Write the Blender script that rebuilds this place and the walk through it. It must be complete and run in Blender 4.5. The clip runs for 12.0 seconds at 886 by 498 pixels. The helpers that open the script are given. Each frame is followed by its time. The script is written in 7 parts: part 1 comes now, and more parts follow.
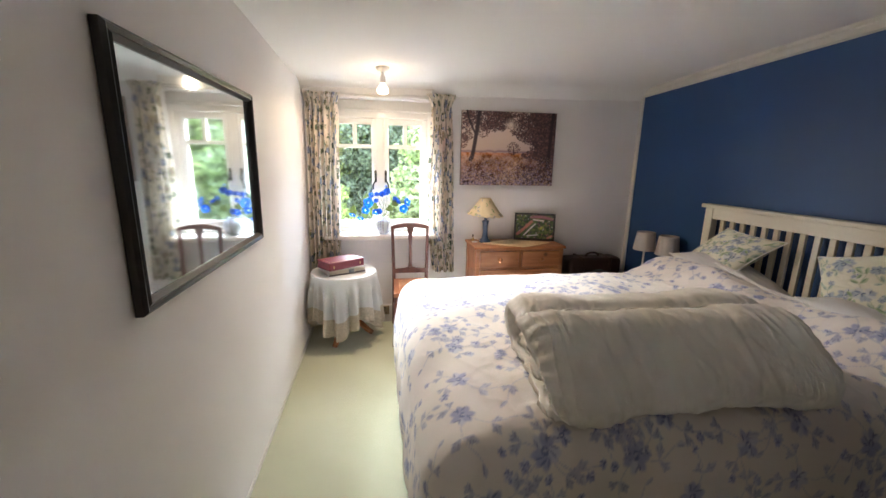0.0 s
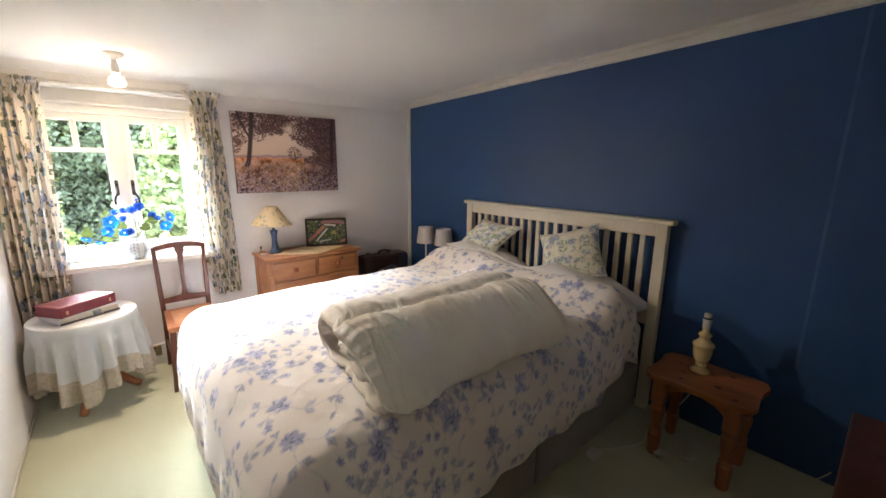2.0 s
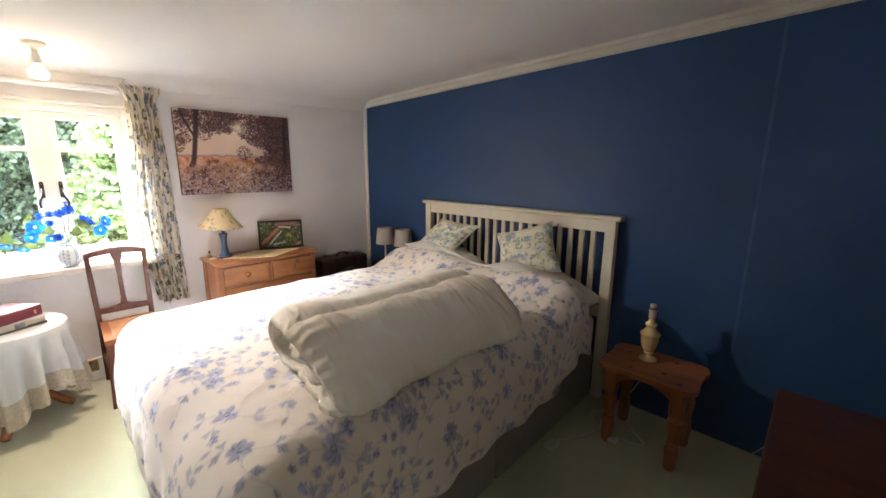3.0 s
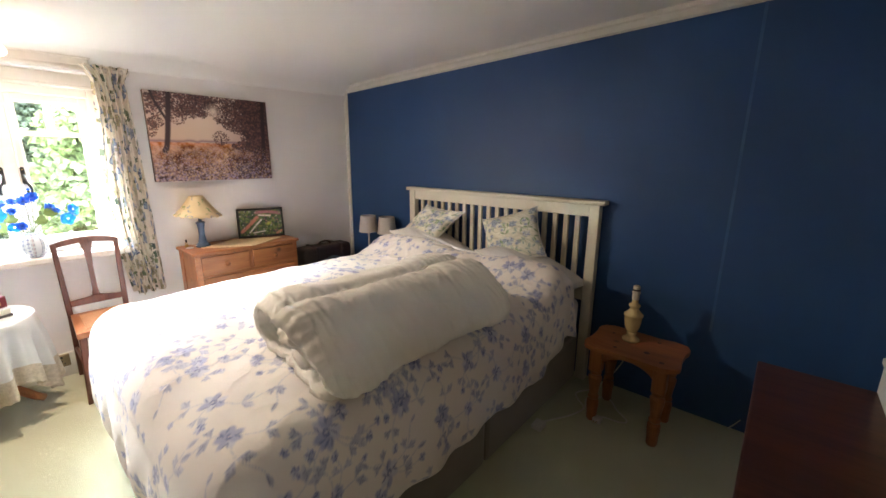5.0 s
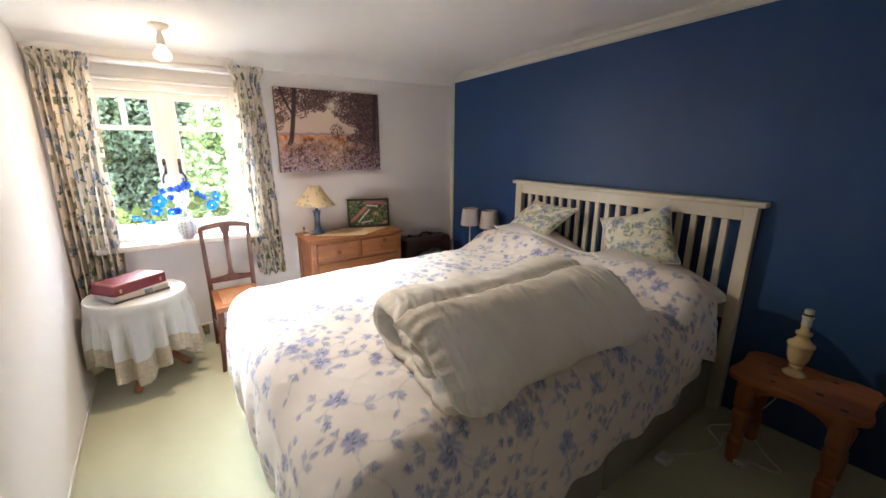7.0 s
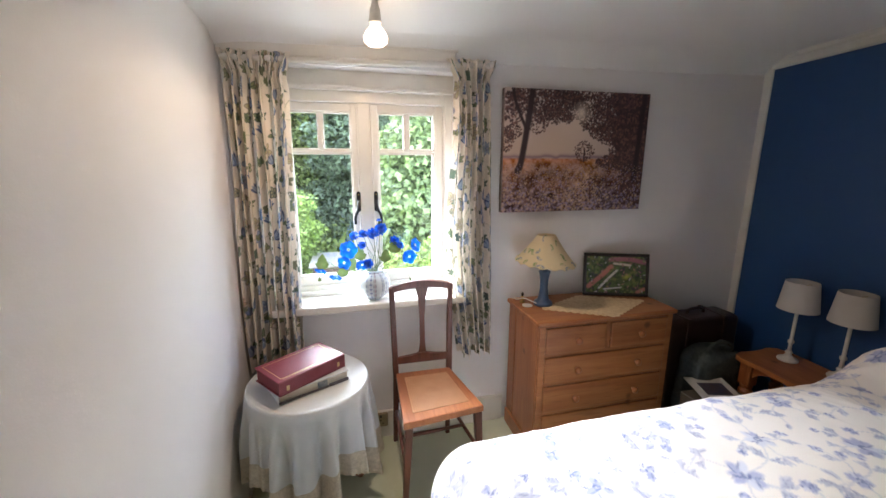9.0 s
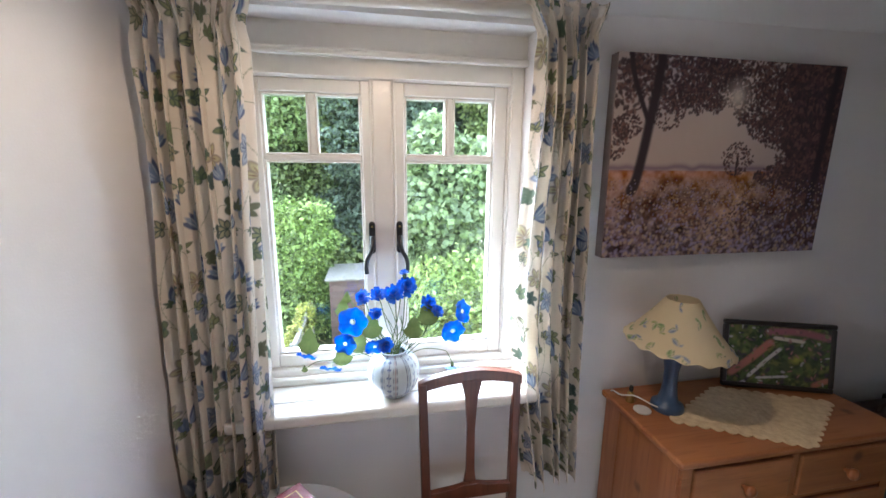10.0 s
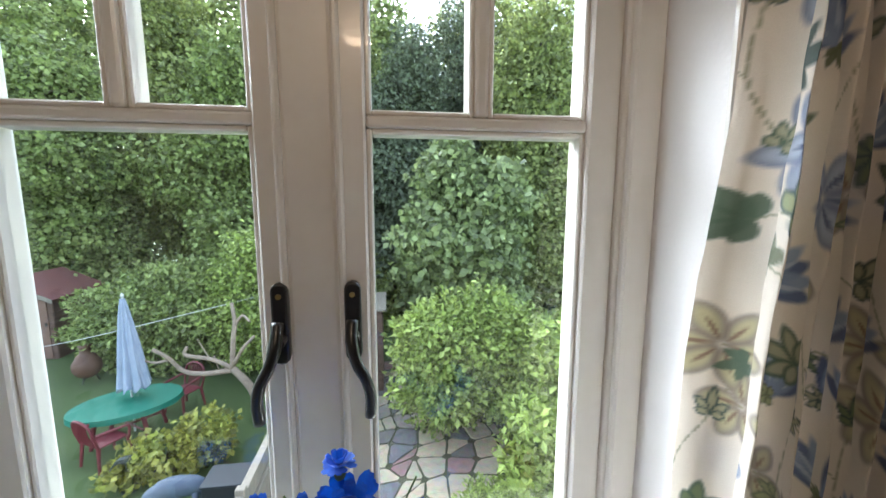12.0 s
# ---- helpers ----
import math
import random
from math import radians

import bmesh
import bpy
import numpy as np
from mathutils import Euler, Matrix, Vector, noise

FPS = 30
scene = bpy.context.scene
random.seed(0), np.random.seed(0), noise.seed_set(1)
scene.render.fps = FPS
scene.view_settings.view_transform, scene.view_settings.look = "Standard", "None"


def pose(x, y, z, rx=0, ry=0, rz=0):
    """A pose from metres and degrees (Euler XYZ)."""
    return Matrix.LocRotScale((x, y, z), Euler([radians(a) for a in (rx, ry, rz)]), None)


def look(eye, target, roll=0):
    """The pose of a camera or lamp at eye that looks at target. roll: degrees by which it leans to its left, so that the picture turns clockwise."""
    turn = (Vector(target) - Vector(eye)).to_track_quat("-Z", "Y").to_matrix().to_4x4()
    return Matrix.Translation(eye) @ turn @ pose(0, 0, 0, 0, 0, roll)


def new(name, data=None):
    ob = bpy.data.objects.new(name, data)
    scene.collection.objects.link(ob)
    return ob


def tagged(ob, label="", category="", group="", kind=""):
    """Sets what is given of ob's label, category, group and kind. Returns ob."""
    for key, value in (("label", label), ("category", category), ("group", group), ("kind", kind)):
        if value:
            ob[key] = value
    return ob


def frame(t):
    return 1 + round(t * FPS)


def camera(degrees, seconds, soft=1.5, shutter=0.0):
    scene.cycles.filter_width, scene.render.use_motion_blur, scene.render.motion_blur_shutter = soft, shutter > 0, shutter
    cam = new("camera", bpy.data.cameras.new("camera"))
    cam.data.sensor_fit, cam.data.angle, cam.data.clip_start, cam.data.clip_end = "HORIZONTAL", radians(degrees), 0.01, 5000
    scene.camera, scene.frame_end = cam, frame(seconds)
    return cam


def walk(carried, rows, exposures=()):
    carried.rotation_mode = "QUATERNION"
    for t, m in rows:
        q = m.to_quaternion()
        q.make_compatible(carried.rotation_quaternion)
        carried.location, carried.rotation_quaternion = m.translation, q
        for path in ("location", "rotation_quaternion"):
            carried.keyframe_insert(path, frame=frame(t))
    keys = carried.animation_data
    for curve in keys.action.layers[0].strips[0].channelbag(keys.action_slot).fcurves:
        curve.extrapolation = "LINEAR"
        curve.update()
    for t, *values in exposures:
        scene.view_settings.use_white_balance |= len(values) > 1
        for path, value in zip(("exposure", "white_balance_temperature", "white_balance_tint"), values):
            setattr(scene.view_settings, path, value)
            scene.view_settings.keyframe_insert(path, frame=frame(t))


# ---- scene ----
cam = camera(97.0, 12.0)
PATH = [
    (0, (0.764, 0.907, 1.38), (1.087, 2.833, 0.95), 1.1),
    (0.5, (0.725, 0.940, 1.402), (1.432, 2.762, 0.975), 0.8),
    (1, (0.699, 0.948, 1.413), (1.774, 2.581, 0.99), 0.6),
    (1.5, (0.682, 0.914, 1.423), (1.887, 2.455, 1.002), 0.5),
    (2, (0.686, 0.889, 1.424), (1.958, 2.375, 1.006), 0.5),
    (2.5, (0.698, 0.879, 1.414), (2.038, 2.306, 1.003), 0.5),
    (3, (0.71, 0.869, 1.409), (2.12, 2.228, 1.001), 0.4),
    (5, (0.694, 0.895, 1.376), (2.162, 2.176, 0.923), 0.4),
    (5.5, (0.702, 0.889, 1.368), (2.155, 2.177, 0.892), 0.4),
    (6, (0.715, 0.913, 1.368), (2.147, 2.219, 0.875), 0.4),
    (6.5, (0.716, 0.962, 1.374), (2.063, 2.351, 0.867), 0.3),
    (7, (0.679, 1.082, 1.391), (1.819, 2.646, 0.886), 0.2),
    (7.2, (0.639, 1.183, 1.402), (1.676, 2.817, 0.897), 0.6),
    (8.8, (0.69, 2.13, 1.44), (1.212, 4.01, 1.012), 0.2),
    (9, (0.694, 2.306, 1.443), (1.154, 4.206, 1.018), 0.1),
    (9.5, (0.681, 2.708, 1.472), (1.089, 4.618, 1.041), 0.4),
    (10, (0.74, 3.08, 1.467), (1.104, 5.007, 1.072), 0.4),
    (10.5, (0.732, 3.387, 1.44), (1.081, 5.326, 1.097), 0.4),
    (11, (0.764, 3.607, 1.427), (1.084, 5.558, 1.124), 0.3),
    (11.5, (0.831, 3.761, 1.42), (1.135, 5.716, 1.128), 0.4),
    (12, (0.877, 3.833, 1.412), (1.156, 5.795, 1.141), 0.1),
]

# ---- exposure and light ----
walk(cam, [(t, look(eye, target, roll)) for t, eye, target, roll in PATH], exposures=[(0.0, 4.95, 5650, 8), (2.0, 5.15, 5750, 8), (6.0, 5.45, 5800, 8), (7.0, 5.15, 5700, 8), (9.0, 4.35, 5400, 8), (9.5, 4.1, 5250, 8), (10.5, 3.85, 5000, 8), (11.0, 3.55, 5050, 6), (12.0, 2.65, 5450, 6)])

world = bpy.data.worlds.new("world")
scene.world = world
world.use_nodes = True
wn = world.node_tree.nodes
sky = wn.new("ShaderNodeTexSky")
sky.sky_type = "NISHITA"
sky.sun_disc = False
sky.sun_elevation, sky.sun_rotation = radians(29), radians(-29)
sky.dust_density = 4.0
soft = wn.new("ShaderNodeHueSaturation")
soft.inputs["Saturation"].default_value = 0.45
world.node_tree.links.new(sky.outputs[0], soft.inputs["Color"])
world.node_tree.links.new(soft.outputs[0], wn["Background"].inputs[0])
wn["Background"].inputs[1].default_value = 0.15


def lamp(name, kind, m, power, colour, size=0.1, size_y=None):
    data = bpy.data.lights.new(name, kind)
    data.energy, data.color = power, colour
    if kind == "AREA":
        data.shape, data.size, data.size_y = "RECTANGLE", size, size_y or size
    elif kind == "SUN":
        data.angle = size
    else:
        data.shadow_soft_size = size
    ob = new(name, data)
    ob.matrix_world = m
    return ob


sun = lamp("sun", "SUN", look((0, 0, 0), (0.42, -0.76, -0.48)), 1.8, (1.0, 0.97, 0.93), radians(45))
portal = lamp("window_light", "AREA", look((0.79, 4.44, 1.28), (0.79, 3.0, 1.28)), 1.0, (1, 1, 1), 0.80, 0.94)
portal.data.cycles.is_portal = True
bulb_light = lamp("bulb_light", "SPOT", look((0.808, 3.715, 1.845), (1.30, 2.90, 0.3)), 2.1, (1.0, 0.74, 0.48), 0.035)
bulb_light.data.spot_size, bulb_light.data.spot_blend = radians(112), 1.0
bulb_side = lamp("bulb_side_light", "SPOT", look((0.808, 3.715, 1.83), (0.81, 3.70, 0.3)), 0.5, (1.0, 0.66, 0.38), 0.035)
bulb_side.data.spot_size, bulb_side.data.spot_blend = radians(180), 0.35
bulb_up = lamp("bulb_glow_light", "POINT", pose(0.808, 3.715, 1.83), 0.04, (1.0, 0.66, 0.38), 0.035)

# ---- building helpers ----
ORIGIN = {}


def thing(name, base, label, category, group=""):
    ob = new(name)
    ob.empty_display_size = 0.1
    ob.location = base
    ORIGIN[name if ob.name == name else ob.name] = Vector(base)
    return tagged(ob, label, category, group)


def finish(name, mesh, material, parent, label, smooth):
    if material:
        mesh.materials.append(material)
    for p in mesh.polygons:
        p.use_smooth = smooth
    ob = new(name, mesh)
    if parent is not None:
        top = parent
        while top.parent:
            top = top.parent
        if top.type == "EMPTY":
            mesh.transform(Matrix.Translation(-top.location))
        ob.parent = parent
    if label:
        ob["label"] = label
    return ob


def part(name, bm, material, parent=None, label="", smooth=False):
    mesh = bpy.data.meshes.new(name)
    bmesh.ops.recalc_face_normals(bm, faces=bm.faces[:])
    bm.to_mesh(mesh)
    bm.free()
    return finish(name, mesh, material, parent, label, smooth)


def solo(name, bm, material, base, label, category, smooth=False, group="", kind=""):
    """A thing that is one mesh, drawn at its world place, with its origin at base."""
    ob = part(name, bm, material, None, "", smooth)
    ob.data.transform(Matrix.Translation(-Vector(base)))
    ob.location = base
    return tagged(ob, label, category, group, kind)


def box(x0, x1, y0, y1, z0, z1, bevel=0.0, bm=None, seg=1):
    bm = bm or bmesh.new()
    made = bmesh.ops.create_cube(bm, size=1.0)["verts"]
    for v in made:
        v.co = Vector((x0 + (v.co.x + 0.5) * (x1 - x0), y0 + (v.co.y + 0.5) * (y1 - y0), z0 + (v.co.z + 0.5) * (z1 - z0)))
    if bevel:
        edges = list({e for v in made for e in v.link_edges})
        bmesh.ops.bevel(bm, geom=edges, offset=bevel, segments=seg, affect="EDGES", profile=0.5)
    return bm


def lathe(profile, centre=(0, 0, 0), n=32, bm=None, cap=True):
    """Turned about z from (radius, height) pairs."""
    bm = bm or bmesh.new()
    rings = []
    for r, z in profile:
        rings.append([bm.verts.new((centre[0] + r * math.cos(a), centre[1] + r * math.sin(a), centre[2] + z)) for a in (2 * math.pi * k / n for k in range(n))])
    for a, b in zip(rings, rings[1:]):
        for k in range(n):
            bm.faces.new((a[k], a[(k + 1) % n], b[(k + 1) % n], b[k]))
    if cap:
        bm.faces.new(rings[0][::-1])
        bm.faces.new(rings[-1])
    return bm


def tube(points, radii, n=8, bm=None, squash=1.0):
    """A pipe through points, with one radius or one for each."""
    bm = bm or bmesh.new()
    pts = [Vector(p) for p in points]
    rs = radii if isinstance(radii, (list, tuple)) else [radii] * len(pts)
    rings, side = [], None
    for i, p in enumerate(pts):
        d = (pts[min(i + 1, len(pts) - 1)] - pts[max(i - 1, 0)]).normalized()
        if side is None:
            side = d.cross(Vector((0.12, 0.31, 0.95)) if abs(d.z) < 0.9 else Vector((1, 0.1, 0))).normalized()
        side = (side - d * side.dot(d)).normalized()
        up = d.cross(side)
        rings.append([bm.verts.new(p + rs[i] * (math.cos(a) * side + squash * math.sin(a) * up)) for a in (2 * math.pi * k / n for k in range(n))])
    for a, b in zip(rings, rings[1:]):
        for k in range(n):
            bm.faces.new((a[k], a[(k + 1) % n], b[(k + 1) % n], b[k]))
    bm.faces.new(rings[0][::-1])
    bm.faces.new(rings[-1])
    return bm


def slab(outline, lo, hi, axis="z", bm=None, bevel=0.0):
    """An outline of (a, b) pairs, raised along an axis from lo to hi."""
    bm = bm or bmesh.new()
    put = {"x": lambda a, b, c: (c, a, b), "y": lambda a, b, c: (a, c, b), "z": lambda a, b, c: (a, b, c)}[axis]
    low = [bm.verts.new(put(a, b, lo)) for a, b in outline]
    high = [bm.verts.new(put(a, b, hi)) for a, b in outline]
    n = len(low)
    faces = [bm.faces.new(low[::-1]), bm.faces.new(high)]
    for k in range(n):
        faces.append(bm.faces.new((low[k], low[(k + 1) % n], high[(k + 1) % n], high[k])))
    if bevel:
        bmesh.ops.bevel(bm, geom=list({e for f in faces[:2] for e in f.edges}), offset=bevel, segments=2, affect="EDGES", profile=0.5)
    return bm


def smooth_line(points, steps=6):
    """A rounder line through points (Catmull-Rom)."""
    pts = [Vector(p) for p in points]
    pts = [2 * pts[0] - pts[1]] + pts + [2 * pts[-1] - pts[-2]]
    out = []
    for a, b, c, d in zip(pts, pts[1:], pts[2:], pts[3:]):
        for k in range(steps):
            t = k / steps
            out.append(0.5 * ((2 * b) + (c - a) * t + (2 * a - 5 * b + 4 * c - d) * t * t + (3 * b - a - 3 * c + d) * t**3))
    return out + [pts[-2]]


def sheet(name, P, material, parent=None, label="", colours=None, thick=0.0, flip=False):
    """A smooth sheet of cloth or canvas from a grid of places (rows, columns, 3), with a colour for each."""
    h, w = P.shape[:2]
    idx = np.arange(h * w).reshape(h, w)
    quads = np.stack([idx[:-1, :-1], idx[:-1, 1:], idx[1:, 1:], idx[1:, :-1]], -1).reshape(-1, 4)
    if flip:
        quads = quads[:, ::-1]
    mesh = bpy.data.meshes.new(name)
    mesh.vertices.add(h * w)
    mesh.vertices.foreach_set("co", P.reshape(-1).astype(np.float32))
    mesh.loops.add(quads.size)
    mesh.loops.foreach_set("vertex_index", quads.reshape(-1).astype(np.int32))
    mesh.polygons.add(len(quads))
    mesh.polygons.foreach_set("loop_start", np.arange(0, quads.size, 4, dtype=np.int32))
    mesh.update(calc_edges=True)
    if colours is not None:
        layer = mesh.color_attributes.new("print", "FLOAT_COLOR", "POINT")
        rgba = np.concatenate([colours.reshape(-1, 3), np.ones((h * w, 1))], 1).astype(np.float32)
        layer.data.foreach_set("color", rgba.reshape(-1))
    ob = finish(name, mesh, material, parent, label, False)
    mesh.polygons.foreach_set("use_smooth", np.ones(len(quads), dtype=bool))
    if thick:
        mod = ob.modifiers.new("thickness", "SOLIDIFY")
        mod.thickness, mod.offset = thick, 0.0
    return ob


def soft_noise(u, v, scale, seed=0, octaves=3):
    """Smooth random relief on arrays u, v, about -1 to 1."""
    rng = np.random.default_rng(seed)
    total, amp, norm = np.zeros_like(u, dtype=float), 1.0, 0.0
    for _ in range(octaves):
        table = rng.uniform(-1, 1, (128, 128))
        a, b = u * scale, v * scale
        i, j = np.floor(a).astype(int), np.floor(b).astype(int)
        fu, fv = a - i, b - j
        fu, fv = fu * fu * (3 - 2 * fu), fv * fv * (3 - 2 * fv)
        t = lambda x, y: table[x % 128, y % 128]
        total += amp * ((t(i, j) * (1 - fu) + t(i + 1, j) * fu) * (1 - fv) + (t(i, j + 1) * (1 - fu) + t(i + 1, j + 1) * fu) * fv)
        norm += amp
        amp, scale = amp * 0.5, scale * 2.03
    return total / norm * 1.5


# ---- materials ----
def material(name):
    m = bpy.data.materials.new(name)
    m.use_nodes = True
    return m, m.node_tree.nodes, m.node_tree.links, m.node_tree.nodes["Principled BSDF"]


def surf(name, c1, c2=None, scale=6.0, rough=0.6, bump=0.1, bump_scale=60.0, metal=0.0, stretch=(1, 1, 1), coat=0.0, dist=0.004, island=0.0, sheen=0.0, rough2=None, translucent=0.0):
    """A plain surface with uneven colour at two scales and fine relief."""
    m, n, l, b = material(name)
    c2 = c2 or tuple(0.82 * c for c in c1)
    co, mp = n.new("ShaderNodeTexCoord"), n.new("ShaderNodeMapping")
    mp.inputs["Scale"].default_value = stretch
    l.new(co.outputs["Object"], mp.inputs[0])
    big, fine = n.new("ShaderNodeTexNoise"), n.new("ShaderNodeTexNoise")
    big.inputs["Scale"].default_value, big.inputs["Detail"].default_value = scale, 6
    fine.inputs["Scale"].default_value, fine.inputs["Detail"].default_value = bump_scale, 4
    l.new(mp.outputs[0], big.inputs[0])
    l.new(mp.outputs[0], fine.inputs[0])
    mix = n.new("ShaderNodeMix")
    mix.data_type = "RGBA"
    mix.inputs["A"].default_value, mix.inputs["B"].default_value = (*c1, 1), (*c2, 1)
    ramp = n.new("ShaderNodeMapRange")
    ramp.inputs["From Min"].default_value, ramp.inputs["From Max"].default_value = 0.32, 0.68
    sums = n.new("ShaderNodeMath")
    sums.operation = "MULTIPLY_ADD"
    sums.inputs[1].default_value = 0.3
    l.new(fine.outputs["Fac"], sums.inputs[0])
    less = n.new("ShaderNodeMath")
    less.operation = "MULTIPLY_ADD"
    less.inputs[1].default_value, less.inputs[2].default_value = 0.7, 0.0
    l.new(big.outputs["Fac"], less.inputs[0])
    l.new(less.outputs[0], sums.inputs[2])
    l.new(sums.outputs[0], ramp.inputs["Value"])
    l.new(ramp.outputs[0], mix.inputs["Factor"])
    last = mix.outputs["Result"]
    if island:
        geo, hsv, rng = n.new("ShaderNodeNewGeometry"), n.new("ShaderNodeHueSaturation"), n.new("ShaderNodeMapRange")
        rng.inputs["To Min"].default_value, rng.inputs["To Max"].default_value = 1 - island, 1 + island
        l.new(geo.outputs["Random Per Island"], rng.inputs["Value"])
        l.new(rng.outputs[0], hsv.inputs["Value"])
        l.new(last, hsv.inputs["Color"])
        last = hsv.outputs[0]
    l.new(last, b.inputs["Base Color"])
    b.inputs["Roughness"].default_value, b.inputs["Metallic"].default_value = rough, metal
    if rough2 is not None:
        rr = n.new("ShaderNodeMapRange")
        rr.inputs["To Min"].default_value, rr.inputs["To Max"].default_value = rough, rough2
        l.new(big.outputs["Fac"], rr.inputs["Value"])
        l.new(rr.outputs[0], b.inputs["Roughness"])
    b.inputs["Coat Weight"].default_value = coat
    b.inputs["Sheen Weight"].default_value = sheen
    if bump:
        bp = n.new("ShaderNodeBump")
        bp.inputs["Strength"].default_value, bp.inputs["Distance"].default_value = bump, dist
        l.new(fine.outputs["Fac"], bp.inputs["Height"])
        l.new(bp.outputs[0], b.inputs["Normal"])
    if translucent:
        tr, add = n.new("ShaderNodeBsdfTranslucent"), n.new("ShaderNodeMixShader")
        add.inputs[0].default_value = translucent
        l.new(last, tr.inputs["Color"])
        l.new(b.outputs[0], add.inputs[1])
        l.new(tr.outputs[0], add.inputs[2])
        l.new(add.outputs[0], n["Material Output"].inputs[0])
    return m


def printed(name, rough=0.85, bump=0.15, bump_scale=700.0, translucent=0.0, sheen=0.2, grain=0.06):
    """Cloth or canvas whose print is in the mesh's own colours, with a woven relief."""
    m, n, l, b = material(name)
    at, co, fine, hsv, rng = n.new("ShaderNodeVertexColor"), n.new("ShaderNodeTexCoord"), n.new("ShaderNodeTexNoise"), n.new("ShaderNodeHueSaturation"), n.new("ShaderNodeMapRange")
    at.layer_name = "print"
    fine.inputs["Scale"].default_value, fine.inputs["Detail"].default_value = bump_scale, 3
    l.new(co.outputs["Object"], fine.inputs[0])
    rng.inputs["To Min"].default_value, rng.inputs["To Max"].default_value = 1 - grain, 1 + grain
    l.new(fine.outputs["Fac"], rng.inputs["Value"])
    l.new(rng.outputs[0], hsv.inputs["Value"])
    l.new(at.outputs["Color"], hsv.inputs["Color"])
    l.new(hsv.outputs[0], b.inputs["Base Color"])
    b.inputs["Roughness"].default_value, b.inputs["Sheen Weight"].default_value = rough, sheen
    bp = n.new("ShaderNodeBump")
    bp.inputs["Strength"].default_value, bp.inputs["Distance"].default_value = bump, 0.001
    l.new(fine.outputs["Fac"], bp.inputs["Height"])
    l.new(bp.outputs[0], b.inputs["Normal"])
    if translucent:
        tr, add = n.new("ShaderNodeBsdfTranslucent"), n.new("ShaderNodeMixShader")
        add.inputs[0].default_value = translucent
        l.new(hsv.outputs[0], tr.inputs["Color"])
        l.new(b.outputs[0], add.inputs[1])
        l.new(tr.outputs[0], add.inputs[2])
        l.new(add.outputs[0], n["Material Output"].inputs[0])
    return m


def wood(name, c1, c2, axis=0, rough=0.42, coat=0.15, knots=False, scale=14.0):
    """Wood with its grain along an axis (0 x, 1 y, 2 z)."""
    m, n, l, b = material(name)
    co, mp, no, wv, mix, mix2 = (n.new("ShaderNode" + k) for k in ("TexCoord", "Mapping", "TexNoise", "TexNoise", "Mix", "Mix"))
    s = [scale, scale, scale]
    s[axis] = scale * 0.07
    mp.inputs["Scale"].default_value = s
    l.new(co.outputs["Object"], mp.inputs[0])
    no.inputs["Scale"].default_value, no.inputs["Detail"].default_value, no.inputs["Distortion"].default_value = 1.6, 7, 0.6
    wv.inputs["Scale"].default_value, wv.inputs["Detail"].default_value = 9.0, 3
    l.new(mp.outputs[0], no.inputs[0])
    l.new(mp.outputs[0], wv.inputs[0])
    rm = n.new("ShaderNodeMapRange")
    rm.inputs["From Min"].default_value, rm.inputs["From Max"].default_value = 0.35, 0.65
    l.new(no.outputs["Fac"], rm.inputs["Value"])
    mix.data_type = mix2.data_type = "RGBA"
    mix.inputs["A"].default_value, mix.inputs["B"].default_value = (*c1, 1), (*c2, 1)
    l.new(rm.outputs[0], mix.inputs["Factor"])
    rf = n.new("ShaderNodeMapRange")
    rf.inputs["From Min"].default_value, rf.inputs["From Max"].default_value, rf.inputs["To Max"].default_value = 0.55, 0.75, 0.55
    l.new(wv.outputs["Fac"], rf.inputs["Value"])
    l.new(rf.outputs[0], mix2.inputs["Factor"])
    l.new(mix.outputs["Result"], mix2.inputs["A"])
    mix2.inputs["B"].default_value = (*[0.6 * c for c in c2], 1)
    last = mix2.outputs["Result"]
    if knots:
        vo, kr, mk = n.new("ShaderNodeTexVoronoi"), n.new("ShaderNodeMapRange"), n.new("ShaderNodeMix")
        mk.data_type = "RGBA"
        vo.inputs["Scale"].default_value = 7.0
        l.new(co.outputs["Object"], vo.inputs[0])
        kr.inputs["From Min"].default_value, kr.inputs["From Max"].default_value, kr.inputs["To Min"].default_value, kr.inputs["To Max"].default_value = 0.06, 0.16, 0.85, 0.0
        l.new(vo.outputs["Distance"], kr.inputs["Value"])
        l.new(kr.outputs[0], mk.inputs["Factor"])
        l.new(last, mk.inputs["A"])
        mk.inputs["B"].default_value = (*[0.22 * c for c in c1], 1)
        last = mk.outputs["Result"]
    l.new(last, b.inputs["Base Color"])
    b.inputs["Roughness"].default_value, b.inputs["Coat Weight"].default_value, b.inputs["Coat Roughness"].default_value = rough, coat, 0.25
    bp = n.new("ShaderNodeBump")
    bp.inputs["Strength"].default_value, bp.inputs["Distance"].default_value = 0.12, 0.002
    l.new(wv.outputs["Fac"], bp.inputs["Height"])
    l.new(bp.outputs[0], b.inputs["Normal"])
    return m


def glass(name, colour=(1, 1, 1), rough=0.0):
    m, n, l, b = material(name)
    b.inputs["Base Color"].default_value = (*colour, 1)
    b.inputs["Transmission Weight"].default_value, b.inputs["Roughness"].default_value, b.inputs["IOR"].default_value = 1.0, rough, 1.45
    return m


def glow(name, colour, strength):
    m, n, l, b = material(name)
    b.inputs["Base Color"].default_value = (*colour, 1)
    b.inputs["Emission Color"].default_value, b.inputs["Emission Strength"].default_value = (*colour, 1), strength
    return m


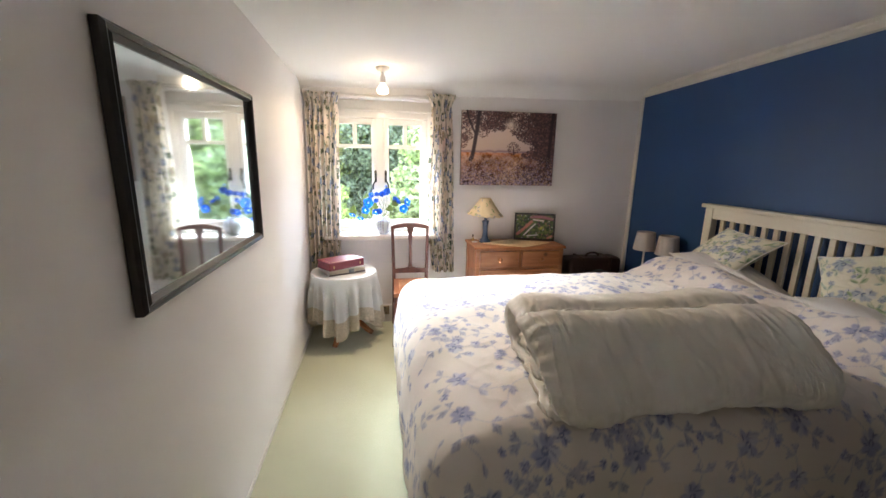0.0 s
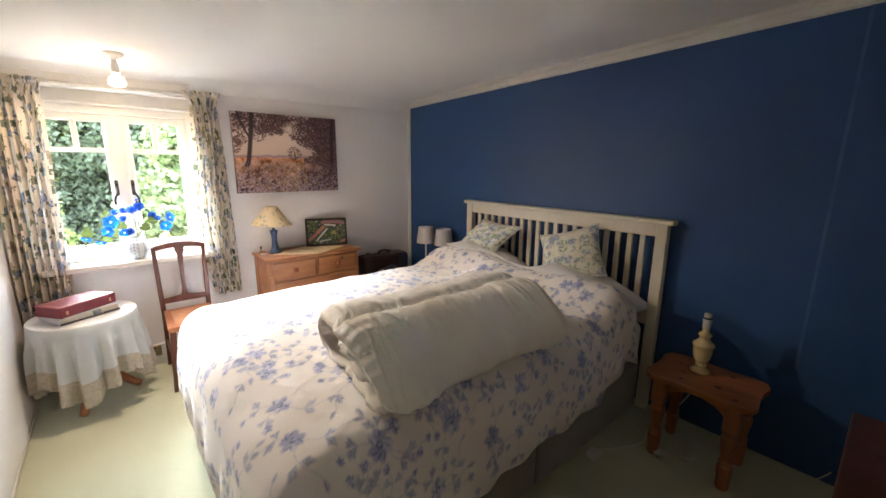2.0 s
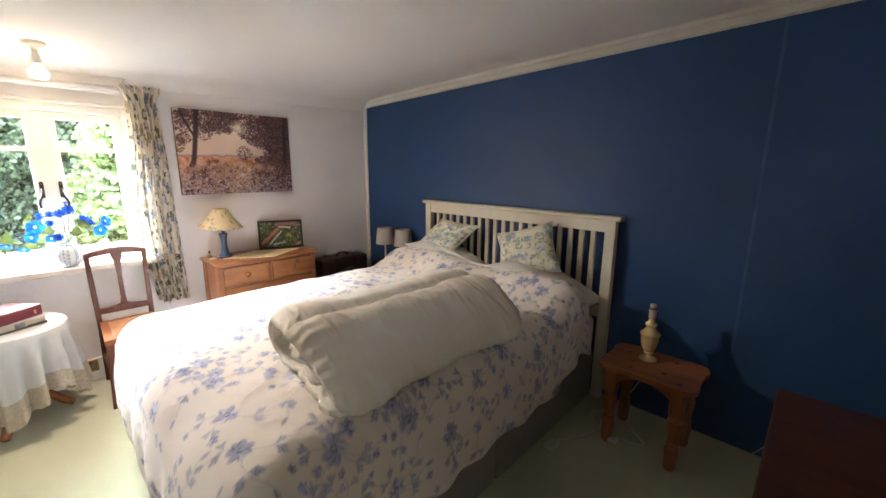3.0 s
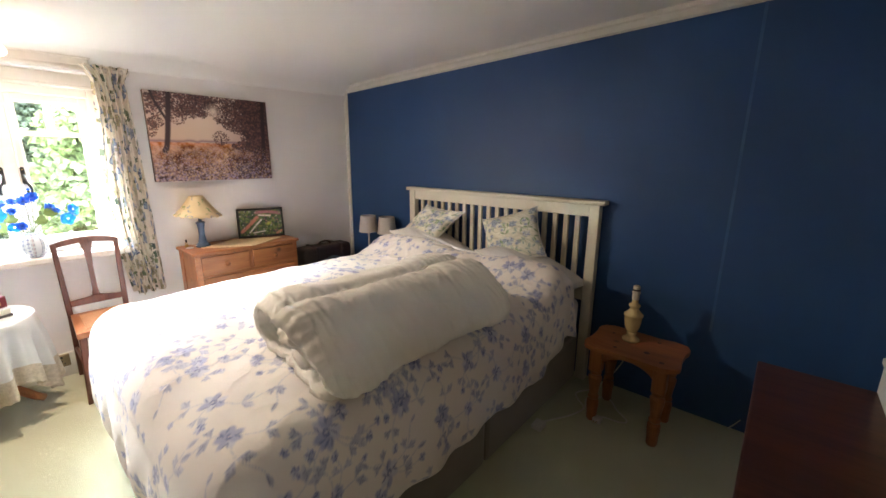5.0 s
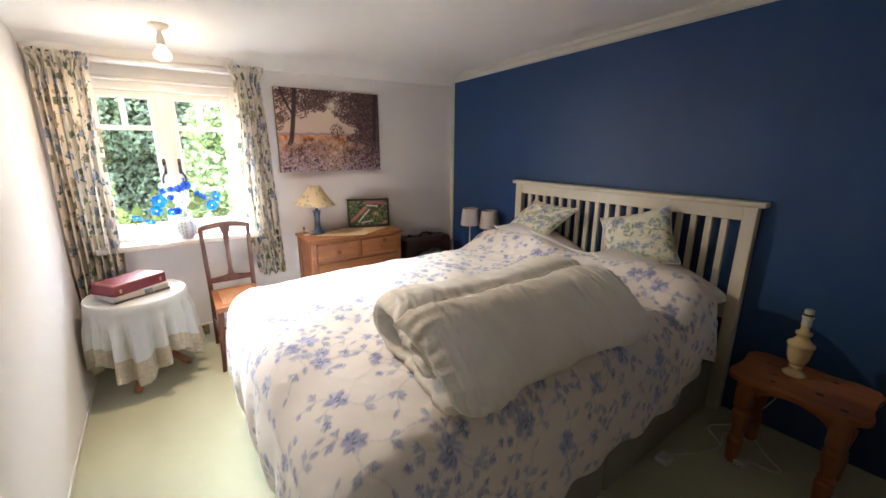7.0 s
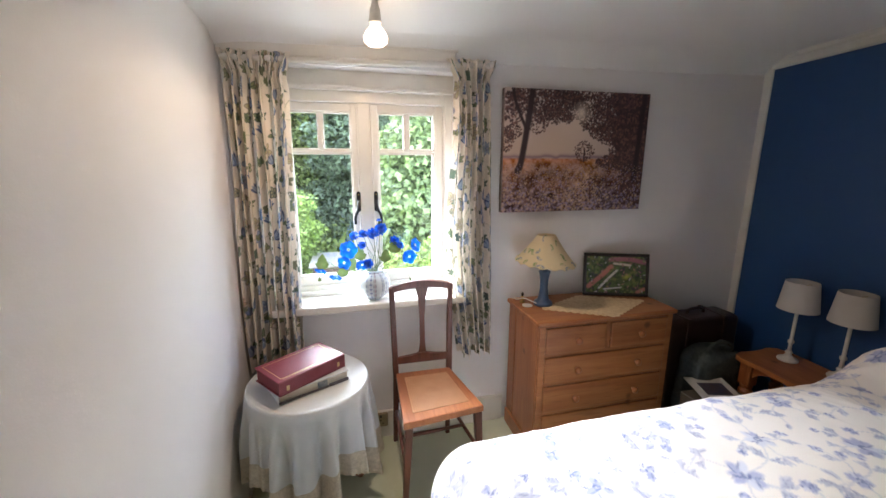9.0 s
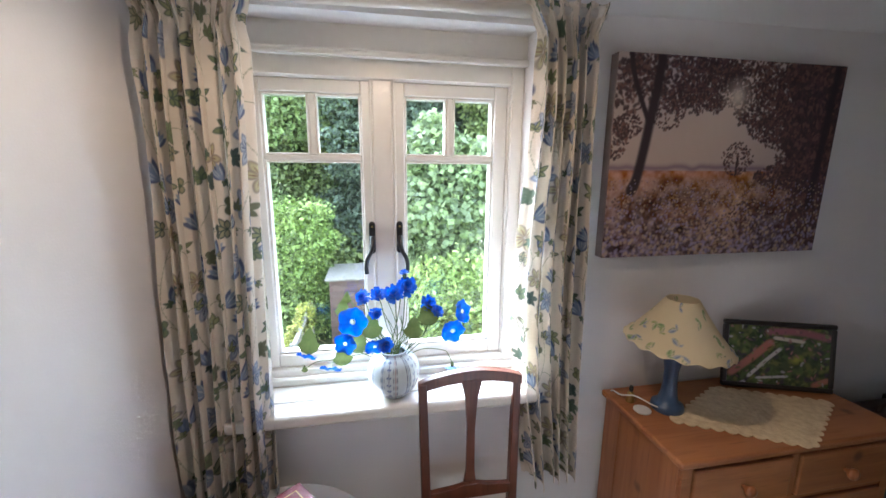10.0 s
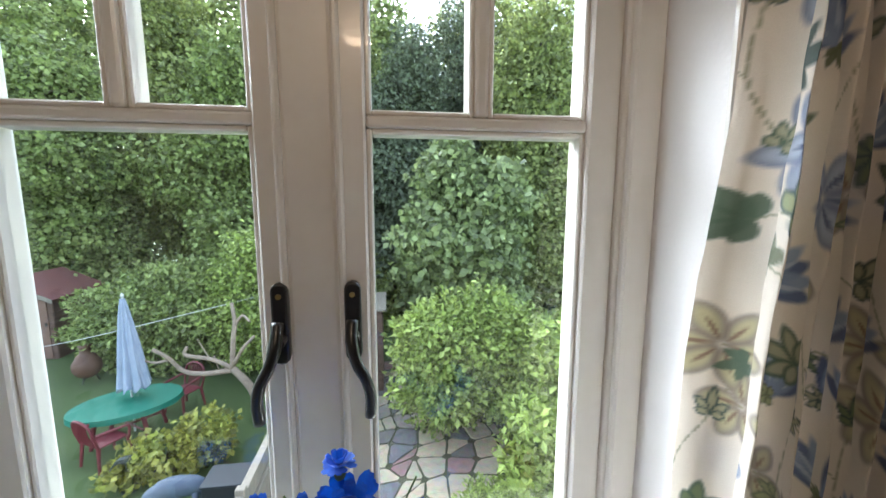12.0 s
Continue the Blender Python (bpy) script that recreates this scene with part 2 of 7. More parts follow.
# ---- prints: a small painter on arrays ----
class Print:
    """A print of w by h metres at a number of points per metre, row 0 at the bottom."""

    def __init__(self, w, h, dpm, base):
        self.dpm, self.shape = dpm, (int(h * dpm) + 1, int(w * dpm) + 1)
        self.c = np.ones((*self.shape, 3)) * np.array(base)

    def window(self, x, y, r):
        d = self.dpm
        x0, x1 = max(int((x - r) * d), 0), min(int((x + r) * d) + 2, self.shape[1])
        y0, y1 = max(int((y - r) * d), 0), min(int((y + r) * d) + 2, self.shape[0])
        if x1 <= x0 or y1 <= y0:
            return None
        yy, xx = np.mgrid[y0:y1, x0:x1]
        return slice(y0, y1), slice(x0, x1), xx / d - x, yy / d - y

    def lay(self, win, alpha, colour):
        a = np.clip(alpha, 0, 1)[..., None]
        self.c[win[0], win[1]] = self.c[win[0], win[1]] * (1 - a) + np.array(colour) * a

    def blot(self, x, y, rx, ry, turn, colour, alpha=1.0, soft=0.25, point=0.0):
        """An ellipse, or with point a leaf that narrows to its tips."""
        win = self.window(x, y, max(rx, ry) * 1.3)
        if win is None:
            return
        c, s = math.cos(turn), math.sin(turn)
        u, v = (win[2] * c + win[3] * s) / rx, (-win[2] * s + win[3] * c) / ry
        v = v / np.clip(1 - point * u * u, 0.05, 1)
        d = np.sqrt(u * u + v * v)
        self.lay(win, (1 - d) / soft * alpha if soft else (d < 1) * alpha, colour) if alpha >= 1 else self.lay(win, np.clip((1 - d) / soft, 0, 1) * alpha, colour)

    def stroke(self, points, width, colour, alpha=1.0):
        pts = smooth_line([(a, b, 0) for a, b in points], 5)
        for p, q in zip(pts, pts[1:]):
            mid, d = (p + q) / 2, q - p
            self.blot(mid.x, mid.y, d.length / 2 + width, width, math.atan2(d.y, d.x), colour, alpha, 0.5)

    def leaf(self, x, y, size, turn, dark, light, rng):
        self.blot(x + size * math.cos(turn), y + size * math.sin(turn), size, size * 0.42, turn, light, 0.9, 0.3, 0.6)
        off = turn + 0.12
        self.blot(x + size * math.cos(off), y + size * math.sin(off), size * 0.8, size * 0.17, off, dark, 0.75, 0.5, 0.6)

    def rose(self, x, y, size, tones, rng):
        """Petals round a heart, in dark, middle and light tones."""
        dark, mid, light = tones
        first = rng.uniform(0, 6.28)
        for ring, (n, far, r) in enumerate(((6, 0.62, 0.46), (5, 0.34, 0.34), (3, 0.12, 0.2))):
            for k in range(n):
                a = first + ring * 0.5 + 2 * math.pi * k / n + rng.uniform(-0.25, 0.25)
                px, py = x + size * far * math.cos(a), y + size * far * math.sin(a)
                self.blot(px, py, size * r * 1.12, size * r * 0.92, a + 1.57, dark, 0.75, 0.3)
                self.blot(px + 0.1 * size * r * math.cos(a), py + 0.1 * size * r * math.sin(a), size * r * 0.9, size * r * 0.66, a + 1.57, light if rng.random() < 0.55 else mid, 0.85, 0.5)
        self.blot(x, y, size * 0.16, size * 0.13, 0, dark, 0.9, 0.6)


def bloom(pr, x, y, size, tones, rng):
    """A loose open flower in washes of colour, with darker strokes along its petals."""
    dark, mid, light = tones
    first, n = rng.uniform(0, 6.28), rng.randint(6, 8)
    for k in range(n):
        a = first + 2 * math.pi * k / n + rng.uniform(-0.2, 0.2)
        far = size * rng.uniform(0.45, 0.6)
        px, py = x + far * math.cos(a), y + far * 0.8 * math.sin(a)
        pr.blot(px, py, size * 0.50, size * rng.uniform(0.27, 0.36), a, rng.choice((light, mid, mid)), 0.9, 0.45, 0.35)
        b = a + rng.choice((-0.35, 0.35))
        pr.blot(x + far * 1.1 * math.cos(b), y + far * 0.9 * math.sin(b), size * 0.36, size * 0.09, a + 0.2, dark, rng.uniform(0.6, 0.95), 0.6, 0.5)
    for k in range(5):
        a = rng.uniform(0, 6.28)
        pr.blot(x + size * 0.16 * math.cos(a), y + size * 0.14 * math.sin(a), size * 0.20, size * 0.10, a + 1.4, dark, 0.9, 0.6)


def chintz(w, h, dpm, base, seed):
    """Furnishing cotton: winding stems with lobed leaves, blue buds and pale blooms."""
    rng = random.Random(seed)
    pr = Print(w, h, dpm, base)
    deep, pale = ((0.06, 0.10, 0.09), (0.10, 0.15, 0.10), (0.15, 0.17, 0.10)), ((0.20, 0.25, 0.13), (0.34, 0.36, 0.19), (0.42, 0.40, 0.26))
    stem_c, blue, sky_c = (0.33, 0.33, 0.21), (0.06, 0.10, 0.24), (0.26, 0.33, 0.48)

    def lobed(x, y, size, a):
        dk, lt = rng.choice(deep), rng.choice(pale)
        light_one = rng.random() < 0.7
        for q, s in ((0, 1.0), (0.75, 0.72), (-0.75, 0.72), (1.4, 0.45), (-1.4, 0.45)):
            c_, s_ = math.cos(a + q), math.sin(a + q)
            pr.blot(x + size * s * 0.5 * c_, y + size * s * 0.5 * s_, size * s * 0.56, size * 0.19, a + q, dk, 0.95, 0.25, 0.55)
            if light_one:
                pr.blot(x + size * s * 0.48 * c_, y + size * s * 0.48 * s_, size * s * 0.44, size * 0.12, a + q, lt, 0.9, 0.4, 0.55)

    def bud(x, y, size, a):
        for q in (0, 0.5, -0.5, 0.25, -0.25):
            pr.blot(x + size * 0.55 * math.cos(a + q), y + size * 0.55 * math.sin(a + q), size * 0.6, size * 0.2, a + q * 1.2, blue if q in (0, 0.5, -0.5) else sky_c, 0.92, 0.3, 0.5)
        for q in (0.12, -0.4, 0.4):
            pr.blot(x + size * 0.6 * math.cos(a + q), y + size * 0.6 * math.sin(a + q), size * 0.36, size * 0.05, a + q, (0.48, 0.53, 0.62), 0.8, 0.4, 0.5)

    def open_bloom(x, y, size):
        cs = rng.choice((((0.30, 0.25, 0.20), (0.56, 0.52, 0.30), (0.22, 0.13, 0.10)), ((0.20, 0.24, 0.36), (0.45, 0.50, 0.60), (0.05, 0.07, 0.16))))
        for k in range(6):
            a = k * 1.05 + rng.uniform(-0.2, 0.2)
            pr.blot(x + size * 0.5 * math.cos(a), y + size * 0.5 * math.sin(a), size * 0.5, size * 0.3, a, cs[0], 0.9, 0.25, 0.3)
            pr.blot(x + size * 0.5 * math.cos(a), y + size * 0.5 * math.sin(a), size * 0.4, size * 0.2, a, cs[1], 0.85, 0.5, 0.3)
            pr.blot(x + size * 0.35 * math.cos(a), y + size * 0.35 * math.sin(a), size * 0.3, size * 0.05, a, cs[2], 0.85, 0.5, 0.4)

    gap = 0.105
    for i in range(int(w / gap) + 2):
        x0, ph = (i + 0.3) * gap, rng.uniform(0, 6.28)
        line = [(x0 + 0.030 * math.sin(ph + k * 0.9) + rng.uniform(-0.006, 0.006), k * 0.062) for k in range(int(h / 0.062) + 2)]
        pr.stroke(line, 0.0016, stem_c, 0.85)
        for k, (x, y) in enumerate(line):
            s = 1 if k % 2 else -1
            a = 1.3 * s + math.pi / 2 + rng.uniform(-0.5, 0.5)
            ln = rng.uniform(0.022, 0.040)
            ex, ey = x + ln * math.cos(a), y + ln * math.sin(a)
            pr.stroke([(x, y), ((x + ex) / 2, (y + ey) / 2 + 0.006), (ex, ey)], 0.0013, stem_c, 0.85)
            r = rng.random()
            if r < 0.42:
                lobed(ex, ey, rng.uniform(0.038, 0.055), a + rng.uniform(-0.5, 0.5))
            elif r < 0.74:
                bud(ex, ey, rng.uniform(0.040, 0.056), a - 0.6 * s)
                lobed(ex, ey, 0.022, a + 2.4)
            else:
                open_bloom(ex, ey, rng.uniform(0.036, 0.050))
                lobed(x, y, 0.030, a + 0.9)
    return pr.c


def scatter(w, h, gap, rng):
    """Places about a gap apart in a w by h field."""
    out = []
    for j in range(int(h / gap) + 2):
        for i in range(int(w / gap) + 2):
            out.append(((i + 0.5 * (j % 2) + rng.uniform(-0.22, 0.22)) * gap, (j + rng.uniform(-0.22, 0.22)) * gap))
    return out


def floral(w, h, dpm, base, gap, size, tones, greens, seed, twigs=1.0, lf=1.0, loose=True):
    """A print of roses with leaves, buds and fine stems."""
    rng = random.Random(seed)
    pr = Print(w, h, dpm, base)
    rose = (lambda *q: bloom(pr, *q)) if loose else pr.rose
    for x, y in scatter(w, h, gap, rng):
        turn = rng.uniform(0, 6.28)
        big = rng.random() < 0.62
        for k in range(rng.randint(3, 5)):
            a = turn + 2 * math.pi * k / 4 + rng.uniform(-0.5, 0.5)
            far = size * rng.uniform(1.5, 2.9) * twigs
            ex, ey = x + far * math.cos(a), y + far * math.sin(a)
            mx, my = x + 0.55 * far * math.cos(a + 0.35), y + 0.55 * far * math.sin(a + 0.35)
            pr.stroke([(x, y), (mx, my), (ex, ey)], max(size * 0.035, 0.7 / dpm), greens[0], 0.7)
            dark, light = rng.choice(greens[1:])
            for s in (-1, 1):
                b = a + s * rng.uniform(0.5, 1.1)
                pr.leaf(mx, my, lf * size * rng.uniform(0.30, 0.48), b, dark, light, rng)
                if lf > 1:
                    for q in (-0.6, 0.6):
                        pr.leaf(mx + 0.25 * lf * size * math.cos(b), my + 0.25 * lf * size * math.sin(b), lf * size * 0.22, b + q, dark, light, rng)
            if rng.random() < 0.6:
                rose(ex, ey, size * rng.uniform(0.26, 0.42), tones, rng)
            else:
                pr.leaf(ex, ey, lf * size * rng.uniform(0.3, 0.45), a, dark, light, rng)
        if big:
            rose(x, y, size * rng.uniform(0.8, 1.05), tones, rng)
            if rng.random() < 0.5:
                a = rng.uniform(0, 6.28)
                rose(x + 1.25 * size * math.cos(a), y + 1.25 * size * math.sin(a), size * 0.7, tones, rng)
        else:
            rose(x, y, size * 0.6, tones, rng)
    return pr.c

# ---- materials of the room ----
paint_wall = surf("wall_paint", (0.85, 0.825, 0.81), (0.82, 0.795, 0.78), 1.4, 0.75, 0.12, 190, dist=0.002)
paint_blue = surf("blue_wall_paint", (0.022, 0.074, 0.225), (0.018, 0.064, 0.195), 0.9, 0.46, 0.14, 210, dist=0.002)
paint_ceiling = surf("ceiling_paint", (0.87, 0.86, 0.84), (0.84, 0.83, 0.81), 1.1, 0.85, 0.1, 120, dist=0.003)
gloss_white = surf("white_gloss_paint", (0.80, 0.77, 0.71), (0.75, 0.71, 0.65), 3.0, 0.28, 0.05, 60, coat=0.3, rough2=0.4)
trim_white = surf("trim_paint", (0.74, 0.72, 0.66), (0.68, 0.66, 0.60), 4.0, 0.4, 0.05, 60)
carpet = surf("carpet", (0.56, 0.58, 0.40), (0.49, 0.51, 0.35), 2.2, 0.97, 0.8, 420, dist=0.004, sheen=0.4)
cream_paint = surf("cream_painted_wood", (0.74, 0.70, 0.58), (0.68, 0.64, 0.52), 3.0, 0.42, 0.05, 70)
pine = wood("orange_pine", (0.39, 0.160, 0.052), (0.28, 0.100, 0.030), 0, 0.38, 0.25, True)
pine_up = wood("orange_pine_upright", (0.38, 0.155, 0.050), (0.27, 0.097, 0.029), 2, 0.38, 0.25, True)
stool_pine = wood("stool_pine", (0.44, 0.17, 0.05), (0.32, 0.105, 0.03), 1, 0.35, 0.3, True)
stool_pine_up = wood("stool_pine_upright", (0.40, 0.15, 0.045), (0.29, 0.095, 0.028), 2, 0.35, 0.3)
mahogany = wood("dark_mahogany", (0.15, 0.045, 0.022), (0.085, 0.024, 0.013), 2, 0.35, 0.3)
seat_wood = wood("chair_seat_wood", (0.42, 0.16, 0.055), (0.32, 0.11, 0.035), 1, 0.3, 0.4)
redwood = wood("dark_red_wood", (0.105, 0.034, 0.016), (0.050, 0.016, 0.009), 1, 0.3, 0.35)
cane = surf("cane", (0.62, 0.36, 0.20), (0.52, 0.28, 0.14), 20, 0.5, 0.1, 200)
black_wood = surf("black_frame", (0.012, 0.011, 0.012), (0.02, 0.018, 0.018), 8, 0.32, 0.08, 90, coat=0.3)
black_iron = surf("black_iron", (0.008, 0.009, 0.009), (0.014, 0.014, 0.014), 20, 0.28, 0.15, 70, coat=0.4)
brass = surf("aged_brass", (0.55, 0.40, 0.16), (0.40, 0.28, 0.10), 25, 0.35, 0.1, 200, metal=1.0)
divan_cloth = surf("grey_divan_cloth", (0.27, 0.25, 0.22), (0.22, 0.205, 0.18), 8, 0.95, 0.5, 900, sheen=0.3, dist=0.001)
white_cloth = surf("white_cotton", (0.78, 0.78, 0.77), (0.72, 0.72, 0.71), 6, 0.9, 0.25, 900, sheen=0.2, dist=0.001)
sheer_cloth = surf("white_tablecloth", (0.78, 0.80, 0.80), (0.73, 0.75, 0.75), 6, 0.9, 0.25, 700, dist=0.001, translucent=0.3)
lace = surf("cream_lace", (0.70, 0.64, 0.52), (0.50, 0.45, 0.36), 70, 0.95, 0.8, 160, dist=0.003, translucent=0.25)
quilt_cloth = surf("ivory_quilt", (0.88, 0.86, 0.80), (0.85, 0.83, 0.77), 3, 0.75, 0.12, 300, sheen=0.35, dist=0.001)
white_plastic = surf("white_plastic", (0.78, 0.77, 0.73), None, 5, 0.35, 0.02, 50)
pane_glass = glass("window_glass", (0.93, 0.96, 0.95))
bulb_glow = glow("lit_bulb", (1.0, 0.66, 0.36), 0.30)
mirror_glass = surf("mirror_silver", (0.54, 0.61, 0.65), (0.50, 0.57, 0.61), 2, 0.02, 0.0, 10, metal=0.88, rough2=0.07)

LEFT, RIGHT, NORTH, SOUTH = 0.21, 3.05, 4.20, 0.32


def ceil_z(x, y):
    """The old ceiling falls a little to the window and to the mirror's wall, and curves down into the window wall."""
    z = 2.022 + 0.022 * (x - 3.05) - 0.029 * (y - 4.2)
    near = max(0.0, 1 - (NORTH - y) / 0.20)
    side = max(0.0, 1 - (x - LEFT) / 0.16)
    return z - 0.085 * near**2.2 - 0.015 * side**2.2


# ---- structure ----
tagged(part("floor", box(LEFT - 0.3, RIGHT + 0.3, SOUTH - 0.3, NORTH + 0.35, -0.25, 0.0), carpet), "pale green fitted carpet covering the bedroom floor", "carpet", kind="structure")

bm = bmesh.new()
xs = [LEFT - 0.02 + (RIGHT - LEFT + 0.04) * k / 48 for k in range(49)]
xs = sorted(set(xs + [LEFT + 0.16 * (k / 10) for k in range(11)]))
ys = sorted(set([SOUTH - 0.02 + (NORTH - SOUTH + 0.04) * k / 30 for k in range(31)] + [NORTH - 0.14 * k / 14 for k in range(15)]))
low = [[bm.verts.new((x, y, ceil_z(x, min(y, NORTH)) + 0.006 * noise.noise(Vector((x * 1.3, y * 1.3, 5))))) for x in xs] for y in ys]
for j in range(len(ys) - 1):
    for i in range(len(xs) - 1):
        bm.faces.new((low[j][i], low[j + 1][i], low[j + 1][i + 1], low[j][i + 1]))
ceiling = part("ceiling", bm, paint_ceiling, smooth=True)
mod = ceiling.modifiers.new("thickness", "SOLIDIFY")
mod.thickness, mod.offset = 0.12, 1.0
tagged(ceiling, "uneven off-white plaster ceiling with rounded edges", "ceiling", kind="structure")

tagged(part("wall_west", box(LEFT - 0.25, LEFT, SOUTH, NORTH + 0.0, 0, 2.3), paint_wall), "off-white painted plaster wall", "wall", kind="structure")
tagged(part("wall_east", box(RIGHT, RIGHT + 0.25, SOUTH, NORTH, 0, 2.3), paint_blue), "deep navy blue painted wall behind the bed", "wall", kind="structure")
tagged(part("wall_south", box(LEFT - 0.25, RIGHT + 0.25, SOUTH - 0.25, SOUTH, 0, 2.4), paint_wall), "off-white painted plaster wall", "wall", kind="structure")

# the window wall, with the opening through it
WX0, WX1, WZ0, WZ1 = 0.36, 1.225, 0.755, 1.86
bm = box(LEFT - 0.25, WX0, NORTH, NORTH + 0.28, 0, 2.3)
box(WX1, RIGHT + 0.25, NORTH, NORTH + 0.28, 0, 2.3, bm=bm)
box(WX0, WX1, NORTH, NORTH + 0.28, 0, WZ0, bm=bm)
box(WX0, WX1, NORTH, NORTH + 0.28, WZ1, 2.3, bm=bm)
tagged(part("wall_north", bm, paint_wall), "off-white painted wall with a deep window opening", "wall", kind="structure")

# the boxed head over the window, with its fine moulding
bm = box(LEFT, 1.20, 4.150, NORTH, 1.875, 1.99, 0.005)
tagged(part("trim", bm, gloss_white), "white boarded beam over the window", "trim", kind="structure")
bm = box(LEFT + 0.01, 1.21, 4.140, 4.150, 1.930, 1.941, 0.004)
box(LEFT + 0.01, 1.21, 4.144, 4.150, 1.960, 1.968, 0.002, bm=bm)
tagged(part("trim", bm, gloss_white), "thin white moulding on the beam over the window", "trim", kind="structure")

# trims round the blue wall
bm = bmesh.new()
pts = [SOUTH, 1.3, 2.4, 3.3, NORTH]
for (dx0, dx1, a, b) in ((0.0, 0.022, -0.062, 0.004), (0.022, 0.034, -0.026, 0.004)):
    rows = []
    for y in pts:
        z = 2.020 - 0.029 * (y - 4.2)
        rows.append([bm.verts.new((RIGHT - dx, y, z + o)) for dx, o in ((dx0, a), (dx1, a + 0.006), (dx1, b), (dx0, b))])
    for p, q in zip(rows, rows[1:]):
        for k in range(4):
            bm.faces.new((p[k], p[(k + 1) % 4], q[(k + 1) % 4], q[k]))
    bm.faces.new(rows[0][::-1])
    bm.faces.new(rows[-1])
tagged(part("trim", bm, trim_white), "cream cornice strip along the top of the blue wall", "trim", kind="structure")
tagged(part("trim", box(RIGHT - 0.014, RIGHT, NORTH - 0.045, NORTH, 0.0, 1.975, 0.003), trim_white), "cream upright strip in the corner of the blue wall", "trim", kind="structure")
seam_line = part("trim", box(RIGHT - 0.002, RIGHT + 0.002, 1.084, 1.096, 0.5, 2.08), surf("worn_seam", (0.07, 0.14, 0.31), (0.027, 0.085, 0.25), 9, 0.7, 0.3, 200))
tagged(seam_line, "faint worn vertical seam in the blue wallpaper", "wall seam", kind="structure")

# skirting
bm = box(LEFT + 0.0, 1.50, NORTH - 0.016, NORTH, 0, 0.155, 0.004)
tagged(part("baseboard", bm, trim_white), "cream painted skirting board below the window", "skirting board", kind="structure")
tagged(part("baseboard", box(2.3, RIGHT, NORTH - 0.016, NORTH, 0, 0.155, 0.004), trim_white), "cream painted skirting board", "skirting board", kind="structure")

tagged(part("trim", box(LEFT, LEFT + 0.007, SOUTH, NORTH - 0.017, 0, 0.022, 0.002), trim_white), "thin cream edging strip where carpet meets the wall", "trim", kind="structure")

# ---- the window ----
window = new("window_1")
tagged(window, "white painted wooden casement window with two sashes", "window", kind="structure")
GY = 4.335


def frame_bars(name, x0, x1, z0, z1, t, y0, y1, parent, label="", bead=0.008):
    bm = bmesh.new()
    tx, tz0, tz1 = t
    box(x0, x0 + tx, y0, y1, z0, z1, 0.003, bm=bm)
    box(x1 - tx, x1, y0, y1, z0, z1, 0.003, bm=bm)
    box(x0 + tx, x1 - tx, y0, y1, z0, z0 + tz0, 0.003, bm=bm)
    box(x0 + tx, x1 - tx, y0, y1, z1 - tz1, z1, 0.003, bm=bm)
    return part(name, bm, gloss_white, parent, label)


frame_bars("window_frame", WX0, WX1, 0.80, 1.78, (0.04, 0.035, 0.055), 4.305, 4.42, window)
part("mullion", box(0.755, 0.818, 4.322, 4.42, 0.83, 1.74, 0.006, seg=2), gloss_white, window)
bm = bmesh.new()
for x0, x1 in ((0.397, 0.757), (0.8165, 1.188)):
    for b in ((x0, x0 + 0.009, 0.832, 1.728), (x1 - 0.009, x1, 0.832, 1.728)):
        box(b[0], b[1], 4.316, 4.332, b[2], b[3], 0.003, bm=bm)
    box(x0, x1, 4.312, 4.332, 1.722, 1.738, 0.004, bm=bm)
part("bead", bm, gloss_white, window)
part("head_board", box(WX0, WX1, 4.29, 4.33, 1.781, 1.86, 0.0), gloss_white, window)
part("head_moulding", box(WX0, WX1, 4.268, 4.29, 1.772, 1.792, 0.006, seg=2), gloss_white, window)
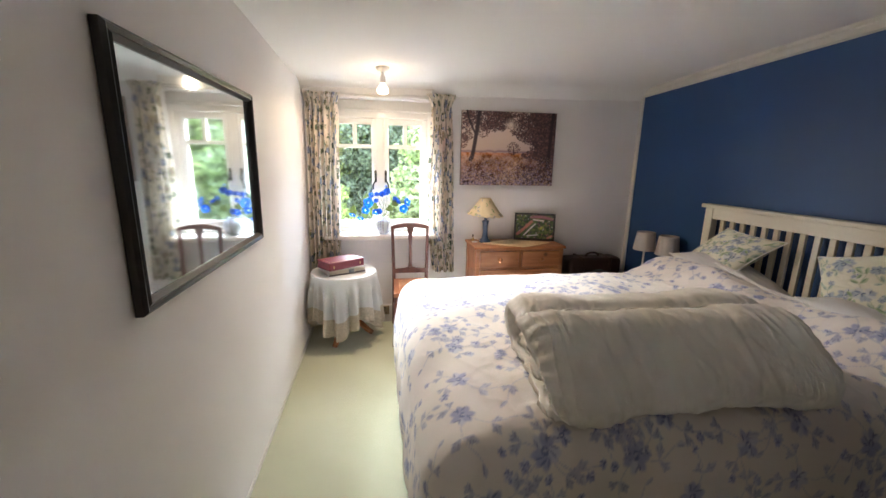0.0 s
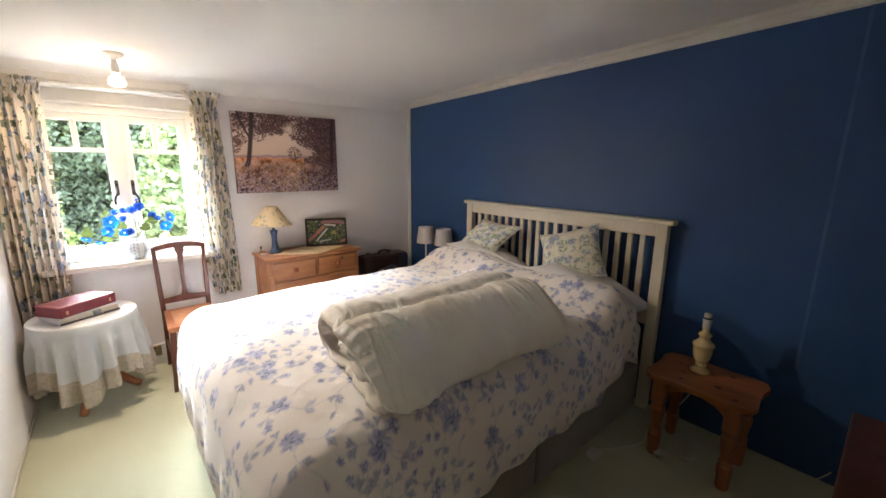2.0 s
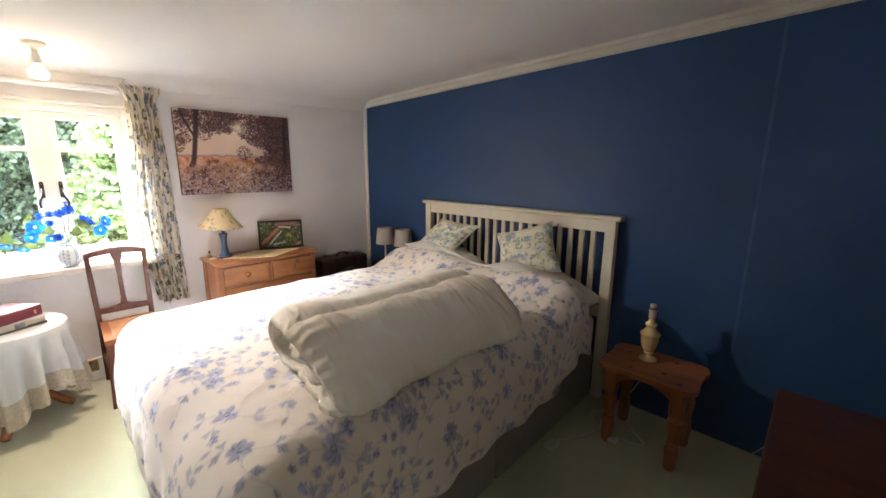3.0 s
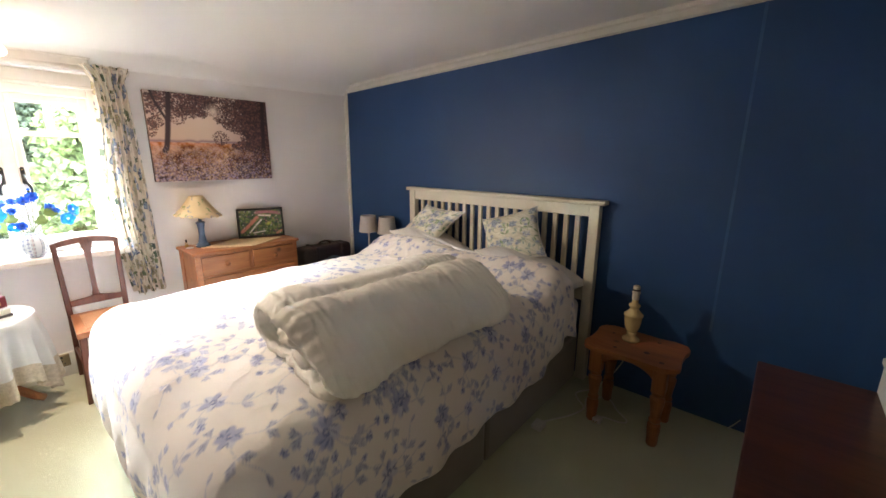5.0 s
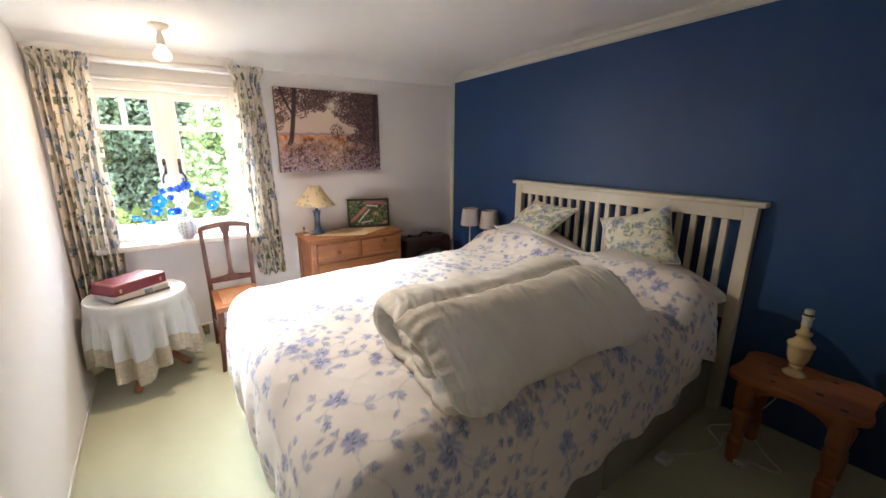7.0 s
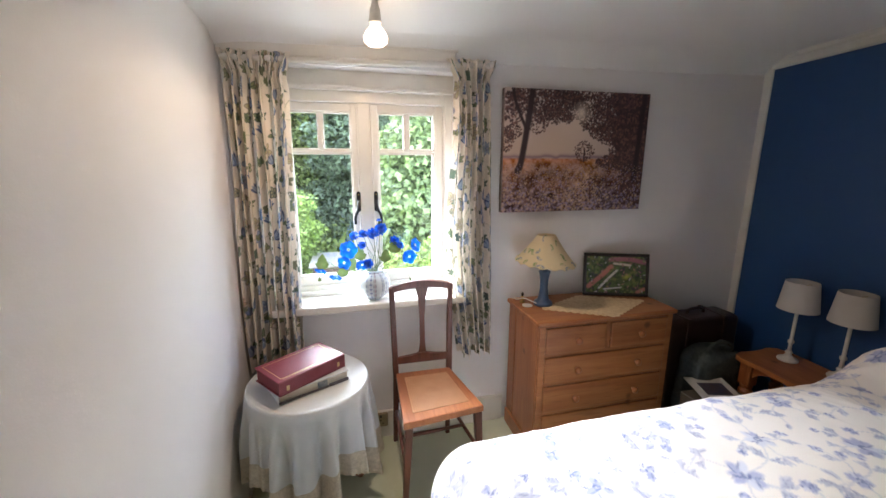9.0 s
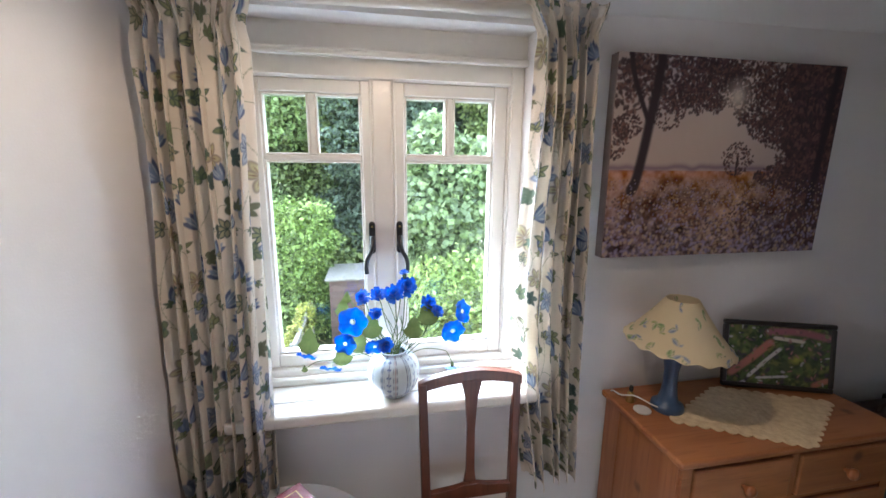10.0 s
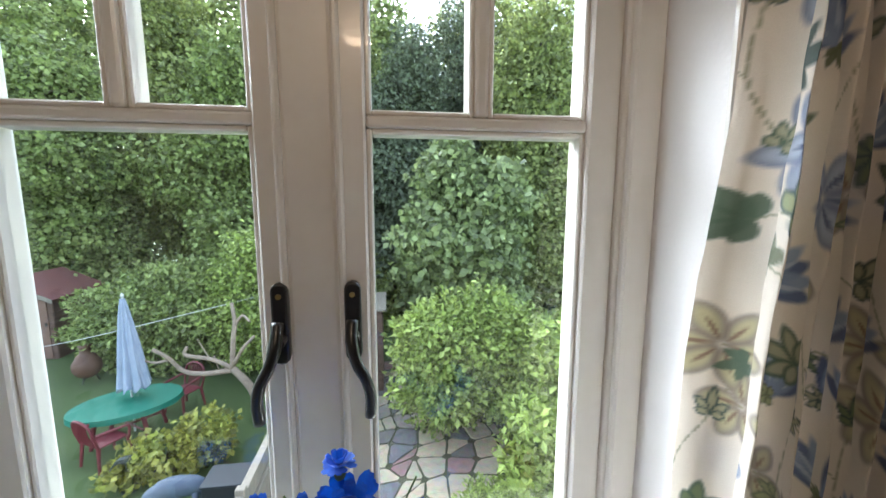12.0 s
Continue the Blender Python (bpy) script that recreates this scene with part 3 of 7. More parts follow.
for sx0, sx1, gx0, gx1, bar in ((0.406, 0.755, 0.442, 0.724, 0.583), (0.818, 1.180, 0.853, 1.137, 0.996)):
    bm = bmesh.new()
    y0, y1 = 4.325, 4.372
    box(sx0, gx0, y0, y1, 0.834, 1.722, 0.003, bm=bm)
    box(gx1, sx1, y0, y1, 0.834, 1.722, 0.003, bm=bm)
    box(gx0, gx1, y0, y1, 0.834, 0.878, 0.003, bm=bm)
    box(gx0, gx1, y0, y1, 1.684, 1.722, 0.003, bm=bm)
    box(gx0, gx1, y0 + 0.004, y1, 1.493, 1.508, 0.004, bm=bm, seg=2)
    box(bar - 0.009, bar + 0.009, y0 + 0.004, y1, 1.508, 1.684, 0.005, bm=bm, seg=2)
    sash = part("sash", bm, gloss_white, window)
    bm = bmesh.new()
    for hx0, hx1, hz0, hz1 in ((gx0, gx1, 0.878, 1.493), (gx0, bar - 0.009, 1.508, 1.684), (bar + 0.009, gx1, 1.508, 1.684)):
        w = 0.007
        box(hx0, hx0 + w, y0 + 0.008, y1 - 0.004, hz0, hz1, 0.002, bm=bm)
        box(hx1 - w, hx1, y0 + 0.008, y1 - 0.004, hz0, hz1, 0.002, bm=bm)
        box(hx0 + w, hx1 - w, y0 + 0.008, y1 - 0.004, hz0, hz0 + w, 0.002, bm=bm)
        box(hx0 + w, hx1 - w, y0 + 0.008, y1 - 0.004, hz1 - w, hz1, 0.002, bm=bm)
    part("glazing_bead", bm, gloss_white, sash)
    for hx0, hx1, hz0, hz1 in ((gx0, gx1, 0.878, 1.493), (gx0, bar - 0.009, 1.508, 1.684), (bar + 0.009, gx1, 1.508, 1.684)):
        pane = part("pane", box(hx0 + 0.006, hx1 - 0.006, 4.346, 4.350, hz0 + 0.006, hz1 - 0.006), pane_glass, sash)
        pane.visible_shadow = False
    side = 1 if sx0 > 0.8 else -1
    hx = 0.790 + side * 0.043
    plate = slab([(hx + 0.010 * math.cos(a), z + 0.010 * math.sin(a)) for z, arc in ((1.298, range(0, 181, 30)), (1.216, range(180, 361, 30))) for a in map(radians, arc)], 4.310, 4.325, "y", bevel=0.003)
    handle = part("handle", plate, black_iron, window, "black wrought iron casement handle")
    arm = smooth_line([(hx, 4.300, 1.262), (hx, 4.286, 1.240), (hx + side * 0.006, 4.278, 1.217), (hx + side * 0.016, 4.276, 1.198), (hx + side * 0.021, 4.278, 1.175), (hx + side * 0.020, 4.280, 1.150)], 5)
    part("lever", tube(arm, [0.0075] * 8 + [0.0068] * (len(arm) - 8), 10), black_iron, handle, smooth=True)
    part("pivot", tube([(hx, 4.292, 1.24), (hx, 4.314, 1.24)], 0.0085, 14), black_iron, handle)
    part("screw", tube([(hx, 4.3085, 1.292), (hx, 4.311, 1.292)], 0.0035, 8), brass, handle)
part("window_sill", box(WX0 - 0.0, WX1 - 0.0, NORTH - 0.002, 4.31, 0.756, 0.788, 0.002), gloss_white, window, "white painted deep inner window sill")
part("sill_nosing", box(WX0 - 0.03, WX1 + 0.02, 4.118, NORTH - 0.002, 0.748, 0.788, 0.012, seg=3), gloss_white, window)
part("sill_upstand", box(WX0, WX1, 4.285, 4.312, 0.788, 0.812, 0.005, seg=2), gloss_white, window)
part("outer_sill", box(WX0 - 0.05, WX1 + 0.05, 4.42, 4.52, 0.70, 0.765, 0.01), gloss_white, window)
part("reveal_strip", box(WX1 - 0.006, WX1 + 0.012, NORTH - 0.006, NORTH + 0.003, 0.79, 1.86, 0.002), gloss_white, window)

# ---- curtain pole and curtains ----
CY = 4.145
pole = thing("curtain_pole", (0.79, CY, 1.86), "white painted wooden curtain pole on the window beam", "curtain pole")
part("rod", tube([(0.225, CY, 1.856), (1.36, CY, 1.882)], 0.0135, 16), gloss_white, pole, smooth=True)
for px, pz in ((1.37, 1.883),):
    part("finial", lathe([(0.006, -0.02), (0.016, -0.014), (0.02, 0.0), (0.016, 0.014), (0.006, 0.02)], (px, CY, pz), 16), gloss_white, pole, smooth=True)
part("bracket", box(0.235, 0.262, CY, NORTH, 1.845, 1.875, 0.004), gloss_white, pole)
part("bracket", box(1.325, 1.345, CY, NORTH, 1.872, 1.894, 0.004), gloss_white, pole)

curtain_cloth = printed("curtain_chintz", 0.9, 0.2, 900, 0.28)


def curtain(x0, x1, bx0, bx1, ztop, zbot, folds, seed, label, sway=0.0, flared=0.16):
    """Gathered at the top on a tape, hanging in uneven folds."""
    h, dpm = ztop - zbot, 480

    def hang_at(u, v):
        drop = 1 - v
        phase = u * folds * 2 * np.pi + 2.0 * soft_noise(u * 2.4, v * 0.6, 1.7, seed) + 0.5 * np.sin(u * 9 + seed)
        amp = 0.028 + 0.010 * drop + 0.016 * soft_noise(u * 4, v * 0.8, 1.6, seed + 1)
        top = np.clip((v - 0.90) / 0.07, 0, 1)
        amp = amp * (1 - 0.62 * top)
        flare = 1 + flared * np.clip((v - 0.945) / 0.05, 0, 1) - 0.05 * np.exp(-((v - 0.93) / 0.02) ** 2)
        left, right = x0 * v + bx0 * drop - sway * np.sin(2 * np.pi * (v - 0.12)), x1 * v + bx1 * drop
        mid = (left + right) / 2
        x = mid + (left + (right - left) * u - mid) * flare + 0.25 * amp * np.sin(2 * phase + 1.0)
        y = CY - 0.012 + amp * np.sin(phase) + 0.20 * amp * np.sin(2 * phase + seed)
        fine = np.sin(u * folds * 4.6 * 2 * np.pi) * 0.004 * np.exp(-((v - 0.955) / 0.035) ** 2)
        y = y + fine + 0.003 * soft_noise(u * 20, v * 14, 1.0, seed + 3)
        y = np.minimum(y, NORTH - 0.005)
        z = zbot + (ztop - zbot) * v + 0.010 * np.sin(phase * 0.5) * (drop > 0.97) + 0.004 * np.sin(phase + 1) * (v > 0.99)
        return np.stack([x, y, z], -1)

    line_u = np.linspace(0, 1, 1500)
    step = np.linalg.norm(np.diff(hang_at(line_u, line_u * 0 + 0.5), axis=0), axis=1)
    run = np.r_[0, np.cumsum(step)]
    w = float(run[-1])
    cols = chintz(w, h, dpm, (0.80, 0.73, 0.63), seed)
    nv, nu = cols.shape[:2]
    u, v = np.meshgrid(np.interp(np.linspace(0, w, nu), run, line_u), np.linspace(0, 1, nv))
    P = hang_at(u, v)
    c = thing("curtain", ((x0 + x1) / 2, CY, ztop), label, "curtain", "curtains at the window")
    sheet("fabric", P, curtain_cloth, c, colours=cols)
    return c


curtain(0.240, 0.476, 0.230, 0.452, 1.885, 0.50, 6.5, 3, "gathered cream curtain with blue and green floral print, drawn back")
curtain(1.160, 1.356, 1.208, 1.398, 1.905, 0.46, 6.0, 8, "gathered cream floral curtain with tangled lining cord, drawn back", 0.028, 0.32)

# ---- mirror ----
mirror = thing("wall_mirror", (LEFT + 0.012, 2.31, 1.04), "large rectangular mirror in a black moulded frame", "mirror")
MY0, MY1, MZ0, MZ1 = 1.850, 2.812, 1.020, 1.650
bm = bmesh.new()
prof = [(0, 0), (0, 0.018), (0.008, 0.026), (0.018, 0.022), (0.024, 0.026), (0.034, 0.012), (0.034, 0)]
rings = []
for k, (sy, sz) in enumerate(((0, 0), (1, 0), (1, 1), (0, 1))):
    ring = []
    for a, d in prof:
        y = (MY0 + a) if sy == 0 else (MY1 - a)
        z = (MZ0 + a) if sz == 0 else (MZ1 - a)
        ring.append(bm.verts.new((LEFT + 0.002 + d, y, z)))
    rings.append(ring)
for k in range(4):
    a, b = rings[k], rings[(k + 1) % 4]
    for i in range(len(prof) - 1):
        bm.faces.new((a[i], a[i + 1], b[i + 1], b[i]))
part("frame", bm, black_wood, mirror)
part("glass", box(LEFT + 0.002, LEFT + 0.010, MY0 + 0.03, MY1 - 0.03, MZ0 + 0.03, MZ1 - 0.03), mirror_glass, mirror, "silvered mirror glass with a soft haze")

# ---- ceiling light ----
LX, LY = 0.808, 3.715
LZ = ceil_z(LX, LY)
fitting = thing("ceiling_light", (LX, LY, LZ), "white pendant lampholder with a lit reflector bulb", "ceiling light")
part("ceiling_rose", lathe([(0.046, 0.0), (0.046, -0.012), (0.038, -0.024), (0.014, -0.030), (0.012, -0.04)], (LX, LY, LZ + 0.004), 28), white_plastic, fitting, smooth=True)
part("lampholder", lathe([(0.010, -0.036), (0.013, -0.05), (0.017, -0.06), (0.019, -0.09), (0.021, -0.095), (0.019, -0.10)], (LX, LY, LZ), 20), white_plastic, fitting, smooth=True)
bulb = part("bulb", lathe([(0.013, -0.095), (0.017, -0.108), (0.032, -0.125), (0.0395, -0.142), (0.038, -0.156), (0.026, -0.166), (0.006, -0.170)], (LX, LY, LZ), 24), bulb_glow, fitting, "lit frosted reflector bulb", smooth=True)
bulb.visible_shadow = False

# ---- canvas picture ----
canvas = thing("canvas_picture", (1.855, NORTH, 1.20), "canvas print of an autumn heath with dark trees and low sun", "picture")
CX0, CX1, CZ0, CZ1 = 1.447, 2.258, 1.201, 1.800


def heath(w, h, dpm):
    rng = random.Random(5)
    pr = Print(w, h, dpm, (0.5, 0.42, 0.42))
    ny, nx = pr.shape
    yy, xx = np.mgrid[0:ny, 0:nx]
    v, u = yy / (ny - 1), xx / (nx - 1)
    skyc = np.stack([0.50 + 0.02 * v, 0.37 + 0.05 * v, 0.29 + 0.09 * v], -1)
    glowd = np.exp(-(((u - 0.50) / 0.22) ** 2 + ((v - 0.84) / 0.3) ** 2))[..., None]
    skyc = skyc + glowd * np.array([0.20, 0.17, 0.13])
    n1 = soft_noise(u * 1.35, v, 22, 1, 4)[..., None]
    n2 = soft_noise(u * 1.35, v, 55, 2, 3)[..., None]
    near = np.clip((0.45 - v) / 0.45, 0, 1)[..., None]
    ground = np.array([0.32, 0.165, 0.085]) * (1 - near) + np.array([0.13, 0.085, 0.11]) * near
    n0 = soft_noise(u * 1.2, v * 2.2, 6, 9, 3)[..., None]
    ground = ground * (1 + 0.45 * n0) + 0.17 * n1 * np.array([1, 0.85, 0.9]) + 0.13 * np.clip(n2, 0, 1) * np.array([1, 0.9, 1.0]) * (0.4 + near)
    path = np.exp(-(((u - 0.60 + 0.22 * (0.45 - v)) / (0.03 + 0.2 * (0.45 - v).clip(0))) ** 2))[..., None]
    ground = ground + path * np.array([0.34, 0.24, 0.12]) * (0.6 + 0.8 * n1)
    warm = np.exp(-(((v - 0.44) / 0.03) ** 2))[..., None]
    ground = ground + warm * np.array([0.12, 0.02, 0.0])
    far = v[..., None] < 0.475
    pr.c = np.where(v[..., None] < 0.45, ground, skyc)
    hz = np.exp(-(((v - 0.465 - 0.01 * soft_noise(u, v * 0, 14, 3)) / 0.016) ** 2))[..., None]
    pr.c = pr.c * (1 - 0.8 * hz) + np.array([0.20, 0.13, 0.17]) * 0.8 * hz
    dark = (0.035, 0.022, 0.03)
    leafs = [(0.045, 0.025, 0.033), (0.09, 0.045, 0.05), (0.06, 0.035, 0.04), (0.17, 0.085, 0.07)]

    def spray(cx, cy, rx, ry, count, size):
        for _ in range(count):
            a, r = rng.uniform(0, 6.28), math.sqrt(rng.random())
            pr.blot((cx + rx * r * math.cos(a)) * w, (cy + ry * r * math.sin(a)) * h, size * rng.uniform(0.5, 1.3), size * rng.uniform(0.35, 0.8), rng.uniform(0, 3.1), rng.choice(leafs), 0.85, 0.5)

    shade_ = np.clip((u - 0.58) / 0.2, 0, 1) * np.clip((0.36 - v) / 0.16, 0, 1) * (0.75 + 0.3 * n1[..., 0])
    pr.c = pr.c * (1 - 0.75 * shade_[..., None].clip(0, 1)) + np.array([0.085, 0.06, 0.095]) * 0.75 * shade_[..., None].clip(0, 1)
    spray(0.55, 0.51, 0.075, 0.085, 160, 0.007)
    pr.stroke([(0.55 * w, 0.42 * h), (0.55 * w, 0.52 * h)], 0.004, dark)
    spray(0.93, 0.38, 0.10, 0.12, 260, 0.010)
    spray(0.92, 0.70, 0.14, 0.28, 900, 0.010)
    spray(0.78, 0.86, 0.20, 0.12, 520, 0.010)
    spray(0.68, 0.66, 0.10, 0.06, 160, 0.008)
    spray(0.26, 0.92, 0.26, 0.13, 900, 0.010)
    spray(0.32, 0.77, 0.14, 0.05, 120, 0.009)
    spray(0.86, 0.84, 0.18, 0.22, 1300, 0.011)
    spray(0.88, 0.52, 0.11, 0.16, 600, 0.010)
    spray(0.06, 0.66, 0.06, 0.06, 140, 0.007)
    spray(0.62, 0.70, 0.10, 0.04, 90, 0.009)
    spray(0.52, 0.93, 0.16, 0.07, 260, 0.007)
    spray(0.84, 0.60, 0.12, 0.20, 500, 0.010)
    spray(0.97, 0.45, 0.06, 0.35, 420, 0.012)
    spray(0.50, 0.97, 0.30, 0.05, 260, 0.010)
    spray(0.07, 0.84, 0.09, 0.12, 160, 0.010)
    spray(0.62, 0.78, 0.13, 0.10, 480, 0.008)
    spray(0.40, 0.86, 0.16, 0.10, 520, 0.008)
    spray(0.74, 0.66, 0.12, 0.10, 420, 0.008)
    spray(0.90, 0.90, 0.16, 0.14, 900, 0.013)
    spray(0.88, 0.66, 0.14, 0.20, 900, 0.012)
    spray(0.80, 0.42, 0.16, 0.07, 420, 0.009)
    spray(0.92, 0.22, 0.12, 0.20, 620, 0.012)
    spray(0.64, 0.20, 0.10, 0.10, 160, 0.008)
    spray(0.02, 0.60, 0.05, 0.10, 160, 0.008)
    spray(0.22, 0.74, 0.07, 0.10, 170, 0.007)
    for _ in range(260):
        pr.blot(rng.uniform(0.28, 0.66) * w, rng.uniform(0.0, 0.36) * h, rng.uniform(0.006, 0.016), rng.uniform(0.002, 0.004), rng.uniform(-0.3, 0.3), rng.choice(((0.46, 0.27, 0.10), (0.20, 0.10, 0.05), (0.55, 0.36, 0.18))), 0.6, 0.7)
    spray(0.35, 0.80, 0.09, 0.06, 110, 0.008)
    pr.stroke([(0.095 * w, 0.34 * h), (0.115 * w, 0.40 * h), (0.135 * w, 0.55 * h), (0.15 * w, 0.70 * h), (0.165 * w, 0.84 * h), (0.175 * w, 1.0 * h)], 0.021, dark)
    pr.stroke([(0.145 * w, 0.68 * h), (0.10 * w, 0.80 * h), (0.065 * w, 0.91 * h), (0.05 * w, 1.0 * h)], 0.011, dark)
    pr.stroke([(0.93 * w, 0.25 * h), (0.945 * w, 0.6 * h), (0.96 * w, 1.0 * h)], 0.020, dark)
    pr.blot(0.51 * w, 0.82 * h, 0.062, 0.066, 0, (0.80, 0.66, 0.55), 0.45, 0.95)
    pr.blot(0.51 * w, 0.82 * h, 0.030, 0.034, 0, (0.90, 0.80, 0.68), 0.7, 0.9)
    for _ in range(2300):
        x, y = rng.random(), rng.random() ** 1.3 * 0.40
        k = rng.random()
        col = (0.36, 0.29, 0.42) if k < 0.3 else (0.05, 0.03, 0.04) if k < 0.72 else (0.52, 0.36, 0.24)
        s = 0.0022 + 0.012 * (0.42 - y)
        pr.blot(x * w, y * h, s * 1.5, s, rng.uniform(0, 3), col, 0.6, 0.6)
    return np.clip(pr.c, 0.008, 1)


pic = heath(CX1 - CX0, CZ1 - CZ0, 430)
u, v = np.meshgrid(np.linspace(0, 1, pic.shape[1]), np.linspace(0, 1, pic.shape[0]))
sheet("print", np.stack([CX0 + (CX1 - CX0) * u, 0 * u + 4.1625, CZ0 + (CZ1 - CZ0) * v], -1), printed("canvas_print", 0.75, 0.25, 1200, 0, 0.0), canvas, "heathland photograph printed on canvas", colours=pic)
part("stretcher", box(CX0, CX1, 4.164, NORTH, CZ0, CZ1, 0.002), surf("canvas_edge", (0.34, 0.26, 0.22), (0.18, 0.12, 0.11), 12, 0.8, 0.2, 500), canvas)

# ---- bed ----
bed = thing("bed", (1.95, 2.5, 0), "king-size divan bed with cream slatted headboard, duvet lies on it", "bed")
BY0, BY1 = 1.735, 3.235
part("divan_base", box(0.965, 1.955, BY0, BY1, 0.03, 0.335, 0.02, seg=2), divan_cloth, bed, "grey fabric divan base section")
part("divan_base", box(1.961, 2.935, BY0, BY1, 0.03, 0.335, 0.02, seg=2), divan_cloth, bed, "grey fabric divan base section")
for cx in (1.03, 1.90, 2.02, 2.87):
    for cy in (BY0 + 0.07, BY1 - 0.07):
        part("castor", lathe([(0.02, 0), (0.024, 0.01), (0.024, 0.03), (0.018, 0.035)], (cx, cy, 0), 12), black_iron, bed)
part("mattress", box(0.965, 2.935, BY0 + 0.005, BY1 - 0.005, 0.336, 0.56, 0.045, seg=4), white_cloth, bed, "cream mattress", smooth=True)

headboard = thing("headboard", (3.0, 2.48, 0), "cream painted wooden headboard with vertical slats", "headboard")
HY0, HY1, HX0, HX1 = 1.665, 3.295, 2.985, 3.03
part("post", box(HX0 - 0.005, HX1, HY0 + 0.03, HY0 + 0.09, 0, 1.115, 0.003), cream_paint, headboard)
part("post", box(HX0 - 0.005, HX1, HY1 - 0.09, HY1 - 0.03, 0, 1.115, 0.003), cream_paint, headboard)
part("cap_rail", box(HX0 - 0.015, HX1 + 0.008, HY0, HY1, 1.115, 1.14, 0.004), cream_paint, headboard)
part("top_rail", box(HX0, HX1 - 0.008, HY0 + 0.09, HY1 - 0.09, 1.045, 1.115, 0.002), cream_paint, headboard)
part("bottom_rail", box(HX0, HX1 - 0.008, HY0 + 0.09, HY1 - 0.09, 0.525, 0.60, 0.003), cream_paint, headboard)
slat_mesh = None
for k in range(19):
    y = HY0 + 0.09 + (HY1 - HY0 - 0.18) * (k + 1) / 20
    if slat_mesh is None:
        s = part("slat", box(HX0 + 0.010, HX1 - 0.018, -0.0155, 0.0155, 0.60, 1.045, 0.002), cream_paint, headboard)
        slat_mesh = s.data
        s.location.y = y
    else:
        s = new("slat", slat_mesh)
        s.parent = headboard
        s.location.y = y

# duvet
duvet_print = printed("duvet_floral_print", 0.9, 0.15, 900, 0.0, 0.3)
DUVET_TONES = ((0.13, 0.16, 0.37), (0.35, 0.38, 0.60), (0.62, 0.64, 0.75))
DUVET_GREENS = ((0.55, 0.57, 0.66), ((0.24, 0.26, 0.42), (0.48, 0.50, 0.62)), ((0.34, 0.35, 0.50), (0.58, 0.59, 0.68)))
TX0, TX1, TY0, TY1 = 1.025, 2.74, 1.862, 3.15
over_x, over_y = 0.60, 0.47
W, L = (TY1 - TY0) + 2 * over_y, (TX1 - TX0) + over_x
cols = floral(W, L, 215, (0.84, 0.80, 0.765), 0.195, 0.050, DUVET_TONES, DUVET_GREENS, 21, 1.15, 1.15)
nv, nu = cols.shape[:2]
sy, sx = np.meshgrid(np.linspace(-over_y, TY1 - TY0 + over_y, nu), np.linspace(-over_x, TX1 - TX0, nv))
ex = np.clip(-sx, 0, None)
ey = np.where(sy < 0, sy, np.clip(sy - (TY1 - TY0), 0, None))
d = np.sqrt(ex**2 + ey**2) + 1e-9
R = 0.15
arc = np.clip(d / R, 0, np.pi / 2)
hang = np.clip(d - R * np.pi / 2, 0, None)
corner = 2 * np.abs(ex * ey) / (d * d)
sideways = R * np.sin(arc) + 0.022 * np.sin(np.clip(hang / 0.35, 0, 1) * np.pi) - 0.03 * corner * np.clip(hang / 0.2, 0, 1)
down = R * (1 - np.cos(arc)) + hang * (1 - 0.10 * corner)
base_x = TX0 + np.clip(sx, 0, None)
base_y = TY0 + np.clip(sy, 0, TY1 - TY0)
x = base_x - sideways * ex / d
y = base_y + sideways * ey / d
t = (base_x - TX0) / (TX1 - TX0)
z = 0.665 + 0.03 * np.sin(np.clip(t, 0, 1) * 3.1) + 0.0 * t
pill = np.exp(-(((base_x - 2.66) / 0.17) ** 2)) * (0.085 + 0.045 * np.exp(-(((base_y - 2.90) / 0.30) ** 2)) + 0.040 * np.exp(-(((base_y - 2.02) / 0.28) ** 2)))
z = z + pill - down
z = z + 0.020 * soft_noise(x, y, 3.2, 11, 2) + 0.006 * (1 - np.abs(soft_noise(x * 0.8 + 0.3 * y, y * 1.0 - 0.35 * x, 6.5, 12, 3))) ** 3 * 0.8
wr = (1 - np.abs(soft_noise(x * 1.0 + 0.5 * y, y * 0.35, 9.0, 14, 2))) ** 4
z = z + 0.009 * wr * np.clip((x - 1.9) / 0.6, 0.15, 1)
fold = np.clip(hang / 0.25, 0, 1)
wave = np.sin((base_y + base_x * 1.0) * 26 + 2.2 * soft_noise(base_x + base_y, hang, 3, 15)) * 0.012 * fold
x = x - wave * ex / d
y = y + wave * ey / d + 0.006 * soft_noise(sx, sy, 9, 17) * fold
floor_gap = 0.20 + 0.11 * np.clip((x - 1.0) / 0.8, 0, 1)
z = np.where(z < floor_gap, floor_gap + (z - floor_gap) * 0.12, z)
DUVET_PLACES = np.stack([x, y, z], -1)[::6, ::6].reshape(-1, 3)
duvet = thing("duvet", (1.9, 2.5, 0.56), "white duvet with blue rose print, rumpled over the divan bed", "duvet")
sheet("cover", np.stack([x, y, z], -1), duvet_print, duvet, colours=cols, thick=0.012)
tuck = tube(smooth_line([(2.74, 1.80, 0.70), (2.755, 2.1, 0.782), (2.755, 2.5, 0.757), (2.755, 2.9, 0.815), (2.74, 3.2, 0.72)], 8), 0.013, 10)
part("edge", tuck, white_cloth, duvet, smooth=True)

# ---- the rolled quilt on the bed ----
quilt = thing("rolled_quilt", (1.72, 2.10, 0.70), "thick ivory quilt folded into a roll, lying on the duvet", "quilt")


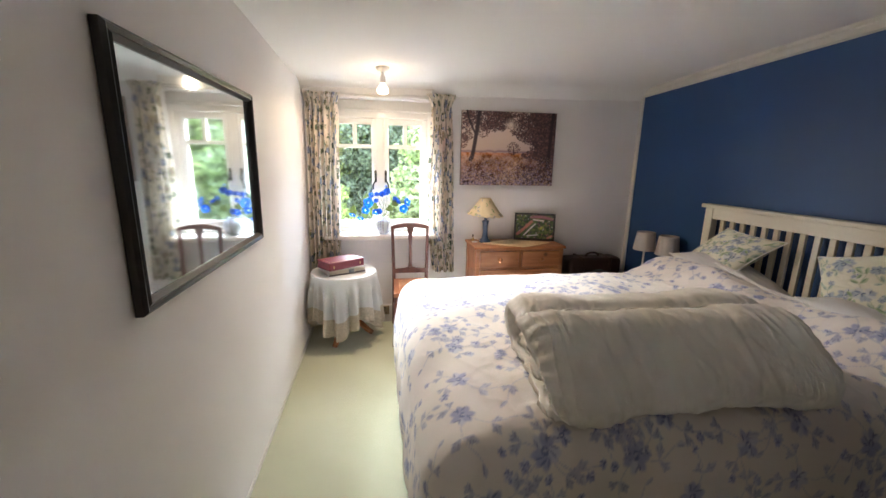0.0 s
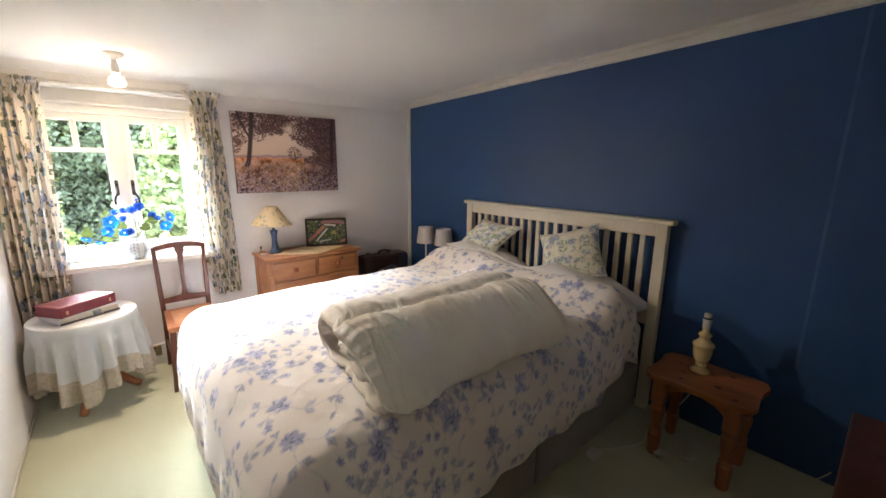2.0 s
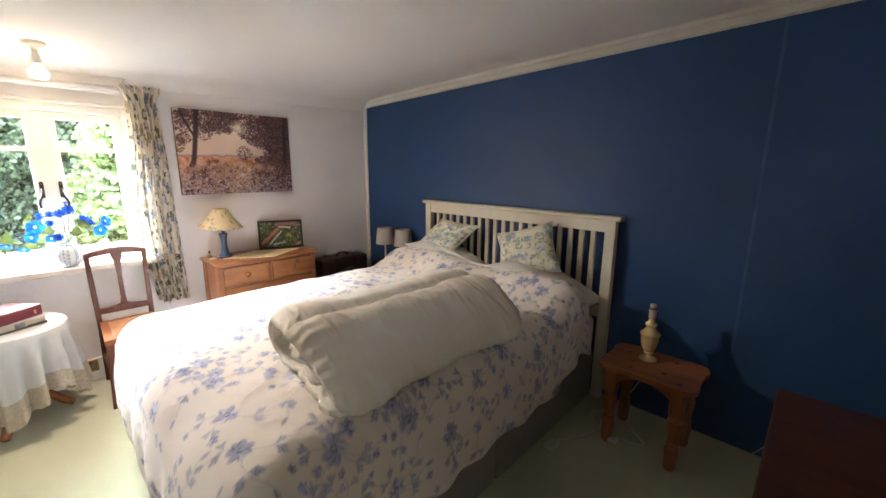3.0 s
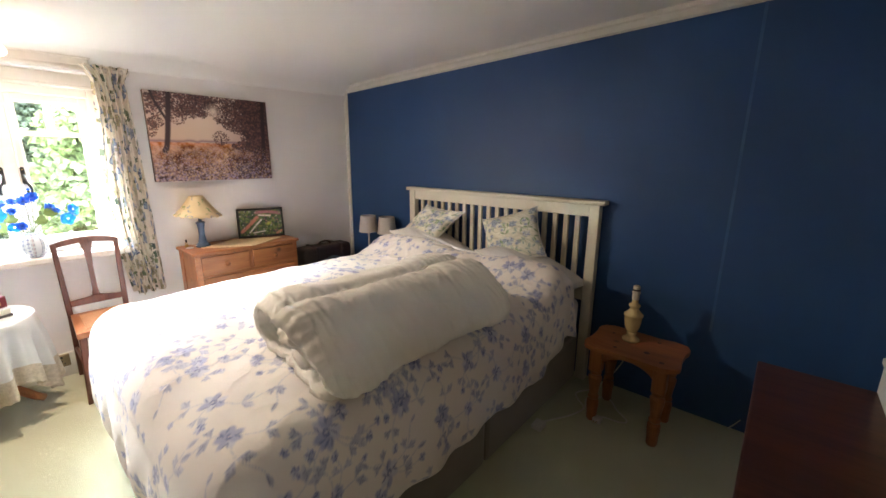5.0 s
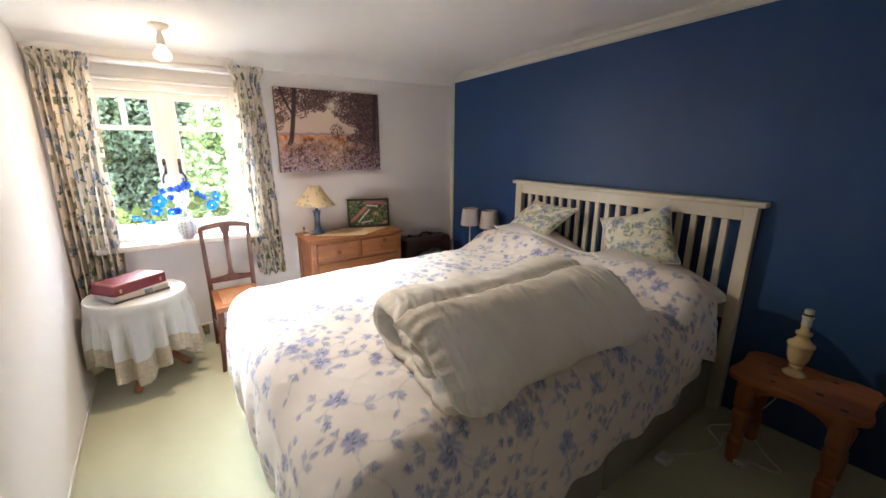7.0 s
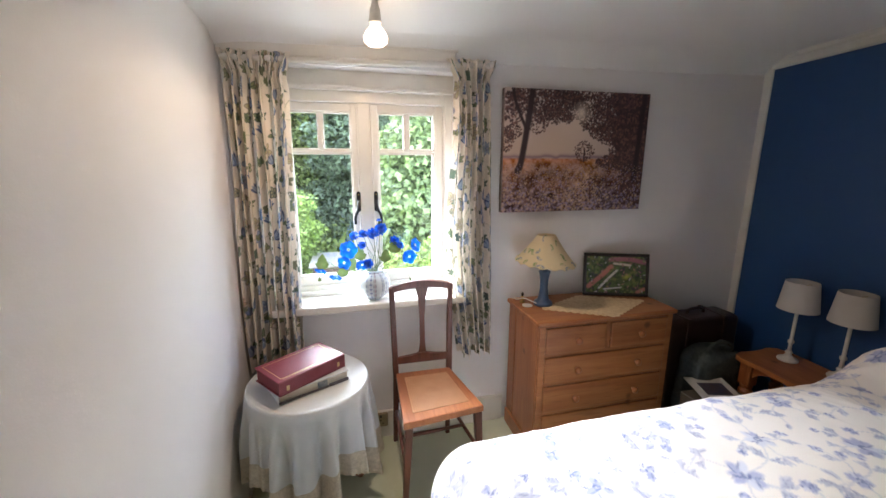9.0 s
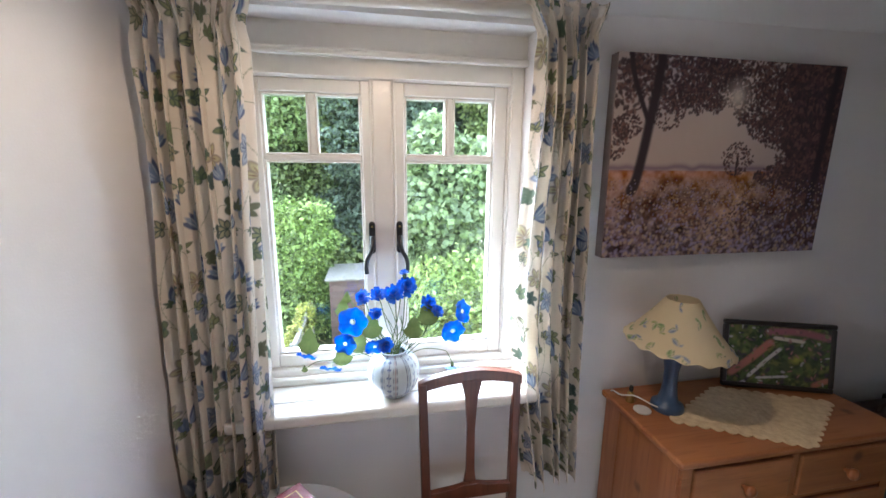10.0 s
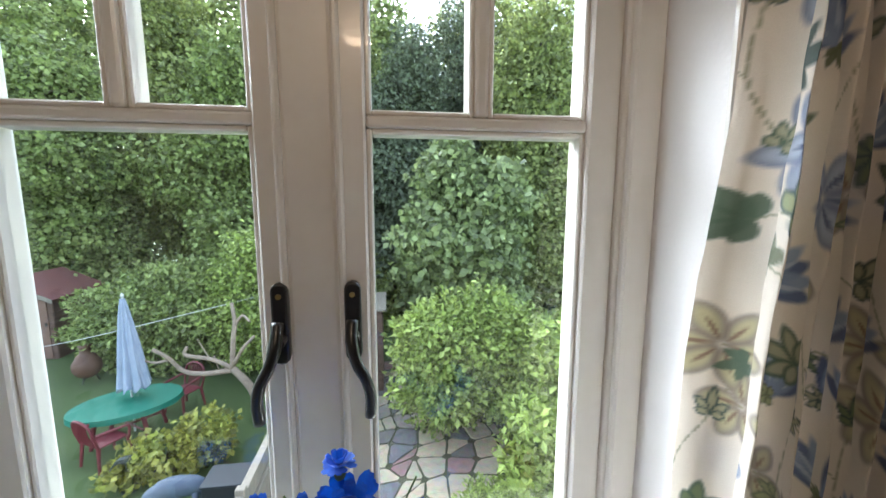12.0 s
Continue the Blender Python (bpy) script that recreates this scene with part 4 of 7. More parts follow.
SECTION = [(0.212, 0.024), (0.14, 0.024), (0.06, 0.024), (-0.08, 0.026), (-0.18, 0.036), (-0.232, 0.070), (-0.250, 0.120), (-0.230, 0.172), (-0.178, 0.208), (-0.09, 0.226), (-0.02, 0.228), (0.06, 0.220), (0.13, 0.200), (0.19, 0.168), (0.240, 0.126), (0.268, 0.084), (0.264, 0.056), (0.236, 0.056), (0.200, 0.080), (0.14, 0.118), (0.06, 0.150), (-0.03, 0.165), (-0.12, 0.158), (-0.180, 0.126), (-0.165, 0.088), (-0.10, 0.080), (-0.02, 0.090), (0.05, 0.084), (0.11, 0.068)]
fine_line = smooth_line([(p[0], p[1], 0) for p in SECTION], 12)
N, HALF = 220, 0.0225
runs = [0.0]
for p, q in zip(fine_line, fine_line[1:]):
    runs.append(runs[-1] + (q - p).length)
mids = [Vector((float(np.interp(runs[-1] * k / N, runs, [p.x for p in fine_line])), float(np.interp(runs[-1] * k / N, runs, [p.y for p in fine_line])), 0)) for k in range(N + 1)]
outer, inner = [], []
for k, p in enumerate(mids):
    d = (mids[min(k + 1, N)] - mids[max(k - 1, 0)]).normalized()
    nrm = Vector((-d.y, d.x, 0))
    deep = max(0.0, k / N - 0.56)
    t = HALF * (1 - 0.16 * min(1.0, deep / 0.05)) * min(1.0, (0.12 + min(k, N - k) / 5) ** 0.5)
    outer.append(p + nrm * t)
    inner.append(p - nrm * t)
ring = outer + inner[::-1]
seam_k = min(range(N), key=lambda k: (mids[k] - Vector((-0.01, 0.227, 0))).length)
rows = 170
P = np.zeros((rows, len(ring) + 1, 3))
QX0, QX1 = 1.215, 2.11
for j in range(rows):
    f = j / (rows - 1)
    f = 0.5 + 0.5 * math.copysign(1 - (1 - abs(2 * f - 1)) ** 1.35, f - 0.5)
    x = QX0 + (QX1 - QX0) * f
    endf = min(f, 1 - f) * (QX1 - QX0)
    round_ = 1.0 - 0.16 * math.exp(-endf / 0.03) - 0.10 * math.exp(-(1 - f) * 1.02 / 0.07)
    swell = 1 + 0.035 * math.sin(f * 7.5 + 1) + 0.02 * math.sin(f * 17)
    low_y, bed_z = -9.0, 0.0
    for i in range(len(ring) + 1):
        q = ring[i % len(ring)]
        ii = i % len(ring)
        kk = ii if ii <= N else 2 * N + 1 - ii
        m = mids[kk]
        full = math.sqrt(min(1.0, endf / 0.05 + 0.03))
        full *= 1 - 0.22 * math.exp(-endf / 0.035) * math.sin(kk * 0.43) ** 2
        off = m + (q - m) * (0.35 + 0.65 * full)
        yy, zz = off.x * 0.95 * swell * (0.96 + 0.04 * round_), off.y - 0.11
        a = math.atan2(zz, yy)
        zz = zz * swell * round_
        rr = math.hypot(yy, zz) + 1e-6
        outside = 1.0 if (q - Vector((0, 0.11, 0))).length > (m - Vector((0, 0.11, 0))).length else 0.35
        w = noise.noise(Vector((x * 2.6, a * 1.2, 0.3))) * 0.008 + noise.noise(Vector((x * 9 + a, a * 2.2, 1.7))) * 0.003
        pleat = (1 - abs(noise.noise(Vector((x * 10 + a * 0.5, a * 0.8, 4.0))))) ** 5 * 0.006
        pleat += (1 - abs(noise.noise(Vector((x * 34 - a * 0.5, a * 1.2, 8.0))))) ** 3 * 0.006 * (0.35 + math.exp(-endf / 0.16))
        pleat += noise.noise(Vector((x * 15 + a * 0.8, a * 0.7, 6.0))) * 0.0065 + noise.noise(Vector((x * 42 - a * 1.5, a * 1.1, 3.0))) * 0.003
        pleat += math.sin(kk * 1.3 + 2.5 * noise.noise(Vector((kk * 0.07, x * 3, 2.0)))) * 0.0045 * math.exp(-endf / 0.06)
        groove = 0.020 * math.exp(-(((kk - seam_k) / 3.4) ** 2)) - 0.009 * math.exp(-(((kk - seam_k - 11) / 7.0) ** 2)) if outside == 1.0 else 0.0
        w -= groove
        inside_k = min(1.0, max(0.0, kk / N - 0.57) / 0.06)
        grow = 1 + (w + pleat) * outside / max(rr, 0.08)
        yy, zz = yy * grow, zz * grow
        tip = max(0.0, (yy - 0.14) / 0.14)
        sx = -0.030 * math.sin(a + 0.6) * (1 - f) + 0.018 * noise.noise(Vector((a * 2, q.length * 18, 9.0))) * math.exp(-endf / 0.08)
        blunt = 1 - 0.20 * max(0.0, (f - 0.88) / 0.12) ** 2
        yy = yy * blunt if yy > 0 else yy
        px = x + sx + 0.03 * (0.25 - yy) * (1 - f) + math.copysign(1, 0.5 - f) * inside_k * (0.030 + 0.016 * math.sin(kk * 0.11)) * math.exp(-endf / 0.12)
        py = 2.022 - yy - 0.035 * f - 0.012 * min(tip, 1.2)
        P[j, i] = (px, py, 0.790 + zz + 0.006 * f)
# the underside settles on the duvet
flat_p = P.reshape(-1, 3)
DP = DUVET_PLACES[(DUVET_PLACES[:, 2] > 0.45)]
for k in range(len(flat_p)):
    if flat_p[k, 2] < 0.70:
        dd = (DP[:, 0] - flat_p[k, 0]) ** 2 + (DP[:, 1] - flat_p[k, 1]) ** 2
        near = np.argpartition(dd, 4)[:4]
        wgt = 1 / (dd[near] + 1e-4)
        bed_z = max(float((DP[near, 2] * wgt).sum() / wgt.sum()), 0.652)
        share = min(1.0, max(0.0, (0.70 - flat_p[k, 2]) / 0.03))
        want = bed_z + 0.006 + max(0.0, flat_p[k, 2] - 0.672) * 0.9
        flat_p[k, 2] = flat_p[k, 2] * (1 - share) + want * share
P = flat_p.reshape(P.shape)
roll = sheet("quilt", P, quilt_cloth, quilt, "ivory cotton quilt, puffy and creased")
for j in (0, rows - 1):
    bm = bmesh.new()
    for k in range(N):
        a, b, c, d2 = P[j, k], P[j, k + 1], P[j, 2 * N - k], P[j, 2 * N + 1 - k]
        vs = [bm.verts.new(q) for q in (a, b, c, d2)]
        mid = sum((Vector(q) for q in (a, b, c, d2)), Vector()) / 4 + Vector(((-0.010 if j == 0 else 0.010), 0, 0))
        m = bm.verts.new(mid)
        for e in range(4):
            bm.faces.new((vs[e], vs[(e + 1) % 4], m))
    bmesh.ops.remove_doubles(bm, verts=bm.verts[:], dist=0.0005)
    part("quilt_end", bm, quilt_cloth, quilt, smooth=True)
outer_side = seam_k if (Vector(ring[seam_k]) - Vector((0, 0.11, 0))).length > (Vector(ring[2 * N + 1 - seam_k]) - Vector((0, 0.11, 0))).length else 2 * N + 1 - seam_k
part("piping", tube([Vector(P[j, outer_side]) + Vector((0, 0, 0.001)) for j in range(2, rows - 2, 2)], 0.0032, 6), quilt_cloth, quilt, "stitched piped edge of the quilt", smooth=True)

# ---- pillows and cushions ----


def pillow(name, centre, w, h, thick, turn, material_, label, category, group, colours=None, res=46, pinch=0.10, seed=0):
    """A stuffed square: two bulging faces that meet in a seam. turn: a matrix that stands it up."""
    nv, nu = (res, res) if colours is None else colours.shape[:2]
    u, v = np.meshgrid(np.linspace(-1, 1, nu), np.linspace(-1, 1, nv))
    bulge = np.clip(1 - np.abs(u) ** 2.6, 0, 1) ** 0.55 * np.clip(1 - np.abs(v) ** 2.6, 0, 1) ** 0.55
    px = u * w / 2 * (1 - pinch * (1 - v * v) * np.abs(u) ** 3)
    py = v * h / 2 * (1 - pinch * (1 - u * u) * np.abs(v) ** 3)
    t = thing(name, centre, label, category, group)
    for k, side in enumerate((1, -1)):
        wr = 0.006 * soft_noise(u, v, 2.5, seed + k, 3) + 0.004 * (1 - np.abs(soft_noise(u + v, v, 5, seed + 4 + k, 2))) ** 4
        pz = side * (thick / 2 * bulge + wr * bulge)
        P = np.stack([px, py, pz], -1) @ np.array(turn.to_3x3()).T + np.array(centre)
        sheet("front" if side > 0 else "back", P, material_, t, colours=colours)
    edge = [Vector((s, -1)) for s in np.linspace(-1, 1, 9)] + [Vector((1, s)) for s in np.linspace(-1, 1, 9)] + [Vector((s, 1)) for s in np.linspace(1, -1, 9)] + [Vector((-1, s)) for s in np.linspace(1, -1, 9)]
    pts = []
    for e in edge:
        q = Vector((e.x * w / 2 * (1 - pinch * (1 - e.y**2)), e.y * h / 2 * (1 - pinch * (1 - e.x**2)), 0))
        pts.append(Vector(centre) + turn.to_3x3() @ q)
    part("seam", tube(pts, 0.0035, 6), white_cloth, t, smooth=True)
    return t


pillow("pillow", (2.835, 2.03, 0.715), 0.62, 0.40, 0.15, pose(0, 0, 0, 0, -18, 90).to_3x3().to_4x4(), white_cloth, "plain white pillow half hidden beneath the duvet", "pillow", "pillows on the bed", seed=3)
pillow("pillow", (2.84, 2.84, 0.735), 0.62, 0.40, 0.15, pose(0, 0, 0, 0, -18, 90).to_3x3().to_4x4(), white_cloth, "plain white pillow half hidden beneath the duvet", "pillow", "pillows on the bed", seed=5)
cushion_cloth = printed("cushion_print", 0.9, 0.2, 900, 0.0, 0.3)
CT, CG = ((0.12, 0.16, 0.27), (0.34, 0.40, 0.50), (0.58, 0.61, 0.62)), ((0.30, 0.38, 0.22), ((0.10, 0.20, 0.12), (0.36, 0.46, 0.28)), ((0.16, 0.26, 0.24), (0.44, 0.52, 0.44)))


def skewed(right, up):
    """The shape of a slumped cushion from its side and its upward edge."""
    r_, u_ = Vector(right).normalized(), Vector(up).normalized()
    return Matrix((r_, u_, r_.cross(u_).normalized())).transposed().to_4x4()


m = skewed((0.055, -0.33, 0.105), (0.095, 0.117, 0.239))
pillow("cushion", (2.855, 2.19, 0.885), 0.40, 0.33, 0.13, m, cushion_cloth, "square cushion with blue floral print leaning on the headboard slats", "cushion", "cushions on the bed", floral(0.385, 0.34, 300, (0.70, 0.69, 0.57), 0.125, 0.050, CT, CG, 31, 0.9), seed=7)
m = skewed((-0.045, -0.40, -0.01), (0.085, -0.17, 0.20))
pillow("cushion", (2.87, 2.925, 0.885), 0.42, 0.33, 0.13, m, cushion_cloth, "floral cushion slumped sideways on the pillow beside the slats", "cushion", "cushions on the bed", floral(0.40, 0.32, 300, (0.70, 0.69, 0.57), 0.125, 0.050, CT, CG, 35, 0.9), seed=9)

# ---- stools by the bed ----


def stool(x0, x1, y0, y1, h, label):
    cx, cy = (x0 + x1) / 2, (y0 + y1) / 2
    s = thing("stool", (cx, cy, 0), label, "stool", "pine stools by the bed")
    hw, hl = (x1 - x0) / 2, (y1 - y0) / 2
    half = [(-1.0, -0.72), (-0.86, -0.93), (-0.62, -1.0), (-0.25, -0.955), (0.25, -0.955), (0.62, -1.0), (0.86, -0.93), (1.0, -0.72), (0.93, -0.35), (0.96, 0.0)]
    ring = half + [(-a, -b) for a, b in half]
    pts = smooth_line([(cx + a * hw, cy + b * hl, 0) for a, b in ring + ring[:1]], 4)[:-1]
    part("seat", slab([(p.x, p.y) for p in pts], h - 0.024, h, "z", bevel=0.006), stool_pine, s, smooth=False)
    for sy in (-1, 1):
        y = cy + sy * (hl - 0.075)
        arch = [(cx - hw + 0.06, h - 0.024)] + [(cx - hw + 0.06 + (2 * hw - 0.12) * k / 10, h - 0.075 + 0.035 * math.sin(math.pi * k / 10)) for k in range(11)] + [(cx + hw - 0.06, h - 0.024)]
        part("apron", slab(arch, y - 0.010, y + 0.010, "y"), stool_pine_up, s)
    for sx in (-1, 1):
        x = cx + sx * (hw - 0.055)
        n = 14
        arch = [(cy - hl + 0.10, h - 0.024)] + [(cy - hl + 0.10 + (2 * hl - 0.20) * k / n, h - 0.105 + 0.062 * math.sin(math.pi * k / n) ** 0.6) for k in range(n + 1)] + [(cy + hl - 0.10, h - 0.024)]
        part("rail", slab(arch, x - 0.010, x + 0.010, "x"), stool_pine, s)
        for sy in (-1, 1):
            y = cy + sy * (hl - 0.075)
            bm = box(x - 0.030, x + 0.030, y - 0.030, y + 0.030, h - 0.15, h - 0.024, 0.004)
            prof = [(0.022, 0), (0.026, 0.01), (0.027, 0.05), (0.031, 0.09), (0.030, 0.115), (0.021, 0.125), (0.028, 0.135), (0.028, 0.142), (0.022, 0.150), (0.026, 0.19), (0.033, 0.235), (0.034, 0.255), (0.024, 0.27), (0.030, 0.278), (0.030, h - 0.15)]
            lathe(prof, (x, y, 0), 16, bm)
            part("leg", bm, stool_pine_up, s)
    return s


stool(2.585, 2.935, 1.140, 1.590, 0.44, "orange varnished pine stool with turned legs, holding a cream lamp")
stool(2.675, 3.000, 3.400, 3.850, 0.44, "orange pine stool with turned legs, two white lamps on it")

knot_wood = surf("pine_knot", (0.06, 0.022, 0.010), (0.10, 0.035, 0.015), 40, 0.4)
for kx, ky, kr in ((2.70, 1.30, 0.014), (2.66, 1.44, 0.010), (2.86, 1.28, 0.011), (2.64, 1.22, 0.012), (2.83, 1.50, 0.008)):
    part("knot", lathe([(kr, 0.0), (kr, 0.0006)], (kx, ky, 0.44), 14), knot_wood, bpy.data.objects["stool"])

ceramic_cream = surf("cream_ceramic", (0.72, 0.60, 0.34), (0.66, 0.54, 0.28), 9, 0.25, 0.03, 60, coat=0.4)
white_glaze = surf("white_lamp_paint", (0.76, 0.75, 0.72), None, 8, 0.35, 0.03, 60)
lb = (2.80, 1.405, 0.44)
lamp1 = thing("table_lamp", lb, "cream turned lamp base without shade on a pine stool", "table lamp")
part("base", lathe([(0.040, 0), (0.044, 0.006), (0.042, 0.014), (0.026, 0.024), (0.021, 0.034), (0.026, 0.042), (0.022, 0.050)], lb, 28), ceramic_cream, lamp1, smooth=True)
part("body", lathe([(0.021, 0.050), (0.029, 0.060), (0.037, 0.083), (0.041, 0.112), (0.043, 0.136), (0.047, 0.140), (0.046, 0.149), (0.035, 0.158), (0.024, 0.172), (0.021, 0.184), (0.028, 0.191), (0.028, 0.200), (0.016, 0.208), (0.014, 0.228)], lb, 28), ceramic_cream, lamp1, smooth=True)
part("lampholder", lathe([(0.012, 0.226), (0.017, 0.230), (0.017, 0.262), (0.020, 0.264), (0.020, 0.270), (0.016, 0.272), (0.016, 0.300), (0.013, 0.302)], lb, 20), white_plastic, lamp1, "white plastic lampholder", smooth=False)
part("ring", lathe([(0.0175, 0.276), (0.0185, 0.278), (0.0185, 0.282), (0.0175, 0.284)], lb, 20), black_iron, lamp1)

shade_cloth = surf("white_shade", (0.76, 0.73, 0.71), (0.72, 0.69, 0.67), 6, 0.85, 0.15, 500, translucent=0.35)
for bx, by, top, lab in ((2.895, 3.715, 0.866, "small white bedside lamp with tapered drum shade, unlit"), (2.945, 3.520, 0.866, "small white bedside lamp with drum shade tilted slightly")):
    b = (bx, by, 0.44)
    hgt = top - 0.44
    t = thing("bedside_lamp", b, lab, "table lamp", "white bedside lamps")
    part("base", lathe([(0.044, 0), (0.046, 0.005), (0.042, 0.012), (0.022, 0.022), (0.012, 0.035), (0.017, 0.045), (0.011, 0.055)], b, 24), white_glaze, t, smooth=True)
    part("stem", lathe([(0.009, 0.05), (0.008, 0.09), (0.014, 0.10), (0.014, 0.108), (0.008, 0.118), (0.008, hgt - 0.17), (0.011, hgt - 0.155), (0.011, hgt - 0.10)], b, 16), white_glaze, t, smooth=True)
    bm = lathe([(0.086, hgt - 0.145), (0.085, hgt - 0.142), (0.068, hgt - 0.003), (0.067, hgt), (0.065, hgt), (0.066, hgt - 0.003), (0.083, hgt - 0.142), (0.084, hgt - 0.145), (0.086, hgt - 0.145)], b, 36, cap=False)
    part("shade", bm, shade_cloth, t, "white fabric drum shade", smooth=True)
    part("carrier", tube([(bx - 0.066, by, top - 0.02), (bx + 0.066, by, top - 0.02)], 0.0012, 6), brass, t)

# ---- cable on the carpet ----
ext = thing("extension_lead", (2.40, 1.71, 0), "white cable with small adapter box and plug on the carpet", "cable")
part("adapter", box(2.345, 2.415, 1.665, 1.72, 0.001, 0.028, 0.006, seg=2), white_plastic, ext)
part("cord", tube(smooth_line([(2.41, 1.70, 0.012), (2.50, 1.655, 0.004), (2.60, 1.60, 0.004), (2.70, 1.575, 0.004), (2.80, 1.60, 0.004), (2.86, 1.55, 0.004), (2.87, 1.49, 0.004), (2.80, 1.43, 0.004), (2.74, 1.36, 0.004), (2.70, 1.38, 0.006), (2.69, 1.46, 0.004), (2.66, 1.50, 0.006), (2.64, 1.49, 0.010)], 6), 0.0042, 8), white_plastic, ext, smooth=True)
part("cord", tube(smooth_line([(2.70, 1.575, 0.006), (2.78, 1.66, 0.02), (2.84, 1.58, 0.06), (2.90, 1.50, 0.16), (2.93, 1.44, 0.30), (2.925, 1.42, 0.40)], 6), 0.0036, 8), white_plastic, ext, smooth=True)
part("plug", box(2.610, 2.655, 1.455, 1.50, 0.001, 0.030, 0.008, seg=2), white_plastic, ext)
part("pin", box(2.594, 2.612, 1.472, 1.477, 0.012, 0.018, 0.001), brass, ext)
part("pin", box(2.596, 2.612, 1.487, 1.492, 0.008, 0.014, 0.001), brass, ext)
solo("wall_cable", tube(smooth_line([(3.035, 0.93, 0.004), (3.01, 0.94, 0.02), (3.02, 0.92, 0.045), (3.04, 0.905, 0.06), (3.047, 0.90, 0.065)], 6), 0.003, 6), white_plastic, (3.03, 0.92, 0), "thin white cable looped beside the blue wall", "cable", True)

# ---- dark chest by the door end ----
chest2 = thing("sideboard", (1.85, 0.60, 0), "dark reddish wooden sideboard with a plain polished top", "sideboard")
part("top", box(1.40, 2.225, 0.345, 0.885, 0.728, 0.75, 0.005, seg=2), redwood, chest2)
part("carcass", box(1.42, 2.205, 0.35, 0.862, 0.06, 0.728, 0.004), redwood, chest2)
part("plinth", box(1.43, 2.195, 0.36, 0.85, 0.0, 0.06, 0.003), redwood, chest2)
for k, (z0, z1) in enumerate(((0.09, 0.29), (0.30, 0.50), (0.51, 0.70))):
    dr = part("drawer", box(1.45, 2.175, 0.862, 0.872, z0, z1, 0.004), redwood, chest2)
    part("finger_pull", box(1.76, 1.87, 0.872, 0.877, z1 - 0.03, z1 - 0.015, 0.002), redwood, dr)
boxw = thing("storage_box", (2.12, 0.56, 0.75), "white cardboard box standing on the dark sideboard", "box")
part("body", box(1.98, 2.218, 0.40, 0.625, 0.7505, 0.835, 0.003), white_plastic, boxw)
part("lid", box(1.975, 2.222, 0.395, 0.630, 0.835, 0.855, 0.003), white_plastic, boxw)

# ---- round table with its cloth, books ----
TCX, TCY, TR, TZ = 0.497, 3.895, 0.243, 0.555
table = thing("round_table", (TCX, TCY, 0), "small round pedestal table hidden under a white cloth", "side table")
part("tabletop", lathe([(TR - 0.012, TZ - 0.02), (TR - 0.006, TZ - 0.014), (TR - 0.006, TZ - 0.006), (TR - 0.012, TZ - 0.003)], (TCX, TCY, 0), 48), pine, table)
part("pedestal", lathe([(0.05, 0.13), (0.035, 0.16), (0.025, 0.25), (0.035, 0.34), (0.022, 0.42), (0.04, TZ - 0.02)], (TCX, TCY, 0), 20), pine_up, table, smooth=True)
for k in range(3):
    a = radians(250 + 120 * k)
    part("foot", tube([(TCX, TCY, 0.17), (TCX + 0.10 * math.cos(a), TCY + 0.10 * math.sin(a), 0.13), (TCX + 0.17 * math.cos(a), TCY + 0.17 * math.sin(a), 0.05), (TCX + 0.205 * math.cos(a), TCY + 0.205 * math.sin(a), 0.020)], [0.026, 0.024, 0.022, 0.020], 10), pine_up, table, smooth=True)
cloth = thing("tablecloth", (TCX, TCY, TZ), "white tablecloth with cream lace hem, falling in folds", "tablecloth")
na, nr = 420, 96


def drape(hem0, hem1, seed, lift, out):
    th, s = np.meshgrid(np.linspace(0, 2 * np.pi, na), np.linspace(0, 1, nr))
    hem = hem0 + (hem1 - hem0) * (0.5 + 0.5 * np.cos(4 * th + 0.5))
    top = 0.34
    r_in = np.clip(s / top, 0, 1) * TR
    t = np.clip((s - top) / (1 - top), 0, 1)
    edge = np.clip(t / 0.06, 0, 1)
    folds = np.sin(th * 15 + 1.6 * soft_noise(np.cos(th) * 2 + 5, np.sin(th) * 2 + 5, 1.2, seed)) + 0.5 * np.sin(th * 23 + seed)
    amp = 0.004 + 0.030 * t**0.9
    r = r_in + out * edge + 0.012 * t + amp * folds * edge * np.clip(t * 3, 0, 1)
    z = TZ + lift - 0.012 * edge * edge - t * (TZ - hem) * 1.0
    z = np.where(s < top, TZ + lift + 0 * s, z)
    x, y = TCX + r * np.cos(th), TCY + r * np.sin(th)
    x = np.where(x < LEFT + 0.02, LEFT + 0.02 + (x - LEFT - 0.02) * 0.15, x)
    y = np.minimum(y, NORTH - 0.03)
    return x, y, z, th, t


x, y, z, th, t = drape(0.235, 0.10, 4, 0.002, 0.007)
keep = int(nr * 0.80)
sheet("cloth", np.stack([x, y, z], -1)[:keep], sheer_cloth, cloth)
zz = z.copy()
last = np.arange(nr)[:, None] >= nr - 3
zz = zz + last * 0.007 * np.abs(np.sin(th * 42))
sheet("lace_hem", np.stack([x + 0.0015 * np.cos(th), y + 0.0015 * np.sin(th), zz], -1)[keep - 1 :], lace, cloth, "cream lace border with scalloped edge")


